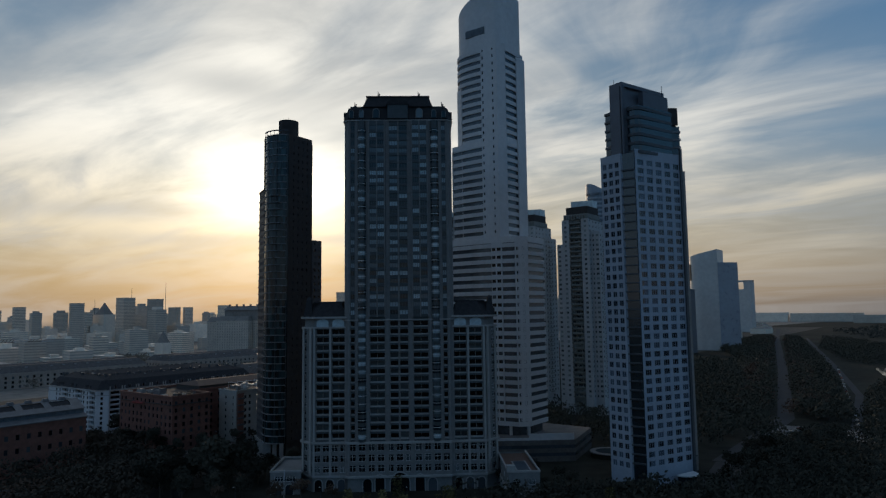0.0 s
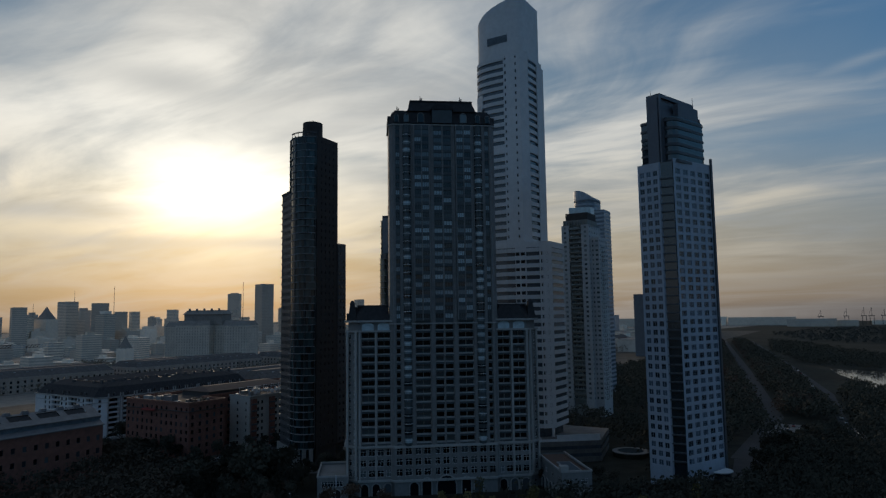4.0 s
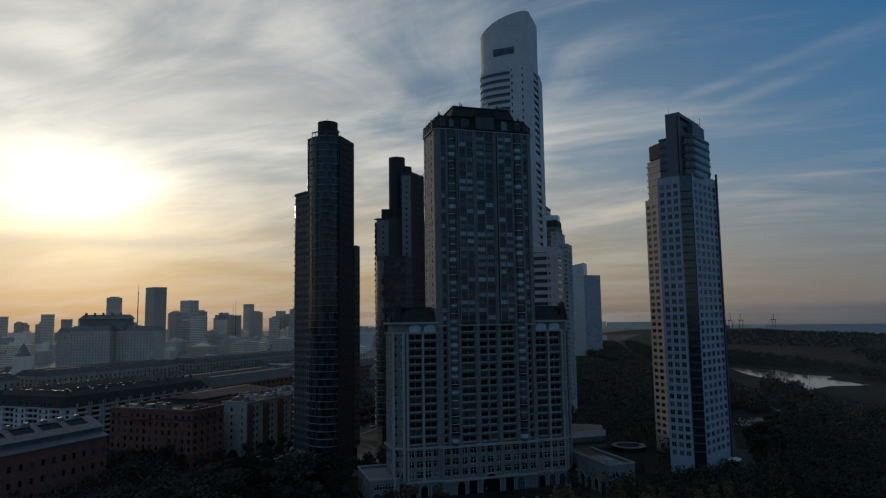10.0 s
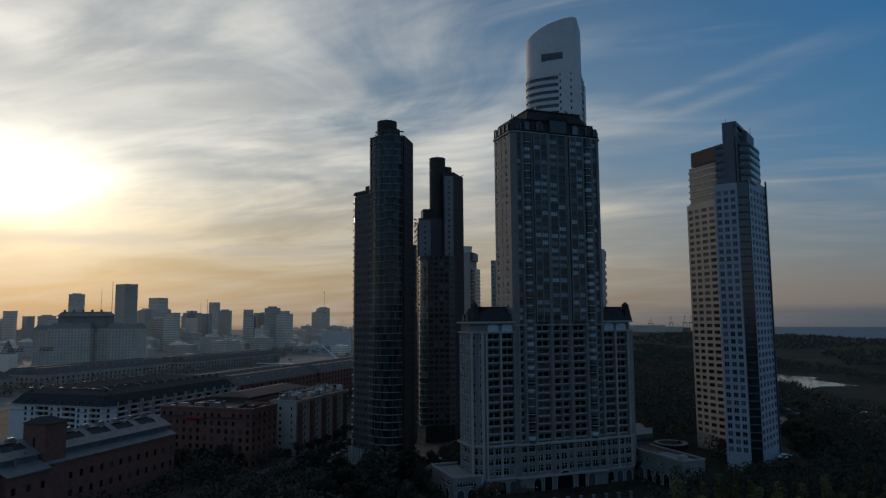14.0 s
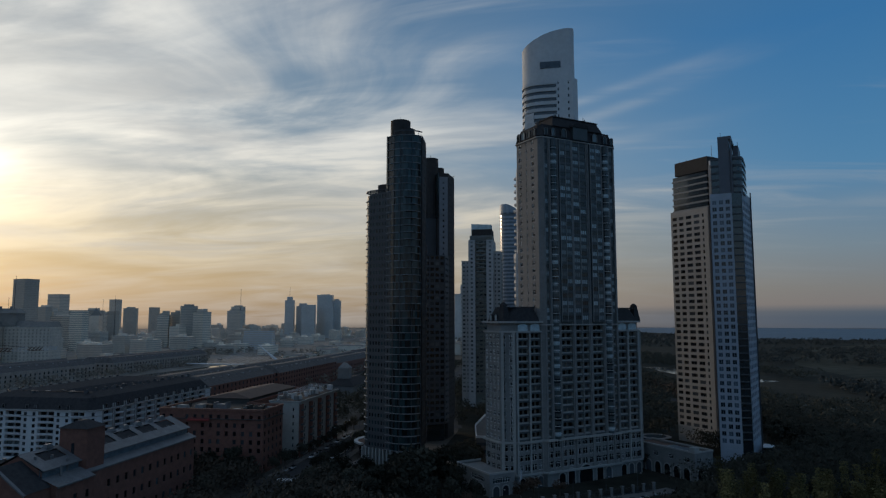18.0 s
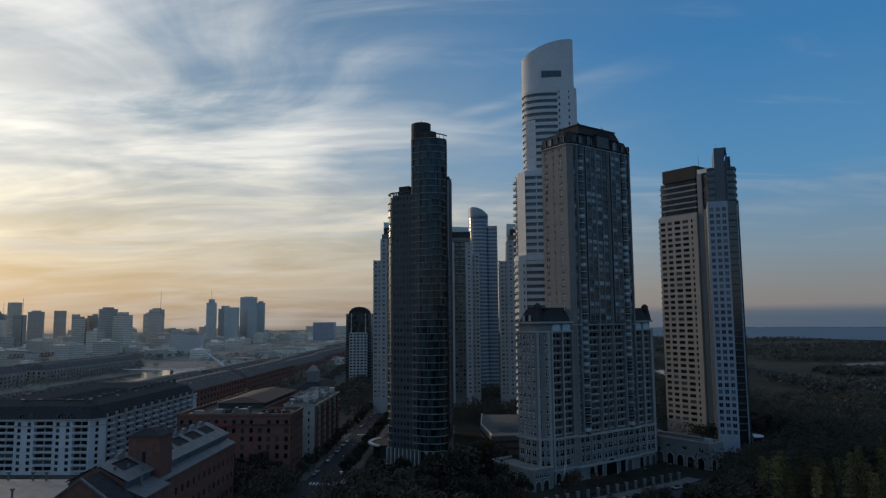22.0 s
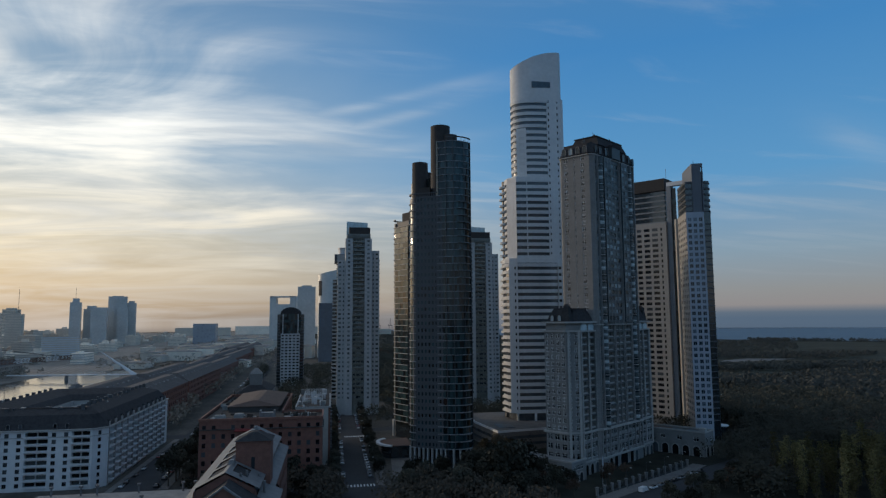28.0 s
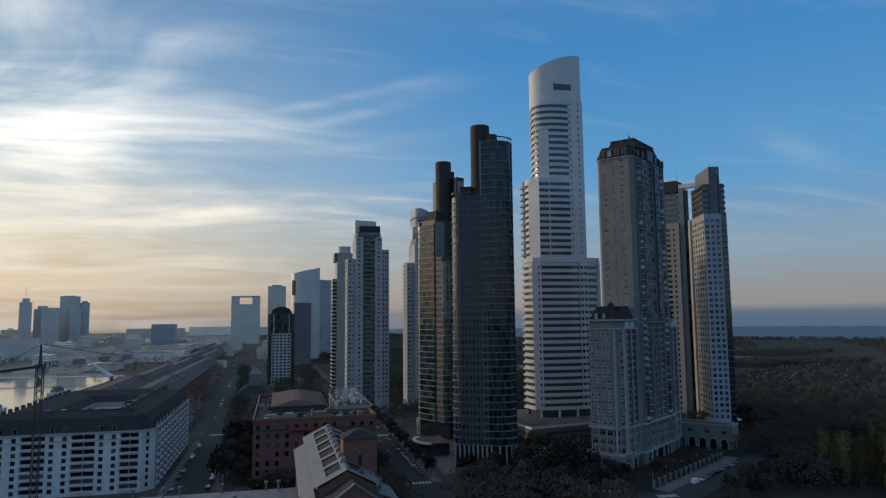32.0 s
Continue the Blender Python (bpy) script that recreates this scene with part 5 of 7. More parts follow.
def round_pool():
    root = thing("round_pool", pose(-132.5, 313, 0), "round garden pool with a pale raised rim", "pool")
    b = Build()
    b.prism(arc(0, 0, 8.6, 0, 360, 28)[:-1], 0, 2.2)
    b.part("planted_bank", ["ground"], root, "dark planted bank")
    b = Build()
    b.prism(arc(0, 0, 9, 0, 360, 28)[:-1], 2.2, 2.6)
    b.part("rim", ["stonework"], root, "pale raised rim")
    b = Build()
    b.prism(arc(0, 0, 6.3, 0, 360, 28)[:-1], 2.6, 2.66)
    b.part("water", ["garden_pool"], root, "dark still water")


round_pool()


# ---- towers behind ----
def residential(at, label):
    """A pale tower with floor bands, lower side wings, brown penthouse and a wedge of blue glass on top."""
    root = thing("apartment_tower", at, label, "tower", "pale towers with glass wedges")
    ta = Tally(root, 130)
    P = 3.3
    b = Build()
    rows = [12 + P * i for i in range(37)]
    facade(b, ta, (-10, 0), (-4.8, 0), 0, 133.5, [(1.7, 3.5)], P, 0.9, 1.7, 0.3, 0, "soft", rows)
    facade(b, ta, (4.8, 0), (10, 0), 0, 133.5, [(1.7, 3.5)], P, 0.9, 1.7, 0.3, 0, "soft", rows)
    facade(b, ta, (-4.8, 1.4), (4.8, 1.4), 0, 133.5, [(0.6, 2.6), (3.4, 6.2), (7.0, 9.0)], P, 0.4, 2.0, 0.3, 1, "soft", rows)
    for p, q in (((10, 0), (10, 26)), ((-10, 26), (-10, 0)), ((10, 26), (-10, 26))):
        facade(b, ta, p, q, 0, 133.5, even(math.hypot(q[0] - p[0], q[1] - p[1]), 5, 1.8), P, 0.9, 1.6, 0.3, 0, "soft", rows)
    b.box(-4.8, -4.5, 0.02, 1.4, 0, 133.4)
    b.box(4.5, 4.8, 0.02, 1.4, 0, 133.4)
    b.prism(rect(-10, 10, 1.5, 26), 133.0, 133.5)
    b.part("main_wall", ["pale_band", "recess"], root)
    for s in (-1, 1):
        w = Build()
        x0, x1 = (10, 16) if s > 0 else (-16, -10)
        h = 124.5 if s > 0 else 117.0
        facade(w, ta, (x0, 4), (x1, 4), 0, h, [(0.8, 1.9), (3.2, 5.2)] if s > 0 else [(0.8, 2.8), (4.1, 5.2)], P, 0.9, 1.6, 0.3, 0, "soft", rows)
        if s > 0:
            facade(w, ta, (16, 4), (16, 22), 0, h, even(18, 4, 2.0), P, 0.9, 1.6, 0.3, 0, "soft", rows)
        else:
            facade(w, ta, (-16, 22), (-16, 4), 0, h, even(18, 4, 2.0), P, 0.9, 1.6, 0.3, 0, "soft", rows)
        w.prism(rect(x0 + 0.1, x1 - 0.1, 4.4, 22), h - 0.5, h)
        w.part("side_wing", ["pale_band"], root)
        v = Build()
        for z in rows[:33]:
            v.box(s * 16.0 - 0.9, s * 16.0 + 0.9, 8, 13, z - 0.6, z - 0.1)
        v.part("side_balconies", ["recess"], root, "stack of grey side balconies", "stuff")
    s = Build()
    s.prism([(-4.5, -0.5), (4.5, -0.5), (4.5, 1.36), (-4.5, 1.36)], 0, 0.3)
    s.prism([(-4.5, -0.5), (4.5, -0.5), (4.5, -0.38), (-4.5, -0.38)], 0.3, 1.0)
    sm = s.mesh("balcony", ["recess"])
    for z in rows:
        part("balcony", sm, root, at=pose(0, 0, z - 0.5))
    c = Build()
    c.box(-9, 9, 1, 22, 133.5, 137.2)
    for x in range(-8, 9, 2):
        c.box(x - 0.3, x + 0.3, -0.2, 0.8, 133.5, 136.4)
    c.part("crown_storey", ["recess"], root)
    c = Build()
    c.box(-7.4, 8.8, 2, 20, 137.2, 142.4)
    c.part("penthouse", ["brown_brick"], root, "brown penthouse")
    c = Build()
    c.prism(rect(-9.2, 7.4, 14, 22), 137.2, lambda x, y: 148.6 - (0.05 * (x + 9.2)))
    c.part("glass_wedge", ["attic_glass"], root, "wedge of pale blue glass")
    ta.close()


residential(pose(-298.0, 407.0, 0), "pale banded tower with a blue glass wedge near the street")
residential(pose(-246.5, 436.0, 0), "pale banded tower with a blue glass wedge, half hidden")
residential(pose(-198.5, 424.0, 0), "pale banded tower with a blue glass wedge beyond the white tower")


def curved_tower():
    root = thing("apartment_tower", pose(-229, 535, 0), "slender blue-grey tower with a rounded top", "tower")
    poly = arc(0, 0, 9.5, 180, 360, 10) + [(9.5, 14), (-9.5, 14)]
    banded(root, poly, 0, 168, 3.5, 1.6, "tower_blue", "tower_blue_glass", 0.25)
    side = rect(9.0, 18, -4, 14)
    banded(root, side, 0, 160, 3.5, 1.6, "tower_blue", "tower_blue_glass", 0.25)
    b = Build()
    b.prism(arc(0, 0, 9.5, 180, 360, 10) + [(9.5, 14), (-9.5, 14)], 168, lambda x, y: 178.0 - 0.03 * (x + 6.0) ** 2)
    b.part("rounded_top", ["tower_blue"], root, "smooth rounded crown")


curved_tower()


def brown_slab():
    root = thing("apartment_tower", pose(-306.5, 512, 0), "brown slab tower with pale balconies and a round tank", "tower")
    ta = Tally(root, 80)
    b = Build()
    facade(b, ta, (-7, 0), (7, 0), 0, 131, [], 3.4, 0.9, 1.6)
    b.prism(rect(-7, 7, 0.2, 24), 0, 131)
    b.part("slab", ["cream_panel"], root, "blank pale brown end wall")
    for s in (-1, 1):
        x0, x1 = (7, 11) if s > 0 else (-11, -7)
        banded(root, rect(x0, x1, 3, 22), 0, 116 if s > 0 else 108, 3.4, 1.2, "pale_band", "core_glass", 0.4)
    c = Build()
    c.box(-9.5, 9.5, 1.5, 20, 124, 131.6)
    c.part("dark_top", ["dark_panel"], root)
    c = Build()
    c.prism(arc(0, 10, 6, 0, 360, 18)[:-1], 131.6, 137.5)
    c.prism(arc(0, 10, 6.5, 0, 360, 18)[:-1], 137.5, 138.1)
    c.part("tank", ["steel"], root, "round pale tank")
    ta.close()


brown_slab()


def arch_tower():
    root = thing("apartment_tower", pose(-362, 636, 0), "white apartment tower with a dark arched top", "tower")
    ta = Tally(root, 160)
    b = Build()
    rows = [6 + 3.2 * i for i in range(16)]
    facade(b, ta, (-10, 0), (10, 0), 0, 57, even(20, 5, 2.4), 3.2, 0.9, 1.6, 0.3, 0, "dark", rows)
    facade(b, ta, (10, 0), (10, 22), 0, 57, even(22, 4, 2.4), 3.2, 0.9, 1.6, 0.3, 0, "dark", rows)
    facade(b, ta, (-10, 22), (-10, 0), 0, 57, even(22, 4, 2.4), 3.2, 0.9, 1.6, 0.3, 0, "dark", rows)
    b.prism(rect(-9.8, 9.8, 0.5, 22), 56, 57)
    b.part("white_wall", ["pale_band"], root)
    for x0, x1 in ((-14, -10), (10, 14)):
        banded(root, rect(x0, x1, 2, 20), 0, 77, 3.2, 1.0, "dark_panel", "core_glass", 0.3)
    c = Build()
    c.box(-11, 11, 1.5, 21, 57, 78)
    c.part("dark_upper", ["dark_panel"], root, "dark glazed upper floors")
    pane_wall([(-11 + 2.2 * i, 1.4) for i in range(11)], 57, 78, 3.0, "bay_panes", root, "upper_panes", 8)
    rib = Build()
    rib.box(-0.5, 0.5, 0.8, 1.5, 57, 78)
    rm = rib.mesh("rib", ["pale_band"])
    for x in (-8, 8):
        part("rib", rm, root, at=pose(x, 0, 0))
    t = Build()
    prof = [(-11, 78.0)] + [(-11 * math.cos(math.pi * i / 8), 78 + 7.5 * math.sin(math.pi * i / 8)) for i in range(1, 8)] + [(11, 78.0)]
    t.face([(x, 1.5, z) for x, z in prof][::-1])
    t.face([(x, 21, z) for x, z in prof])
    for (a, az), (c2, cz) in zip(prof, prof[1:]):
        t.face([(a, 1.5, az), (c2, 1.5, cz), (c2, 21, cz), (a, 21, az)])
    t.part("arched_roof", ["slate"], root, "dark arched roof")
    ta.close()


arch_tower()


# ---- distant landmark towers ----
def block(name, x, y, w, d, h, mat, label, turn=0, cap=0, floors=0, band="far"):
    root = thing(name, pose(x, y, 0, 0, 0, turn), label, "building")
    b = Build()
    b.box(-w / 2, w / 2, -d / 2, d / 2, 0, h)
    b.part("wall", [mat], root)
    if cap:
        c = Build()
        c.box(-w * 0.3, w * 0.3, -d * 0.3, d * 0.3, h, h + cap)
        c.part("roof_house", [mat], root)
    if floors:
        ring = Build()
        for i in range(floors):
            z = h / floors * (i + 0.5)
            ring.box(-w / 2 - 0.5, w / 2 + 0.5, -d / 2 - 0.5, d / 2 + 0.5, z, z + h / floors * 0.5)
        ring.part("floor_banding", [band], root, kind="stuff", label="rows of far floor bands")
    return root


def sail_tower():
    root = thing("office_tower", pose(-312, 1190, 0), "glass office tower with a curved side and slanted top", "tower")
    b = Build()
    poly = arc(-8, 4, 24, 175, 272, 10, 22) + [(20, -18), (20, 22), (-28, 22)]
    b.prism(poly, 0, lambda x, y: 157 + 12.5 * max(0.0, min(1.0, (x + 32) / 52)) ** 0.75)
    b.part("glass_body", ["far_glass"], root, "pale curved glass front with a rising top")
    b = Build()
    b.prism([(20.2, -17), (46, 8), (40, 22), (20.2, 22)], 0, 147)
    b.part("rear_block", ["far_blue"], root, "lower blue glass block behind")
    c = Build()
    c.prism(arc(-8, 4, 24.3, 200, 226, 4, 22.3) + arc(-8, 4, 21, 226, 200, 4, 19), 118, 146)
    c.part("atrium", ["brown_brick"], root, "tall atrium opening")


sail_tower()


def portal_tower():
    root = thing("office_tower", pose(-470, 2105, 0, 0, 0, -10), "far office tower with a square opening at its top", "tower")
    b = Build()
    b.box(-42, 42, -14, 14, 0, 124)
    b.box(-42, -23, -14, 14, 124, 149)
    b.box(23, 42, -14, 14, 124, 149)
    b.box(-42, 42, -14, 14, 145.5, 150)
    b.part("frame", ["far_glass"], root)


portal_tower()
block("office_tower", -371, 1358, 36, 30, 143, "far_glass", "far blue glass hotel tower", cap=3, floors=30, band="far_glass")
block("office_tower", -326, 1090, 28, 30, 101, "far_slate", "far dark slab tower", floors=26, band="far_slate")
block("office_tower", -702, 2060, 66, 40, 64, "far_blue", "far broad dark office block", floors=14, band="far_blue")
block("apartment_block", -846, 1330, 64, 20, 42, "far_dark", "far white banded office slab", 10, floors=10, band="white_band")
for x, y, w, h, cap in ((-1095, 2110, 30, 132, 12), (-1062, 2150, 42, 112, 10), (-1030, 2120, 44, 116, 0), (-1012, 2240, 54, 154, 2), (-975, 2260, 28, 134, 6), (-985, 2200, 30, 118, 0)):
    block("office_tower", x, y, w, w * 0.8, h, "far_glass", "far glass tower of the business centre, paled for haze", 12, cap, 24, "far_glass")
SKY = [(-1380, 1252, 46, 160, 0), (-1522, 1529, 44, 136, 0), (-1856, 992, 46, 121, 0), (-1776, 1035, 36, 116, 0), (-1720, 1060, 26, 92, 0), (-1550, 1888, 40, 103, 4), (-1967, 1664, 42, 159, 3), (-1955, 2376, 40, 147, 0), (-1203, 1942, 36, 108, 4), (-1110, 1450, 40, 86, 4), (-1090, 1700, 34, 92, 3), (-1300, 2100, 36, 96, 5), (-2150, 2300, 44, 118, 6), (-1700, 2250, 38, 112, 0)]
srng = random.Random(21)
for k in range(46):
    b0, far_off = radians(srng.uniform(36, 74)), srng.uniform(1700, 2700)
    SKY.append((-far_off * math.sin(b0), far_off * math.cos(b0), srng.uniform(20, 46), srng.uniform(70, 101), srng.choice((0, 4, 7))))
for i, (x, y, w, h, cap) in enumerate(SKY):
    block("office_tower", x, y, w, w * 0.7, h, "far" if i % 3 else "far_dark", "far tower on the city skyline, paled for haze", -20 + 9 * (i % 7), cap, max(10, int(h // 4)), "far_window")


def pointed(x, y, w, h0, h1, label):
    root = thing("old_tower", pose(x, y, 0, 0, 0, 15), label, "building")
    b = Build()
    b.box(-w / 2, w / 2, -w / 2, w / 2, 0, h0)
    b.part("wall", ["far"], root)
    c = Build()
    c.taper(rect(-w * 0.42, w * 0.42, -w * 0.42, w * 0.42), h0, h0 + (h1 - h0) * 0.5, (w * 0.22, w * 0.22))
    c.taper(rect(-w * 0.2, w * 0.2, -w * 0.2, w * 0.2), h0 + (h1 - h0) * 0.5, h1, (w * 0.18, w * 0.18))
    c.part("spire", ["lead"], root, "grey stepped spire")


pointed(-1712, 860, 36, 74, 104, "far old office palace with a pointed cupola")
pointed(-1433, 1565, 26, 78, 100, "far tower with a dark pyramid top")
pointed(-860, 514, 15, 33, 49, "far old corner building with a dark cupola")
for x, y, h in ((-1840, 1000, 150), (-1500, 900, 148), (-1180, 1000, 150), (-2050, 1000, 120), (-1130, 1810, 160), (-1650, 1500, 128), (-1690, 1940, 135), (-1097, 2112, 178), (-1330, 1500, 130), (-1900, 1700, 180)):
    root = thing("radio_mast", pose(x, y, 0), "thin far radio mast", "mast")
    b = Build()
    b.rod((0, 0, 0), (0, 0, h), 1.0, 0, 5, 0.4)
    b.part("mast_pole", ["dark_steel"], root)


def ministry():
    root = thing("ministry_building", pose(-1020, 710, 0, 0, 0, 19), "large old stone ministry with mansard roofs, colours paled for haze", "building")
    ta = Tally(root, 60)
    for x0, x1, y0, z in ((-30, -0.5, 14, 56), (0, 64, 0, 58), (64.5, 90.5, 14, 58), (91, 131, 0, 57)):
        b = Build()
        n = round((x1 - x0) / 5.0)
        facade(b, ta, (x0, y0), (x1, y0), 0, z, even(x1 - x0, n, 2.2), 4.6, 2, 3.0, 0.5, 0, "hazy")
        if y0 == 0:
            facade(b, ta, (x1, y0), (x1, y0 + 44), 0, z, even(44, 8, 2.2), 4.6, 2, 3.0, 0.5, 0, "hazy")
        b.box(x0 + 0.6, x1 - 0.6, y0 + 0.6, y0 + 44, 0, z - 0.1)
        b.part("wall", ["old_stone"], root)
        c = Build()
        c.box(x0 - 0.8, x1 + 0.8, y0 - 0.8, y0 + 44, z, z + 1.2)
        c.part("cornice", ["old_stone"], root)
        c = Build()
        c.taper(rect(x0 - 0.4, x1 + 0.4, y0 - 0.4, y0 + 44), z + 1.2, z + 9.5, (3.5, 6))
        c.part("mansard_roof", ["lead"], root, "dark mansard roof")
    c = Build()
    c.box(8, 80, 12, 42, 60, 78)
    c.taper(rect(6, 82, 10, 44), 78, 85, (5, 7))
    for x in (16, 30, 44, 58, 72):
        c.box(x - 1.2, x + 1.2, 14, 17, 84, 88)
    c.part("roof_house", ["lead"], root, "tall dark roof storey with chimneys")
    ta.close()


ministry()


# ---- city blocks beyond the docks ----
rng = random.Random(5)
taken = 0
for gx in range(-760, -2100, -78):
    for gy in range(150, 2900, 84):
        if gx > -1100 and 640 < gy < 860:
            continue
        if math.hypot(gx, gy) > 2900 or taken > 330 or -gx < 0.30 * gy:
            continue
        if gx > -850 and rng.random() < 0.55:
            continue
        if rng.random() < 0.35:
            continue
        w, d = rng.uniform(18, 48), rng.uniform(18, 44)
        h = rng.choice((12, 16, 20, 24, 28, 34, 40, 46)) * rng.uniform(0.85, 1.15) * (0.65 if gx > -950 else 1.0)
        if gx < -1900:
            h *= 1.25
        root = thing("city_building", pose(gx + rng.uniform(-20, 20), gy + rng.uniform(-20, 20), 0, 0, 0, rng.choice((-12, -8, 0, 5))), rng.choice(("far city block in colours paled for haze", "far city building in colours paled for haze", "far flat-roofed apartment building in the city")), "building", "city blocks")
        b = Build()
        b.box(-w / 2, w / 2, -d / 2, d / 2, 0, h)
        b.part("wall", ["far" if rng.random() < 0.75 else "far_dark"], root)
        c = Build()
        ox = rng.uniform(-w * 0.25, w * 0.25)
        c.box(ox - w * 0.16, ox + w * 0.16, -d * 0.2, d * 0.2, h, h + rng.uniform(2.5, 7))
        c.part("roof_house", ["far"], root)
        if gx > -1500:
            n = max(3, int(h / 3.6))
            ring = Build()
            for i in range(n):
                ring.box(-w / 2 - 0.3, w / 2 + 0.3, -d / 2 - 0.3, d / 2 + 0.3, (i + 0.45) * h / n, (i + 0.45) * h / n + 1.5)
            ring.part("window_banding", ["far_window"], root, kind="stuff", label="rows of far windows")
        taken += 1


for i in range(64):
    gy = rng.uniform(960, 2500)
    gx = rng.uniform(-640, -330) - (gy - 960) * 0.05
    if -470 < gx < -395 and gy < 1950:
        gx -= 90
    w, d, h = rng.uniform(22, 60), rng.uniform(24, 70), rng.uniform(7, 22)
    root = thing("dock_building", pose(gx, gy, 0, 0, 0, rng.choice((-8, -4, 0))), "low building behind the docks, paled for haze", "building", "dock buildings")
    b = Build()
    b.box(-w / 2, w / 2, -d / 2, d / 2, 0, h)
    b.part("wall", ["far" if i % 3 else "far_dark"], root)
    b = Build()
    b.taper(rect(-w / 2 - 0.4, w / 2 + 0.4, -d / 2 - 0.4, d / 2 + 0.4), h, h + 2.5, (w * 0.3, d * 0.1))
    b.part("roof", ["lead"], root)


# ---- white apartment block by the dock ----
def white_block():
    """Balconied flats round a court: front to the south, a cut corner, and a street side with stacked terraces."""
    X0, XA, X1, Y0, YA, Y1, EAVE = -483.0, -419.0, -414.3, 207.0, 212.5, 320.0, 24.8
    root = thing("apartment_block", pose(0, 0, 0), "white balconied apartment block with dark mansard roof by the dock", "building")
    ta = Tally(root, 280)
    P = 2.95
    rows = [1.6 + P * i for i in range(8)]
    b = Build()

    def run(p, q, cols, style):
        """One wall; each column has its own kind of opening."""
        L = math.hypot(q[0] - p[0], q[1] - p[1])
        ux, uy = (q[0] - p[0]) / L, (q[1] - p[1]) / L
        edges = [0.0] + [(a[1] + c[0]) / 2 for a, c in zip(cols, cols[1:])] + [L]
        for (u0, u1), e0, e1 in zip(cols, edges, edges[1:]):
            wide = u1 - u0 > 3
            facade(b, ta, (p[0] + ux * e0, p[1] + uy * e0), (p[0] + ux * e1, p[1] + uy * e1), 0, EAVE, [(u0 - e0, u1 - e0)], P, 0.5, 2.05 if wide else 1.75, 1.1 if wide else 0.25, 0, "terrace" if wide else style, rows)
        return [(p[0] + ux * (u0 + u1) / 2, p[1] + uy * (u0 + u1) / 2) for u0, u1 in cols if u1 - u0 < 3]

    front, u = [], XA - X0 - 1.0
    while u > 6:
        for w, g in ((7.2 if u > 60 else 9.0, 1.5), (1.7, 3.1), (1.7, 1.5)):
            if u - w > 0.8:
                front.append((u - w, u))
            u -= w + g
    doors = run((X0, Y0), (XA, Y0), front[::-1], "dark")
    run((XA, Y0), (X1, YA), [(2.6, 4.0)], "dark")
    side, u = [], 1.2
    while u < Y1 - YA - 8:
        side.append((u, u + 6.6))
        u += 9.2
    run((X1, YA), (X1, Y1), side, "dark")
    run((X1, Y1), (X0, Y1), even(X1 - X0, 9, 1.8), "dark")
    run((X0, Y1), (X0, Y0), even(Y1 - Y0, 14, 1.8), "dark")
    b.part("wall", ["white"], root)

    def grown(d):
        return [(X0 - d, Y0 - d), (XA + d * 0.4, Y0 - d), (X1 + d, YA - d * 0.4), (X1 + d, Y1 + d), (X0 - d, Y1 + d)]
    for z, h, d in ((EAVE, 0.45, 0.7), (EAVE - P + 0.1, 0.3, 0.3)):
        c = Build()
        c.prism(grown(d), z, z + h)
        c.part("cornice", ["stonework_trim"], root)
    # balcony slabs proud of the walls
    for u0, u1 in [f for f in front if f[1] - f[0] > 3]:
        sl = Build()
        sl.box(X0 + u0 - 0.2, X0 + u1 + 0.2, Y0 - 0.9, Y0, 0, 0.22)
        sl.box(X0 + u0 - 0.2, X0 + u1 + 0.2, Y0 - 0.9, Y0 - 0.78, 0.22, 0.62)
        sm = sl.mesh("balcony_slab", ["white"])
        for z in rows:
            part("balcony_slab", sm, root, at=pose(0, 0, z - 0.25))
    post = Build()
    post.box(-0.25, 0.1, -0.3, 0.3, 0, EAVE + 2.6)
    pm = post.mesh("pier", ["stonework_trim"])
    for u0, u1 in side:
        sl = Build()
        sl.prism([(X1, YA + u0), (X1 + 1.1, YA + u0 + 0.8), (X1 + 1.1, YA + u1 - 0.8), (X1, YA + u1)], 0, 0.5)
        sm = sl.mesh("balcony_slab", ["white"])
        for z in rows[::1]:
            part("balcony_slab", sm, root, at=pose(0, 0, z - 0.35))
        for v in (u0 - 0.5, u1 + 0.5):
            part("pier", pm, root, at=pose(X1 + 0.3, YA + v, 0))
    # mansard ring round the court
    W = 25.0
    inner = [(X0 + W, Y0 + W), (X1 - W, Y0 + W), (X1 - W, Y1 - W), (X0 + W, Y1 - W)]
    r = Build()
    a0, a1, a2 = grown(-0.3), grown(-4.6), grown(-11.5)
    zs = (EAVE + 0.45, EAVE + 6.0, EAVE + 8.4)
    for (lo, z0), (hi, z1) in (((a0, zs[0]), (a1, zs[1])), ((a1, zs[1]), (a2, zs[2]))):
        for i in range(5):
            j = (i + 1) % 5
            r.face([(*lo[i], z0), (*lo[j], z0), (*hi[j], z1), (*hi[i], z1)])
    i1 = [(x + (4 if k in (1, 2) else -4), y + (4 if k > 1 else -4)) for k, (x, y) in enumerate(inner)]
    crest = [a2[0], a2[2], a2[3], a2[4]]
    for i in range(4):
        j = (i + 1) % 4
        r.face([(*crest[i], zs[2]), (*crest[j], zs[2]), (*i1[j], zs[1]), (*i1[i], zs[1])])
        r.face([(*i1[i], zs[1]), (*i1[j], zs[1]), (*inner[j], zs[0] + 2.6), (*inner[i], zs[0] + 2.6)])
    r.face([(*a2[0], zs[2]), (*a2[1], zs[2]), (*a2[2], zs[2])])
    r.part("mansard_roof", ["slate"], root, "dark mansard roof round a court")
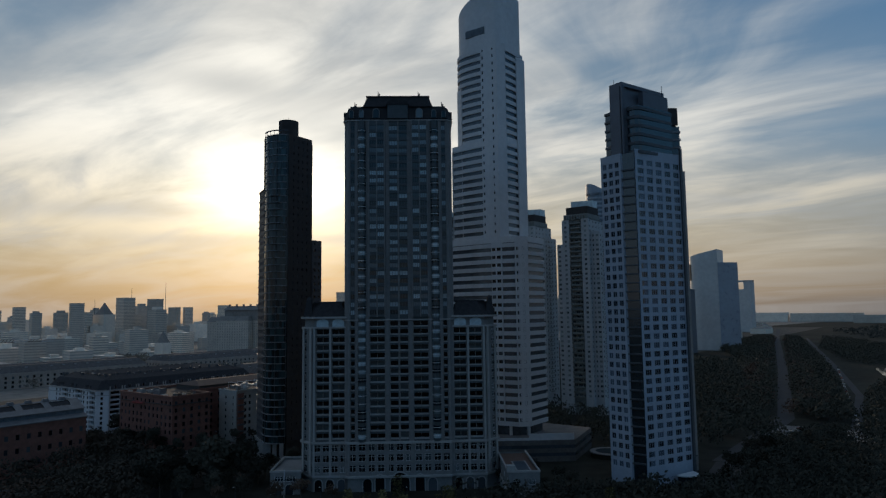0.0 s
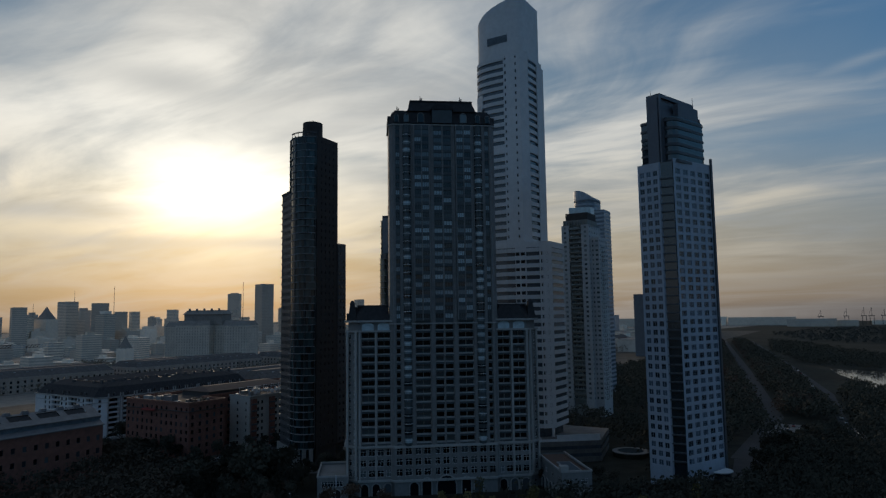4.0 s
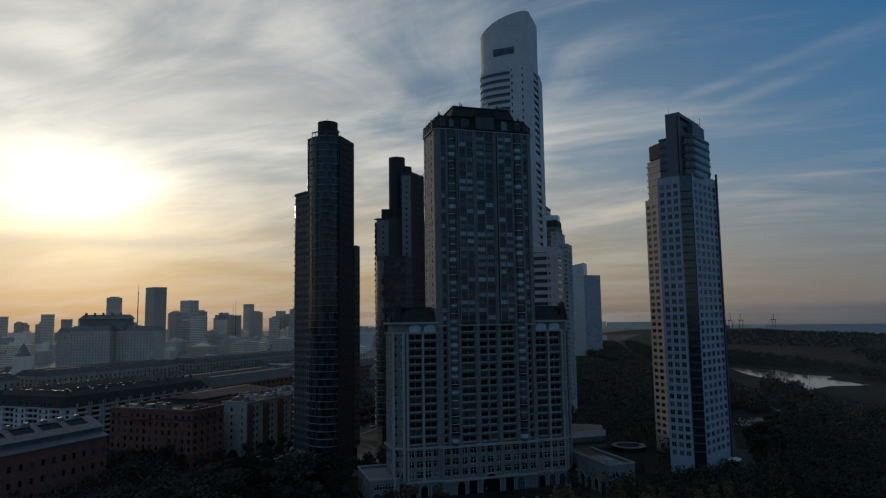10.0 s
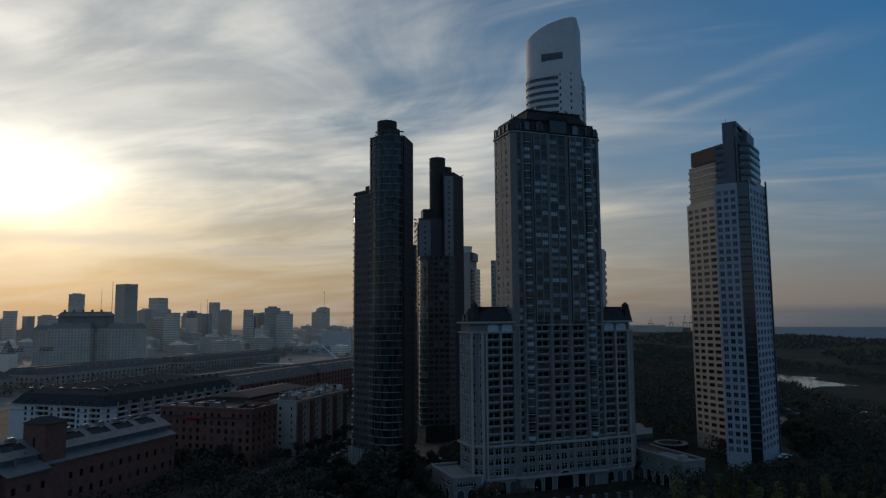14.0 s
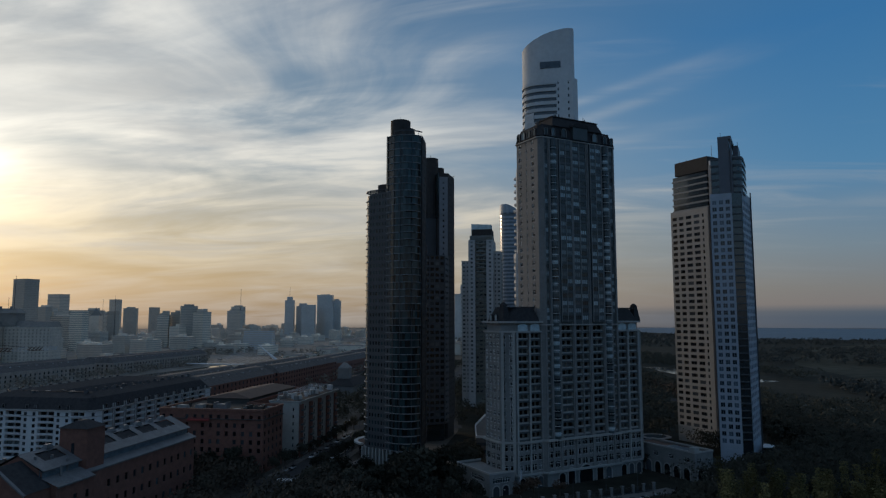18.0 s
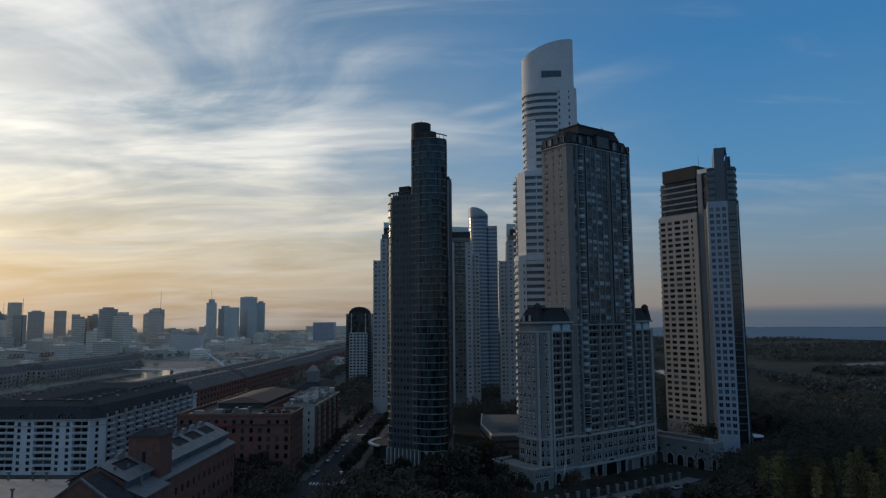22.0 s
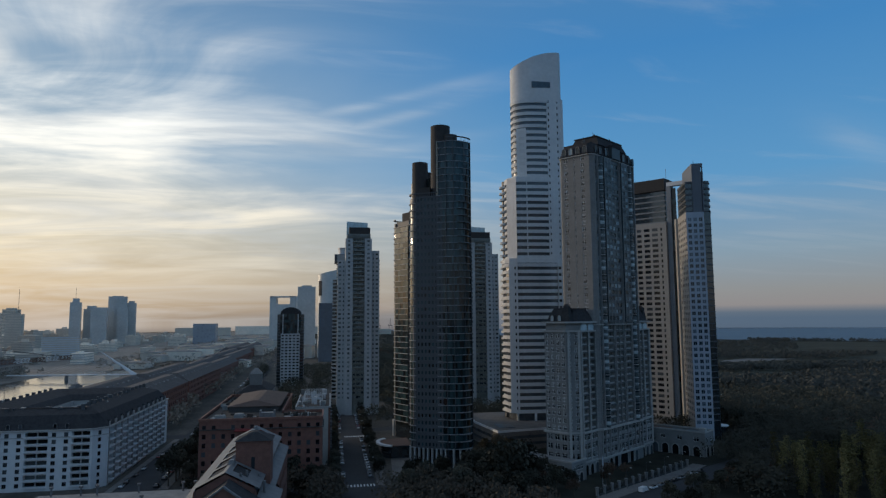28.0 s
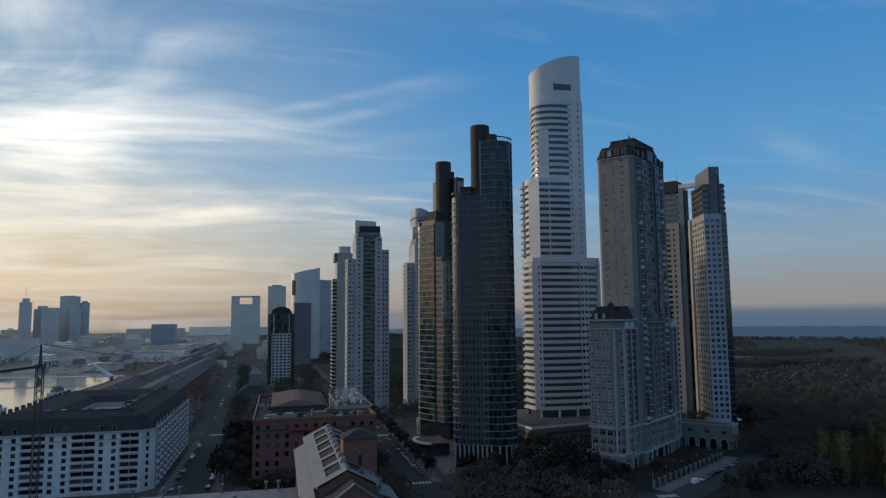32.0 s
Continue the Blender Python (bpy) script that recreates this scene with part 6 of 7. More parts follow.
    for i in range(4):
        iw = Build()
        iw.obox(inner[i], inner[(i + 1) % 4], 0.5, 0, zs[0] + 2.5)
        iw.part("court_wall", ["stonework_trim"], root, "pale wall of the court")
    f = Build()
    f.box(X0 + W, X1 - W, Y0 + W, Y1 - W, 0.02, 0.3)
    f.part("court_floor", ["paving"], root)
    # round-headed dormers over the window columns, and others along the street
    d = Build()
    out = [(-0.85, 0.0)] + [(-0.85 * math.cos(math.pi * i / 6), 1.6 + 0.85 * math.sin(math.pi * i / 6)) for i in range(7)] + [(0.85, 0.0)]
    inn = [(x * 0.72, 0.25 + z * 0.85) for x, z in out]
    for i in range(len(out) - 1):
        (a, az), (c, cz), (e, ez), (g, gz) = out[i], out[i + 1], inn[i + 1], inn[i]
        d.face([(a, 0, az), (c, 0, cz), (e, 0, ez), (g, 0, gz)], 0)
        d.face([(a, 0, az), (a, 2.2, az), (c, 2.2, cz), (c, 0, cz)], 1)
    d.face([(x, 0.12, z) for x, z in inn], 2)
    dm = d.mesh("dormer", ["stonework", "slate", "win_dark"])
    for x, y in doors:
        part("dormer", dm, root, at=pose(x, Y0 + 0.7, EAVE + 0.5))
    for u0, u1 in side:
        part("dormer", dm, root, at=pose(X1 - 0.7, YA + (u0 + u1) / 2, EAVE + 0.5, 0, 0, 90))
    ch = Build()
    ch.box(-0.8, 0.8, -0.5, 0.5, -1.5, 1.5)
    cm = ch.mesh("chimney", ["slate_panel"])
    y = Y0 + 6
    while y < Y1 - 5:
        part("chimney", cm, root, at=pose(X0 + 7.5, y, zs[1] + 1.2))
        part("chimney", cm, root, at=pose(X1 - 12, y + 3, zs[2]))
        y += 7.5
    rq = random.Random(12)
    for k in range(40):
        cx, cy = rq.choice(((rq.uniform(X0 + 6, X1 - 12), Y0 + rq.uniform(8, 18)), (X1 - rq.uniform(9, 20), rq.uniform(Y0 + 8, Y1 - 10))))
        w, h = rq.uniform(0.6, 1.8), rq.uniform(0.5, 1.5)
        k2 = Build()
        k2.box(cx - w / 2, cx + w / 2, cy - w / 2, cy + w / 2, zs[1], zs[1] + 1.4 + h)
        k2.part("roof_unit", ["slate_panel" if k % 5 else "roof_clutter"], root)
    ta.close()


white_block()


def warehouse(x0, x1, y0, y1, eave, label, brick="red_brick"):
    root = thing("warehouse", pose(0, 0, 0), label, "building", "dock warehouses")
    ta = Tally(root, 24)
    b = Build()
    for p, q in (((x0, y0), (x1, y0)), ((x1, y0), (x1, y1)), ((x0, y1), (x0, y0))):
        L = math.hypot(q[0] - p[0], q[1] - p[1])
        facade(b, ta, p, q, 0, eave, even(L, max(3, round(L / 6.5)), 2.2), 4.4, 1.2, 2.6, 0.4, 0, "dark")
    b.face([(x1, y1, 0), (x0, y1, 0), (x0, y1, eave), (x1, y1, eave)])
    b.part("wall", [brick], root)
    r = Build()
    n = max(2, round((x1 - x0) / 26))
    w = (x1 - x0) / n
    for i in range(n):
        a = x0 + w * i
        r.taper(rect(a, a + w, y0, y1), eave, eave + 6.5, (w / 2 - 3.0, 5))
    r.part("roof", ["tile_grey"], root, "dark pitched roofs")
    s = Build()
    s.box(-0.9, 0.9, -1.2, 1.2, 0, 1.1)
    sm = s.mesh("skylight", ["roof_clutter"])
    y = y0 + 8
    while y < y1 - 6:
        for i in range(n):
            part("skylight", sm, root, at=pose(x0 + w * (i + 0.72), y, eave + 3.6))
        y += 12
    ta.close()


warehouse(-488, -432, 350, 466, 22.5, "dark-roofed brick dock warehouse turned into flats")
warehouse(-486, -434, 480, 640, 21.5, "long dark-roofed brick dock warehouse")
warehouse(-488, -444, 660, 850, 17, "long pale-roofed dock warehouse")
warehouse(-500, -458, 880, 1150, 16, "far brick dock warehouse with dark roof")
warehouse(-520, -475, 1180, 1500, 16, "far dock warehouse with pale roof")
warehouse(-790, -735, 240, 420, 16, "brick warehouse across the dock, paled for haze", "dock_brick")
warehouse(-790, -738, 450, 640, 16, "brick warehouse across the dock, paled for haze", "dock_brick")
warehouse(-785, -735, 670, 900, 15, "brick warehouse across the dock, paled for haze", "dock_brick")


def old_hall():
    root = thing("market_hall", pose(-384, 500, 0), "low pale hall with a hipped roof and a square turret", "building")
    b = Build()
    b.box(-13, 13, 0, 60, 0, 9)
    b.part("wall", ["stonework"], root)
    r = Build()
    r.taper(rect(-14, 14, -1, 61), 9, 15, (10, 12))
    r.part("roof", ["slate"], root)
    t = Build()
    t.box(-5, 5, 10, 20, 0, 24)
    t.taper(rect(-5.5, 5.5, 9.5, 20.5), 24, 29, (4, 4))
    t.part("turret", ["stonework"], root)


old_hall()


# ---- big brick block with pale end and cluttered roof ----
def brick_block():
    root = thing("apartment_block", pose(0, 0, 0), "red brick apartment block with cluttered flat roof and red terrace awning", "building")
    ta = Tally(root, 200)
    P = 3.7
    rows = [1.8 + P * i for i in range(7)]
    X0, X1, Y0, Y1, YB, H = -373.8, -321.8, 198.4, 221.0, 296.0, 27.8
    b = Build()
    facade(b, ta, (X0, Y0), (X1, Y0), 0, H, even(X1 - X0, 13, 1.6), P, 1, 2.1, 0.35, 0, "dark", rows, skip=lambda c, r: (c * 5 + r * 3) % 7 == 0)
    facade(b, ta, (X1, Y0), (X1, Y1), 0, H, even(Y1 - Y0, 5, 1.6), P, 1, 2.1, 0.35, 0, "dark", rows)
    facade(b, ta, (X1, Y1), (-340.5, Y1), 0, H, even(18.7, 4, 1.6), P, 1, 2.1, 0.35, 0, "dark", rows)
    facade(b, ta, (-340.5, Y1), (-340.5, YB), 0, H, even(YB - Y1, 14, 1.6), P, 1, 2.1, 0.35, 0, "dark", rows)
    facade(b, ta, (-340.5, YB), (X0, YB), 0, H, [], P, 1, 2.1)
    facade(b, ta, (X0, YB), (X0, Y0), 0, H, even(YB - Y0, 20, 1.6), P, 1, 2.1, 0.35, 0, "dark", rows)
    b.box(X0 + 0.6, X1 - 0.6, Y0 + 0.6, Y1 - 0.6, 0, H - 0.7)
    b.box(X0 + 0.6, -341.1, Y1 - 0.6, YB - 0.6, 0, H - 0.7)
    b.part("brick_wall", ["red_brick"], root)
    plan = [(X0, Y0), (X1, Y0), (X1, Y1), (-340.5, Y1), (-340.5, YB), (X0, YB)]
    c = Build()
    for p, q in zip(plan, plan[1:] + plan[:1]):
        c.obox(p, q, 0.7, H, H + 1.1)
    c.part("parapet", ["red_brick"], root)
    c = Build()
    c.obox((X0, Y0 - 0.2), (X1 + 0.2, Y0 - 0.2), 0.8, H - P * 1.0, H - P * 1.0 + 0.35)
    c.obox((X1 + 0.2, Y0), (X1 + 0.2, Y1), 0.8, H - P * 1.0, H - P * 1.0 + 0.35)
    c.part("string_course", ["taupe"], root, "projecting brick course")
    for ax, bx, ay, by in ((X0 + 0.5, X1 - 0.5, Y0 + 0.5, Y1 - 0.5), (X0 + 0.5, -341.0, Y1 - 0.5, YB - 0.5)):
        roof = Build()
        roof.box(ax, bx, ay, by, H - 0.6, H - 0.3)
        roof.part("roof", ["flat_roof"], root, "dark flat roof")
    # set-back upper storey with a pitched brown roof
    u = Build()
    u.box(-366, -343, 228, 288, H - 0.3, H + 2.4)
    u.part("upper_storey", ["taupe"], root, "low set-back storey")
    u = Build()
    u.taper(rect(-367, -342, 227, 289), H + 2.4, H + 4.6, (11, 6))
    u.part("upper_roof", ["tile_brown"], root, "dark reddish pitched roof")
    rr = random.Random(3)
    for i in range(46):
        x, y = rr.choice(((rr.uniform(-371, -324), rr.uniform(201, 207)), (rr.uniform(-371, -350), rr.uniform(208, 219)), (rr.uniform(-340, -324), rr.uniform(208, 219)), (rr.uniform(-372, -367), rr.uniform(222, 290))))
        w2, d2, h2 = rr.uniform(0.6, 2.8), rr.uniform(0.6, 3.0), rr.uniform(0.5, 2.2)
        k = Build()
        k.box(x - w2 / 2, x + w2 / 2, y - d2 / 2, y + d2 / 2, H - 0.3, H - 0.3 + h2)
        k.part("roof_unit", ["roof_clutter" if rr.random() < 0.5 else "flat_roof"], root)
    k = Build()
    k.box(-349.4, -342.6, 203.5, 207.5, H - 0.3, H + 2.4)
    k.box(-349.4, -348.6, 203.5, 207.5, H + 2.4, H + 3.3)
    k.box(-343.4, -342.6, 203.5, 207.5, H + 2.4, H + 3.3)
    k.part("stair_house", ["zinc"], root, "grey metal stair house on the roof")
    for x0, y0, w2, d2 in ((-369, 205, 5.0, 3.2), (-361, 207, 4.4, 5.5)):
        k = Build()
        k.taper(rect(x0, x0 + w2, y0, y0 + d2), H - 0.3, H + 1.6, (0.4, 0.4))
        k.part("plant_house", ["roof_clutter"], root, "pale roof plant")
    a = Build()
    a.face([(-359, Y0 - 1.6, H - P - 0.4), (-348, Y0 - 1.6, H - P - 0.4), (-348, Y0 - 0.05, H - P + 0.5), (-359, Y0 - 0.05, H - P + 0.5)])
    a.box(-359, -348, Y0 - 1.62, Y0 - 1.5, H - P - 0.7, H - P - 0.4)
    a.part("awning", ["awning_red"], root, "red terrace awning")
    ta.close()


brick_block()


def pale_block():
    root = thing("apartment_block", pose(0, 0, 0), "apartment block with white end wall, pale street front and cluttered roof", "building")
    ta = Tally(root, 120)
    P, H = 3.6, 27.6
    rows = [1.6 + P * i for i in range(7)]
    X0, X1, Y0, Y1 = -335.2, -319.4, 236.0, 296.0
    e = Build()
    facade(e, ta, (X0, Y0), (X1, Y0), 0, H, [(5.4, 6.8), (12.4, 13.2)], P, 1, 1.6, 0.3, 0, "dark", rows)
    facade(e, ta, (X0, Y1), (X0, Y0), 0, H, even(60, 12, 1.6), P, 1, 1.6, 0.3, 0, "dark", rows)
    facade(e, ta, (X1, Y1), (X0, Y1), 0, H, [], P, 1, 1.6)
    e.part("end_wall", ["cream"], root, "white plastered end wall")
    w = Build()
    cols = sorted([(5.4 + 13.6 * i + k * 3.0, 6.9 + 13.6 * i + k * 3.0) for i in range(4) for k in range(2)])
    facade(w, ta, (X1, Y0), (X1, Y1), 0, H, cols, P, 1, 1.8, 0.3, 0, "dark", rows)
    w.part("street_front", ["stonework_trim"], root, "pale street front")
    for i in range(5):
        y = Y0 + 0.6 + 13.6 * i
        if y + 4 > Y1:
            break
        s = Build()
        s.box(X1 + 0.01, X1 + 1.0, y, y + 3.8, 0, H - 1.2)
        s.part("brick_bay", ["red_brick"], root, "dark brick bay")
        bal = Build()
        bal.box(X1 + 0.9, X1 + 1.9, y - 0.1, y + 3.9, 0, 0.8)
        bm = bal.mesh("balcony", ["dark_panel"])
        for z in rows:
            part("balcony", bm, root, at=pose(0, 0, z))
    c = Build()
    c.box(X0 - 0.4, X1 + 1.2, Y0 - 0.3, Y1 + 0.4, H, H + 0.7)
    c.part("cornice", ["stonework_trim"], root, "pale projecting roof slab")
    c = Build()
    c.box(X0 + 0.3, X1 + 0.4, Y0 + 0.4, Y1 - 0.4, H + 0.7, H + 0.78)
    c.part("roof_deck", ["flat_roof"], root, "dark roof deck")
    rr = random.Random(9)
    for i in range(44):
        x, y = rr.uniform(X0 + 1, X1 - 1), rr.uniform(Y0 + 1, Y1 - 1)
        w2, d2, h2 = rr.uniform(0.5, 3.0), rr.uniform(0.5, 3.2), rr.uniform(0.6, 3.0)
        k = Build()
        k.box(x - w2 / 2, x + w2 / 2, y - d2 / 2, y + d2 / 2, H + 0.7, H + 0.7 + h2)
        k.part("roof_unit", ["steel" if rr.random() < 0.35 else "roof_clutter"], root)
    g = Build()
    for i in range(9):
        y = Y0 + 4 + 6 * i
        g.rod((X0 + 3, y, H + 0.7), (X0 + 3, y, H + 4.2), 0.12)
        g.rod((X1 - 3, y, H + 0.7), (X1 - 3, y, H + 4.2), 0.12)
        g.rod((X0 + 3, y, H + 4.2), (X1 - 3, y, H + 4.2), 0.12)
    g.part("roof_pergola", ["steel"], root, "white steel roof pergola")
    ta.close()


pale_block()


# ---- brick hall with skylit zinc roof ----
def brick_hall():
    root = thing("brick_hall", pose(0, 0, 0), "old red brick hall with zinc monitor roof and square tower", "building")
    ta = Tally(root, 90)
    X0, X1, RX = -356.9, -334.4, -345.6
    b = Build()
    facade(b, ta, (X1, 106), (X1, 161), 0, 22.5, even(55, 12, 1.6), 5.2, 3, 2.4, 0.4, 0, "dark", [4, 10, 16])
    b.face([(X1, 161, 0), (X0, 161, 0), (X0, 161, 22.5), (RX, 161, 29.5), (X1, 161, 22.5)])
    facade(b, ta, (X0, 161), (X0, 82), 0, 22.5, even(79, 17, 1.6), 5.2, 3, 2.4, 0.4, 0, "dark", [4, 10, 16])
    b.face([(X0, 82, 0), (-332.4, 82, 0), (-332.4, 82, 22.3), (-337.4, 82, 24.0), (-337.6, 82, 26.2), (RX, 82, 30.4), (-353.6, 82, 26.2), (-353.8, 82, 24.0), (X0, 82, 22.3)])
    facade(b, ta, (-332.4, 82), (-332.4, 98), 0, 22.5, even(16, 3, 1.6), 5.2, 3, 2.4, 0.4, 0, "dark", [4, 10, 16])
    b.face([(-332.4, 98, 0), (X1, 106, 0), (X1, 106, 22.5), (-332.4, 98, 22.5)])
    b.part("wall", ["red_brick"], root)
    t = Build()
    t.box(-345.2, -335.4, 98, 106.5, 0, 36.0)
    t.part("tower", ["red_brick"], root, "square brick tower")
    t = Build()
    t.taper(rect(-345.7, -334.9, 97.5, 107), 36.0, 38.2, (4.6, 3.2))
    t.part("tower_roof", ["slate"], root)
    t = Build()
    t.box(-340.8, -339.8, 97.9, 98.05, 28, 31.5)
    t.part("tower_slit", ["win_dark"], root)
    # long roof: lower slopes, upright glazing and a raised lantern
    for s, ya, eaves in ((1, 81.6, ((-331.7, 81.6, 98.0, 22.2), (X1 + 0.5, 98.0, 161.5, 22.9))), (-1, 81.6, ((X0 - 0.8, 81.6, 161.5, 22.2),))):
        x_mid = RX + s * 8.2
        for e, yb, yc, ze in eaves:
            z = Build()
            q = [(e, yb, ze), (e, yc, ze), (x_mid, yc, 24.4), (x_mid, yb, 24.4)]
            z.face(q if s > 0 else q[::-1])
            z.face([(e, yb, ze - 0.4), (e, yc, ze - 0.4), (e, yc, ze), (e, yb, ze)])
            z.part("lower_roof", ["zinc"], root, "lower zinc slope")
        g = Build()
        x_in = RX + s * 7.6
        g.face([(x_in, ya, 24.2), (x_in, 161.4, 24.2), (x_in, 161.4, 26.9), (x_in, ya, 26.9)])
        g.part("clerestory", ["clerestory"], root, "bluish clerestory glazing")
        u = Build()
        e, m2 = RX + s * 8.9, RX
        y0s = [v for v in (86.6, 98.8, 111, 123.2, 135.4, 147.6) if v > ya]
        segs = [ya] + [v for y in y0s for v in (y, y + 9)] + [161.5]

        def P3(f, y):
            return (e + (m2 - e) * f, y, 26.5 + 4.4 * f)
        for i in range(len(segs) - 1):
            for f0, f1 in ([(0, 1)] if i % 2 == 0 else [(0, 0.42), (0.86, 1)]):
                q = [P3(f0, segs[i]), P3(f0, segs[i + 1]), P3(f1, segs[i + 1]), P3(f1, segs[i])]
                u.face(q if s > 0 else q[::-1])
        u.face([P3(0, ya), P3(0, 161.5), (e, 161.5, 26.2), (e, ya, 26.2)])
        u.part("upper_roof", ["zinc"], root, "upper zinc slope with skylight openings")
        for y in y0s:
            k = Build()
            q = [(e + (m2 - e) * f, v, 26.1 + 4.4 * f) for f, v in ((0.42, y), (0.42, y + 9), (0.86, y + 9), (0.86, y))]
            k.face(q if s > 0 else q[::-1])
            k.part("skylight", ["slate"], root, "dark sunken skylight")
            bar = Build()
            bar.obox((e + (m2 - e) * 0.42, y + 4.5), (e + (m2 - e) * 0.86, y + 4.5), 0.3, 28.2, 28.5)
            bar.part("skylight_bar", ["zinc"], root)
    for i in range(9):
        k = Build()
        y = 92 + 7.6 * i
        k.taper(rect(RX - 1.0, RX + 0.9, y, y + 3.2), 30.7, 31.9, (0.4, 0.5))
        k.part("ridge_vent", ["zinc"], root, "small zinc ridge vent")
    # coped gable before the roof
    PX = -344.6
    r = Build()
    r.face([(-355, 72, 0), (-334.4, 72, 0), (-334.4, 72, 22.4), (PX, 72, 29.2), (-355, 72, 22.4)])
    r.face([(-355, 82, 0), (-355, 72, 0), (-355, 72, 22.4), (-355, 82, 22.4)])
    r.face([(-334.4, 72, 0), (-334.4, 82, 0), (-334.4, 82, 22.4), (-334.4, 72, 22.4)])
    r.part("porch_wall", ["red_brick"], root, "lower brick gable in front")
    for s in (1, -1):
        k = Build()
        e = PX + s * 10.6
        t = [(e, 72.4, 22.2), (e, 82, 22.2), (PX, 82, 29.2), (PX, 72.4, 29.2)]
        k.face(t if s > 0 else t[::-1])
        k.part("porch_roof", ["slate"], root, "dark slope over the porch")
        c = Build()
        for ya, yb in ((71.6, 72.6),):
            c.face([(e, ya, 22.1), (e, yb, 22.1), (PX, yb, 29.7), (PX, ya, 29.7)])
            c.face([(e, ya, 21.6), (PX, ya, 29.2), (PX, ya, 29.7), (e, ya, 22.1)])
        c.part("gable_coping", ["zinc"], root, "pale gable coping")
    for x, y in ((-341, 90), (-338, 93), (-342, 84.5), (-336, 88)):
        v = Build()
        v.rod((x, y, 23), (x, y, 31.8 - abs(x - RX) * 0.5), 0.4)
        v.part("roof_vent", ["zinc"], root)
    lw = Build()
    lw.box(-412, -357.2, 92, 137.0, 0, 13.5)
    lw.box(-412.6, -357.0, 91.4, 137.8, 13.5, 14.1, 1)
    lw.part("low_annex", ["red_brick", "zinc"], root, "low annex with a pale zinc roof")
    for x, y in ((-367, 136), (-363, 136), (-381, 136), (-394, 136), (-399, 136), (-408, 136), (-376, 120), (-390, 112)):
        v = Build()
        v.rod((x, y, 14.1), (x, y, 16.6), 0.35)
        v.rod((x, y, 16.6), (x, y, 17.2), 0.7)
        v.part("roof_vent", ["zinc"], root)
    ta.close()


brick_hall()


# ---- dockside: crane and footbridge ----
def crane():
    root = thing("tower_crane", pose(-434.5, 130, 0), "slim tower crane with a red and white boom", "crane")
    m = Build()
    for x in (-0.9, 0.9):
        for y in (-0.9, 0.9):
            m.rod((x, y, 0), (x, y, 57.8), 0.16)
    for i in range(24):
        z = i * 2.4
        for (a, c) in (((-0.9, -0.9), (0.9, -0.9)), ((0.9, -0.9), (0.9, 0.9)), ((0.9, 0.9), (-0.9, 0.9)), ((-0.9, 0.9), (-0.9, -0.9))):
            m.rod((a[0], a[1], z), (c[0], c[1], z + 2.4), 0.09, 0, 4)
    m.part("mast", ["dark_steel"], root, "lattice mast")
    d = Vector((19.5, 50, 0)).normalized()
    for k in range(8):
        a, c = d * (1 + 6.6 * k), d * (7.6 + 6.6 * k)
        j = Build()
        w = Vector((-d.y, d.x, 0)) * 0.7
        for off, z in ((w, 56.6), (-w, 56.6), (Vector((0, 0, 0)), 58.0)):
            j.rod(a + off + Vector((0, 0, z)), c + off + Vector((0, 0, z)), 0.14, 0, 4)
        for q in range(4):
            p = a + (c - a) * (q / 4)
            p2 = a + (c - a) * ((q + 1) / 4)
            j.rod(p + w + Vector((0, 0, 56.6)), p2 + Vector((0, 0, 58.0)), 0.1, 0, 4)
            j.rod(p - w + Vector((0, 0, 56.6)), p2 + Vector((0, 0, 58.0)), 0.14, 0, 4)
        j.part("boom_section", ["terracotta" if k % 2 == 0 else "steel"], root, "red boom section" if k % 2 == 0 else "white boom section")
    j = Build()
    j.rod(Vector((0, 0, 57)), -d * 22 + Vector((0, 0, 56.4)), 0.6, 0, 4)
    j.part("counter_boom", ["dark_steel"], root)
    j = Build()
    q = -d * 19
    j.box(q.x - 1.6, q.x + 1.6, q.y - 1.6, q.y + 1.6, 52.8, 56.2)
    j.part("counterweight", ["roof_clutter"], root)
    j = Build()
    j.rod((0, 0, 57.4), (0, 0, 63.6), 0.6, 0, 4, 0.3)
    j.rod((0, 0, 63.6), d * 40 + Vector((0, 0, 58.0)), 0.1, 0, 3)
    j.rod((0, 0, 63.6), -d * 20 + Vector((0, 0, 56.6)), 0.1, 0, 3)
    j.part("mast_head", ["dark_steel"], root)
    j = Build()
    j.box(-1.6, 1.6, 1, 3.2, 54.5, 57)
    j.part("cab", ["steel"], root)


crane()


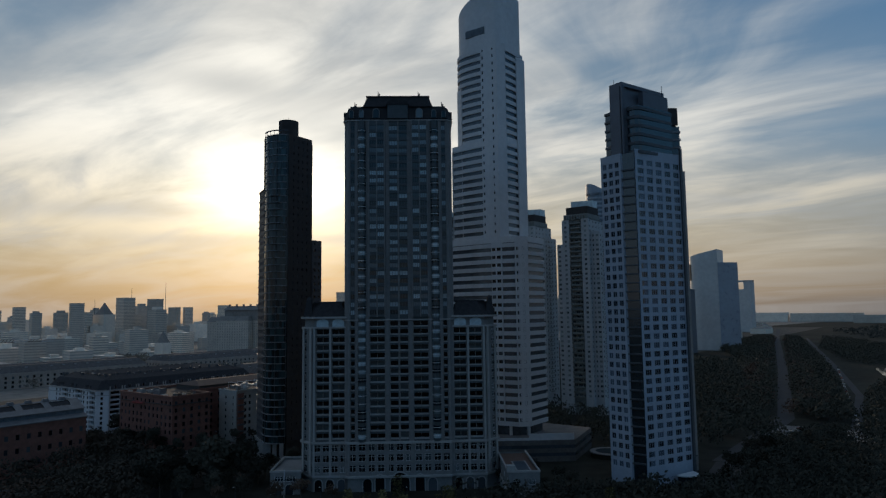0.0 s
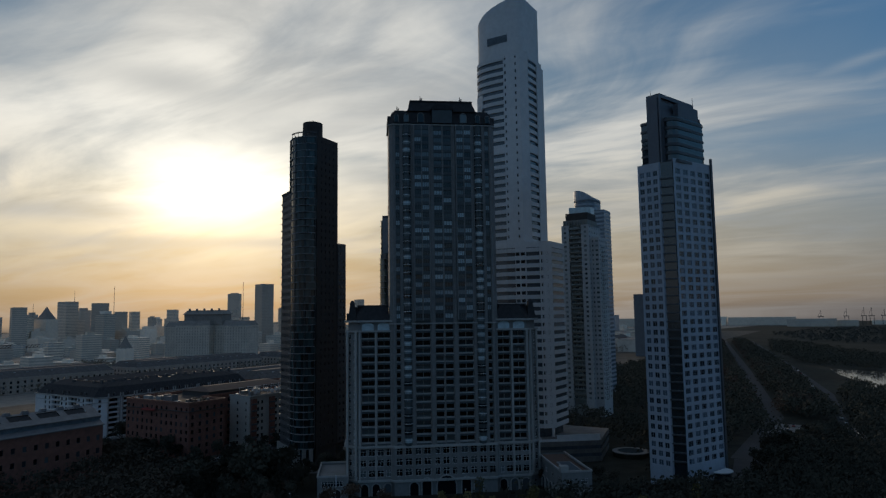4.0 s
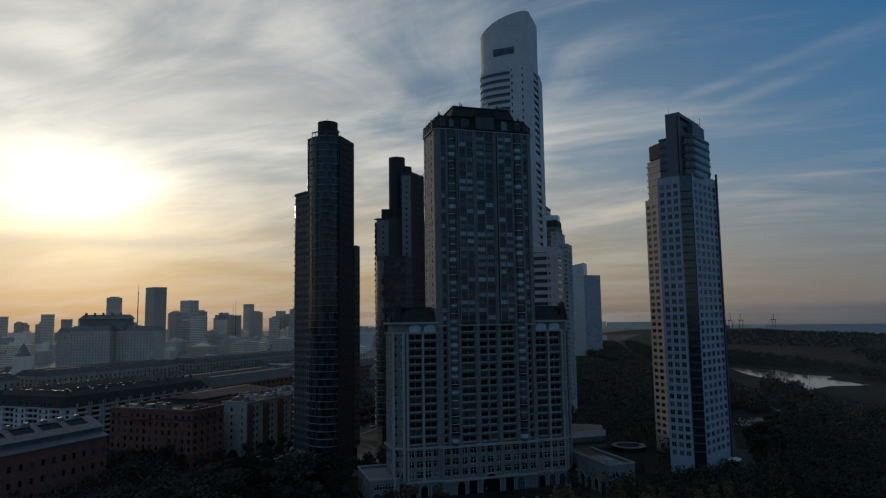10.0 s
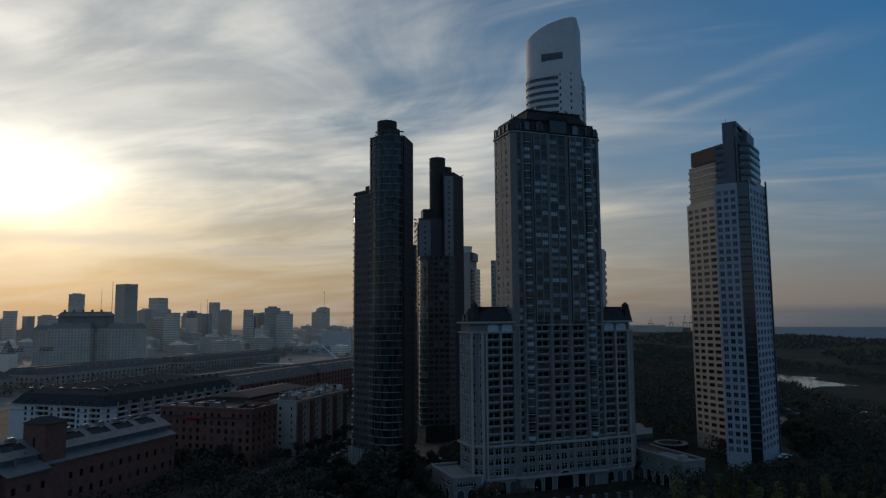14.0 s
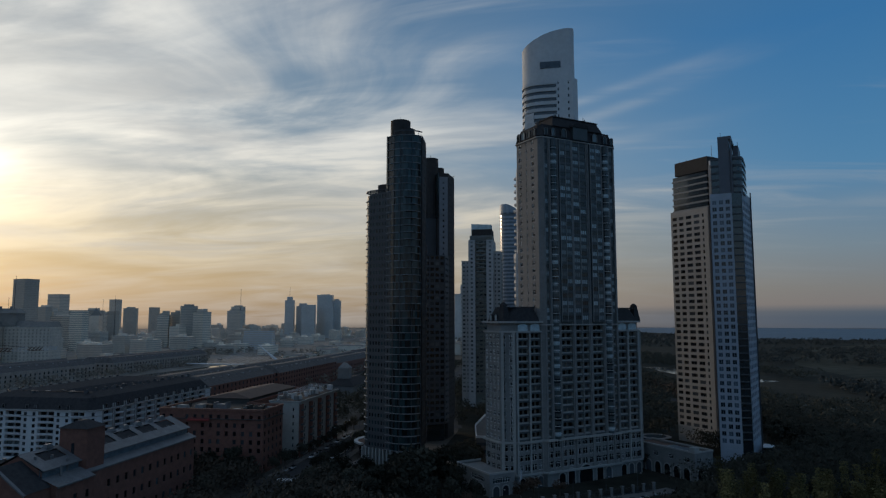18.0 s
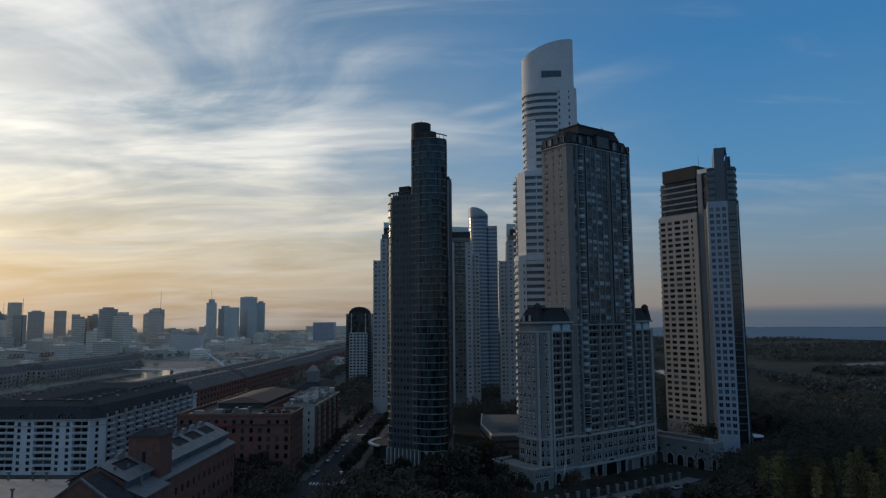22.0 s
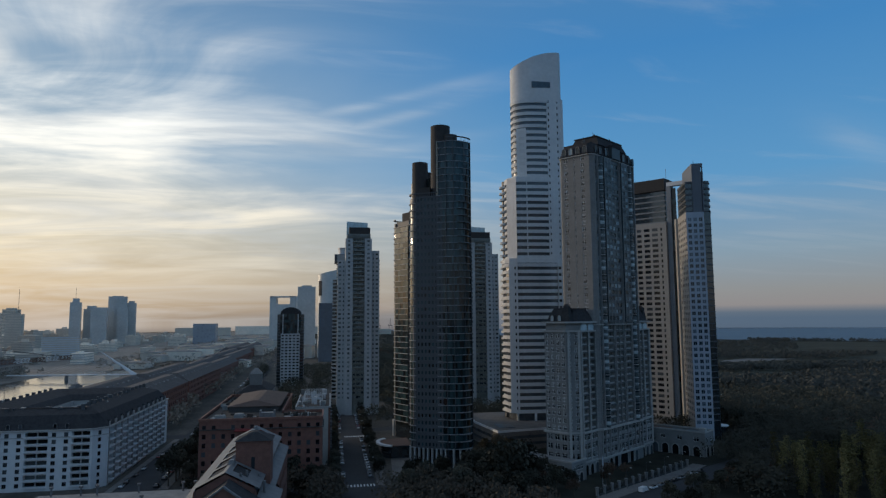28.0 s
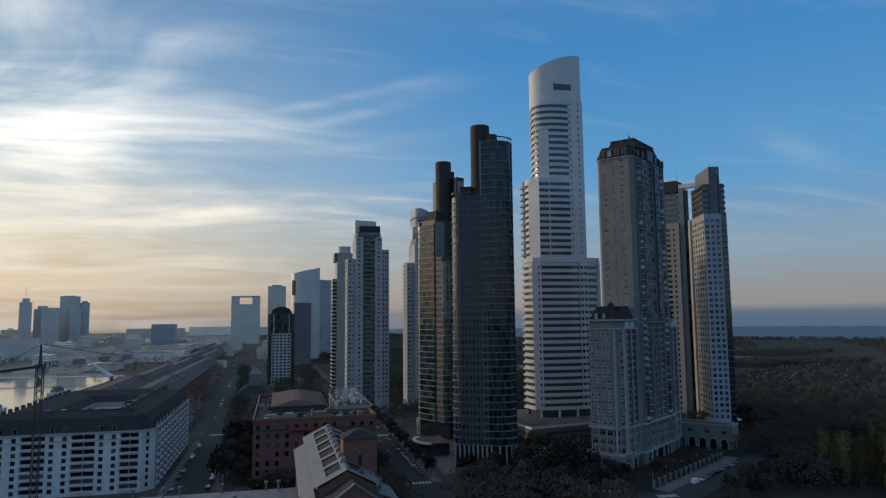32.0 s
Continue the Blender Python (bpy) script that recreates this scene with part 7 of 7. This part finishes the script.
def footbridge():
    root = thing("footbridge", pose(0, 0, 0), "white footbridge with one leaning needle pylon over the dock", "bridge")
    b = Build()
    b.obox((-545, 782), (-712, 800), 6.5, 5.6, 6.6)
    b.part("deck", ["white"], root)
    n = Build()
    n.rod((-558, 784, 5), (-606, 804, 34), 2.6, 0, 8, 0.4)
    n.part("needle", ["white"], root, "leaning white needle")
    for i in range(14):
        t = 0.2 + 0.055 * i
        c = Build()
        c.rod((-558 - 48 * t, 784 + 20 * t, 5 + 29 * t), (-575 - 8 * i, 785.5 + 0.86 * i, 6.6), 0.12, 0, 3)
        c.part("stay", ["steel"], root)
    p = Build()
    for x, y in ((-560, 784), (-640, 792)):
        p.rod((x, y, 0), (x, y, 5.6), 2.2, 0, 10, 1.6)
    p.part("pier", ["stonework"], root)
    for x, y, L, turn, nm in ((-640, 520, 60, 82, "white moored motor ship in the dock"), (-575, 640, 40, 88, "moored boat by the quay"), (-580, 500, 46, 90, "moored ship by the quay")):
        r = thing("moored_ship", pose(x, y, 0, 0, 0, turn), nm, "ship")
        h = Build()
        h.prism([(-L / 2, -4), (L * 0.3, -4), (L / 2, 0), (L * 0.3, 4), (-L / 2, 4)], 0.06, 3.2)
        h.part("hull", ["white"], r)
        h = Build()
        h.box(-L * 0.35, L * 0.15, -2.8, 2.8, 3.2, 6.2)
        h.box(-L * 0.25, L * 0.02, -2.2, 2.2, 6.2, 8.4)
        h.part("cabin", ["roof_clutter"], r)
        h = Build()
        h.rod((-L * 0.1, 0, 8.4), (-L * 0.1, 0, 18), 0.2)
        h.part("mast", ["dark_steel"], r)


footbridge()
for x, y, h in ((-60, 3600, 62), (10, 3650, 66), (40, 3650, 66), (90, 3680, 60), (-160, 3500, 55), (260, 3900, 60)):
    r = thing("port_crane", pose(x, y, 0), "far container crane at the port", "crane")
    b = Build()
    for a in (-8, 8):
        b.rod((a, 0, 0), (a, 0, 40), 1.6, 0, 4)
    b.box(-14, 10, -2, 2, 40, 43)
    b.rod((0, 0, 43), (0, 0, h + 14), 1.2, 0, 4)
    b.rod((0, 0, h + 14), (-13, 0, 43), 0.6, 0, 4)
    b.part("frame", ["dark_steel"], r)
for x, y, w, h in ((-190, 3300, 190, 34), (-60, 3350, 90, 26), (-420, 3600, 300, 40), (120, 3700, 160, 20), (-700, 3600, 240, 44), (-950, 3400, 260, 40)):
    block("port_shed", x, y, w, 40, h, "far", "far port sheds, paled for haze", 0, 0)


# ---- trees ----
def crown_mesh(name, seed, height, radius, base, n, size, mat, column=False):
    """Leaf clumps: small tilted leaves gathered round boughs, uneven outline with gaps."""
    r = random.Random(seed)
    b = Build()
    boughs = []
    for i in range(9 if not column else 12):
        if column:
            t = (i + 0.5) / 12
            a = r.uniform(0, 6.28)
            rr = radius * 0.55 * math.sin(math.pi * min(1, 0.12 + t * 0.88)) ** 0.7
            boughs.append((rr * math.cos(a), rr * math.sin(a), base + (height - base) * t, radius * 0.75))
        else:
            a, e = 2.4 * i + r.uniform(-0.4, 0.4), r.uniform(-0.35, 0.95)
            rr = radius * r.uniform(0.35, 0.72)
            boughs.append((rr * math.cos(a) * math.cos(e), rr * math.sin(a) * math.cos(e), base + (height - base) * (0.45 + 0.42 * math.sin(e)), radius * r.uniform(0.3, 0.5)))
    for i in range(n):
        x, y, z, s = r.choice(boughs)
        d = Vector((r.gauss(0, 1), r.gauss(0, 1), r.gauss(0, 0.8))).normalized() * s * r.uniform(0.5, 1.12)
        if column:
            d.z *= 2.0
        c = Vector((x, y, z)) + d
        c.z = min(max(c.z, base * 0.7), height)
        u = Vector((r.gauss(0, 1), r.gauss(0, 1), r.gauss(0, 1))).normalized()
        w = u.orthogonal().normalized()
        k = size * r.uniform(0.6, 1.25)
        b.face([tuple(c + u * k), tuple(c + w * k * 0.7), tuple(c - u * k), tuple(c - w * k * 0.7)])
    return b.mesh(name, [mat])


def trunk_mesh(seed, height, base, radius):
    r = random.Random(seed)
    b = Build()
    b.rod((0, 0, 0), (0.1, 0.1, base), radius, 0, 7, radius * 0.7)
    b.rod((0.1, 0.1, base), (0.2, -0.1, height * 0.8), radius * 0.7, 0, 6, radius * 0.15)
    for i in range(5):
        a = 1.26 * i + r.uniform(-0.3, 0.3)
        z = base + (height - base) * 0.1 * i
        L = height * 0.22
        b.rod((0.1, 0.1, z), (L * math.cos(a), L * math.sin(a), z + L * 0.9), radius * 0.4, 0, 5, radius * 0.1)
    return b.mesh("trunk", ["bark"])


KINDS = {
    "broad": [(trunk_mesh(i, 12, 2.6, 0.35), crown_mesh("crown", 10 + i, 12, 5.2, 2.6, 760, 0.55, "leaf")) for i in range(4)],
    "poplar": [(trunk_mesh(20 + i, 16, 3, 0.28), crown_mesh("crown", 30 + i, 18, 1.55, 1.6, 620, 0.34, "leaf_poplar", True)) for i in range(3)],
    "rust": [(trunk_mesh(40 + i, 9, 3, 0.28), crown_mesh("crown", 50 + i, 9, 4.0, 2.6, 430, 0.45, "leaf_rust")) for i in range(3)],
}
WORDS = {"broad": ("dark green broadleaf tree with an uneven crown", "trees"), "poplar": ("slender yellow-green poplar in the park", "poplars"), "rust": ("small rust-brown autumn tree", "autumn trees")}
trng = random.Random(11)


def tree(kind, x, y, size=1.0):
    tr, cr = trng.choice(KINDS[kind])
    label, group = WORDS[kind]
    root = thing("tree", pose(x, y, 0, 0, 0, trng.uniform(0, 360)), label, "tree", group)
    s = size * trng.uniform(0.85, 1.15)
    root.scale = (s, s, s * trng.uniform(0.9, 1.1))
    part("trunk", tr, root)
    part("crown", cr, root)


def inside(p, poly):
    x, y = p
    hit = False
    for (ax, ay), (bx, by) in zip(poly, poly[1:] + poly[:1]):
        if (ay > y) != (by > y) and x < (bx - ax) * (y - ay) / (by - ay) + ax:
            hit = not hit
    return hit


def scatter(poly, n, gap, r):
    xs, ys = [p[0] for p in poly], [p[1] for p in poly]
    out, tries = [], 0
    while len(out) < n and tries < n * 30:
        tries += 1
        p = (r.uniform(min(xs), max(xs)), r.uniform(min(ys), max(ys)))
        if inside(p, poly) and all((p[0] - q[0]) ** 2 + (p[1] - q[1]) ** 2 > gap * gap for q in out[-60:]):
            out.append(p)
    return out


# poplars of the park, street trees, garden trees
for p in scatter([(-142, 152), (-128, 166), (-74, 176), (-38, 140), (-70, 70), (-128, 120)], 104, 5.0, trng):
    tree("poplar", *p, 1.05)
for p in scatter([(-118, 172), (-96, 186), (-44, 150), (-52, 116)], 26, 6, trng):
    tree("broad", *p, 0.8)
for y in range(200, 420, 11):
    tree("broad", -296.5, y + trng.uniform(-2, 2), 0.7)
    if not 322 < y < 340:
        tree("broad", -316.3, y + trng.uniform(-2, 2), 0.65)
for y in range(205, 325, 10):
    tree("broad", -386 + trng.uniform(-1, 1), y, 1.15)
    tree("broad", -379, y + 5, 1.0)
for p in ((-243, 168), (-236, 178), (-250, 176)):
    tree("broad", *p, 1.5)
for p in ((-262, 176), (-274, 172), (-256, 160), (-228, 160), (-220, 166), (-246, 152), (-270, 186), (-284, 190), (-238, 196), (-242, 210), (-240, 222), (-236, 234), (-238, 246)):
    tree("broad", *p, 0.85)
for p in ((-203, 168), (-198, 176), (-230, 172), (-222, 156), (-188, 182)):
    tree("rust", *p, 0.9)
for p in scatter([(-162, 156), (-134, 176), (-118, 172), (-140, 146)], 14, 5, trng):
    tree("rust", *p, 0.75)
for p in scatter([(-78, 262), (-50, 270), (-40, 400), (-60, 400), (-76, 330)], 26, 7, trng):
    tree("broad", *p, 0.9)
for p in scatter([(-150, 232), (-118, 236), (-114, 250), (-146, 262)], 8, 6, trng):
    tree("broad", *p, 0.6)
for p in scatter([(-106, 232), (-82, 244), (-78, 260), (-90, 250), (-104, 244)], 8, 5, trng):
    tree("broad", *p, 0.6)
for p in scatter([(-282, 196), (-262, 190), (-246, 202), (-222, 176), (-232, 146), (-262, 146), (-290, 160)], 34, 6.5, trng):
    tree("broad", *p, 0.95)
for p in scatter([(-236, 200), (-226, 200), (-222, 232), (-234, 246)], 8, 5, trng):
    tree("broad", *p, 0.9)
for p in scatter([(-198, 136), (-142, 172), (-112, 190), (-96, 190), (-130, 152), (-186, 124)], 22, 6, trng):
    tree("broad", *p, 0.7)
for p in scatter([(-372, 196), (-322, 196), (-322, 170), (-372, 170)], 16, 7, trng):
    tree("broad", *p, 0.9)


# woods and scrub: far too many to count
def wood(name, polys, label, mat, size, leaves, seed, h0, h1):
    r = random.Random(seed)
    vs, fs = [], []
    for poly, n in polys:
        xs, ys = [p[0] for p in poly], [p[1] for p in poly]
        made = 0
        while made < n:
            p = (r.uniform(min(xs), max(xs)), r.uniform(min(ys), max(ys)))
            if not inside(p, poly):
                continue
            made += 1
            h = r.uniform(h0, h1)
            w = h * r.uniform(0.45, 0.75)
            for k in range(leaves):
                a, e = r.uniform(0, 6.283), r.uniform(-0.3, 1.45)
                q = r.uniform(0.55, 1.05)
                c = Vector((p[0] + w * q * math.cos(a) * math.cos(e), p[1] + w * q * math.sin(a) * math.cos(e), h * 0.42 + h * 0.58 * q * math.sin(e)))
                u = Vector((r.gauss(0, 1), r.gauss(0, 1), r.gauss(0, 1))).normalized()
                v = u.orthogonal().normalized()
                s = size * r.uniform(0.6, 1.3)
                i = len(vs)
                vs.extend((tuple(c + u * s), tuple(c + v * s * 0.75), tuple(c - u * s), tuple(c - v * s * 0.75)))
                fs.append((i, i + 1, i + 2, i + 3))
    me = bpy.data.meshes.new(name)
    me.from_pydata(vs, [], fs)
    me.materials.append(M[mat])
    tagged(new(name, me), label, "woodland", kind="stuff")


wood("woodland", [([(-116, 470), (-92, 480), (-300, 1640), (-330, 1640), (-300, 1200), (-150, 760)], 900), ([(-72, 470), (-45, 470), (-70, 640), (-110, 900), (-250, 1640), (-272, 1640)], 700),
                  ([(-24, 300), (60, 280), (120, 420), (70, 450), (-6, 470), (-16, 640), (-34, 700), (-46, 620)], 520), ([(-40, 200), (160, 180), (200, 300), (60, 275), (-30, 290)], 420), ([(-70, 900), (-44, 930), (60, 830), (70, 700), (120, 760), (40, 1000), (-120, 1500), (-200, 1640), (-150, 1200)], 520), ([(-128, 300), (-70, 400), (-92, 470), (-130, 600), (-200, 900), (-280, 900), (-290, 460), (-140, 430)], 700)],
     "dark park woodland along the avenue and the lagoon", "leaf", 0.85, 62, 7, 8, 13)
wood("park_trees", [([(-66, 262), (0, 250), (60, 282), (-20, 302), (-30, 400), (-56, 402)], 230), ([(-92, 215), (-60, 220), (-30, 200), (-30, 288), (-64, 262)], 90), ([(-110, 262), (-92, 270), (-98, 330), (-112, 330)], 26), ([(-140, 196), (-112, 216), (-84, 250), (-78, 210), (-118, 182)], 60), ([(-150, 128), (-120, 150), (-100, 175), (-128, 178), (-168, 146)], 34)],
     "dark crowded trees of the park and gardens", "leaf", 0.6, 110, 31, 8, 13)
wood("street_trees", [([(-296, 120), (-296, 176), (-266, 160), (-240, 134), (-250, 96)], 90), ([(-326, 96), (-326, 176), (-316, 176), (-316, 96)], 26), ([(-368, 172), (-316, 172), (-316, 180), (-368, 180)], 34)],
     "brownish half-bare trees along the streets by the docks", "leaf_brown", 0.6, 110, 33, 8, 13)
wood("rust_trees", [([(-296, 100), (-270, 160), (-232, 132), (-244, 96)], 14), ([(-40, 210), (40, 230), (60, 282), (-10, 300)], 60), ([(-80, 480), (-60, 480), (-66, 560), (-88, 560)], 30)],
     "rust-brown autumn trees of the park", "leaf_rust", 0.55, 110, 32, 7, 11)
wood("garden_trees", [([(-236, 340), (-130, 336), (-118, 370), (-150, 420), (-240, 425), (-290, 400), (-290, 352)], 130), ([(-380, 345), (-318, 345), (-318, 480), (-380, 480)], 70), ([(-366, 480), (-318, 480), (-320, 900), (-380, 900), (-366, 580)], 190), ([(-392, 345), (-384, 345), (-394, 600), (-408, 900), (-416, 900), (-402, 600)], 75)],
     "dark green trees between the streets and towers", "leaf", 0.6, 110, 21, 7, 12)
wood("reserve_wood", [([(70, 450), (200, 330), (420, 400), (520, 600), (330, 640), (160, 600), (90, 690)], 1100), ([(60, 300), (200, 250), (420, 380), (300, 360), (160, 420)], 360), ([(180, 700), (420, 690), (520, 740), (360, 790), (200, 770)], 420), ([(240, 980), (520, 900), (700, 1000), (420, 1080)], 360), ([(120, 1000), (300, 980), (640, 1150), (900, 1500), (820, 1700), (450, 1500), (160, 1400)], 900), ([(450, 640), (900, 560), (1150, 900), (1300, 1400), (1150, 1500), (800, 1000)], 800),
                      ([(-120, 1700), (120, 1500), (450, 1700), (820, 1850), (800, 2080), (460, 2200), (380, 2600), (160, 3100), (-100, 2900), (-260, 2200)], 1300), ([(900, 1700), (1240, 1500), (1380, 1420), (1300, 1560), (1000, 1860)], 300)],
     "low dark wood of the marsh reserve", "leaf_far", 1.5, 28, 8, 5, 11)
wood("city_trees", [([(-735, 150), (-700, 150), (-705, 900), (-735, 900)], 120), ([(-980, 330), (-800, 300), (-800, 620), (-900, 700), (-960, 620)], 260), ([(-1050, 450), (-960, 420), (-960, 600), (-1040, 640)], 90), ([(-930, 930), (-800, 900), (-790, 1240), (-900, 1260)], 130), ([(-640, 900), (-350, 900), (-420, 1700), (-560, 2400), (-700, 2400), (-700, 1000)], 420), ([(-430, 345), (-420, 345), (-440, 900), (-452, 900)], 60)],
     "bare tree rows between the docks and the city, paled for haze", "leaf_bare", 1.2, 26, 9, 8, 14)
wood("autumn_woodland", [([(-112, 470), (-96, 480), (-296, 1640), (-316, 1640)], 260), ([(-70, 470), (-56, 480), (-262, 1640), (-276, 1640)], 200)], "rust-brown rows of trees along the avenue", "leaf_rust", 1.0, 40, 12, 7, 11)


# ---- parked cars ----
def car_proto(name, color, van=False):
    paint = material("car_paint_" + name, color, 0.3, 0.05, 1.0, spec=0.7)
    L, W, H = (4.9, 1.95, 2.1) if van else (4.3, 1.76, 1.45)
    b = Build()
    x = L / 2
    prof = [(-x, 0.35), (x, 0.35), (x, 0.75), (x * 0.92, 0.86), (x * 0.45, 0.95), (-x * 0.85, 0.98), (-x, 0.85)] if not van else [(-x, 0.35), (x, 0.35), (x, 0.95), (x * 0.75, 1.15), (x * 0.5, 1.9), (x * 0.4, H), (-x, H)]
    w = W / 2
    b.face([(a, -w, z) for a, z in prof])
    b.face([(a, w, z) for a, z in prof][::-1])
    for (a, az), (c, cz) in zip(prof, prof[1:] + prof[:1]):
        b.face([(a, w, az), (c, w, cz), (c, -w, cz), (a, -w, az)])
    body = b.mesh("body", [paint])
    g = Build()
    if van:
        g.prism([(x * 0.52, -w * 0.9), (x * 0.74, -w * 0.9), (x * 0.74, w * 0.9), (x * 0.52, w * 0.9)], 1.2, 1.85)
    else:
        g.taper(rect(-x * 0.8, x * 0.42, -w * 0.94, w * 0.94), 0.95, H, (0.42, 0.18))
    cabin = g.mesh("cabin", ["core_glass"])
    wl = Build()
    wl.rod((0, -0.11, 0), (0, 0.11, 0), 0.33, 0, 10)
    wheel = wl.mesh("wheel", ["dark_steel"])
    lt = Build()
    lt.box(-0.03, 0.03, -0.2, 0.2, -0.07, 0.07)
    light = lt.mesh("headlight", ["frame"])
    return body, cabin, wheel, light, L, W


CARS = [("white", car_proto("white", (0.7, 0.7, 0.7))), ("grey", car_proto("grey", (0.2, 0.21, 0.22))), ("black", car_proto("black", (0.02, 0.02, 0.022))), ("silver", car_proto("silver", (0.45, 0.46, 0.47))), ("red", car_proto("red", (0.25, 0.03, 0.03)))]
VAN = car_proto("van", (0.72, 0.72, 0.72), True)
crng = random.Random(8)


def car(x, y, turn, which=None, road=0.09):
    word, (body, cabin, wheel, light, L, W) = which or crng.choice(CARS)
    root = thing("car", pose(x, y, road, 0, 0, turn), word + " car parked along the kerb", "car", "parked cars")
    part("body", body, root)
    part("cabin", cabin, root)
    for sx in (-0.31, 0.31):
        for sy in (-1, 1):
            part("wheel", wheel, root, at=pose(sx * L, sy * (W / 2 - 0.1), 0.33))


for y in range(206, 420, 6):
    if crng.random() < 0.7 and not 306 < y < 344:
        car(-300.2, y + crng.uniform(-0.6, 0.6), 90)
    if crng.random() < 0.6 and not 306 < y < 344:
        car(-312.2, y + crng.uniform(-0.6, 0.6), -90)
for y in range(170, 330, 7):
    if crng.random() < 0.6:
        car(-391.8, y, 90)
    if crng.random() < 0.5:
        car(-406.4, y + 2, -90)
for y in range(420, 900, 16):
    if crng.random() < 0.6:
        car(-399 - (y - 330) * 0.03 - 6.5, y, -90)
    if crng.random() < 0.5:
        car(-399 - (y - 330) * 0.03 + 6.5, y, 90)
for i in range(8):
    car(-185 + 5.0 * i, 161.8 + 3.36 * i, 33.8 + (3 if i % 2 else 0), CARS[(0, 1, 2, 2, 1, 2, 3, 2)[i]])
car(-191.5, 157.6, 33.8, ("white delivery", VAN))
for i in range(9):
    car(-76 + 5.2 * i, 424 + 0.6 * i, 95)
    if i % 3:
        car(-74 + 5.0 * i, 442, 92)
for i in range(22):
    t = i / 21
    car(-44 - 54 * t + 2.2, 470 + 420 * t, 98)


# ---- street lamps ----
def lamp(x, y, turn):
    root = thing("street_lamp", pose(x, y, 0, 0, 0, turn), "grey steel street lamp with a short arm", "street lamp", "street lamps")
    b = Build()
    b.rod((0, 0, 0), (0, 0, 8.5), 0.1, 0, 6, 0.06)
    b.part("pole", ["dark_steel"], root)
    b = Build()
    b.rod((0, 0, 8.4), (1.8, 0, 8.9), 0.05, 0, 5)
    b.part("arm", ["dark_steel"], root)
    b = Build()
    b.box(1.6, 2.3, -0.15, 0.15, 8.8, 8.98)
    b.part("lantern", ["steel"], root)


for y in range(205, 420, 28):
    lamp(-297.2, y, 180)
    lamp(-315.0, y + 14, 0)
for y in range(200, 330, 30):
    lamp(-388.8, y, 180)
for i in range(5):
    lamp(-209 + 13 * i, 154.6 + 8.7 * i, -56)
for i in range(10):
    lamp(-95 - 21 * i, 500 + 115 * i, 10)
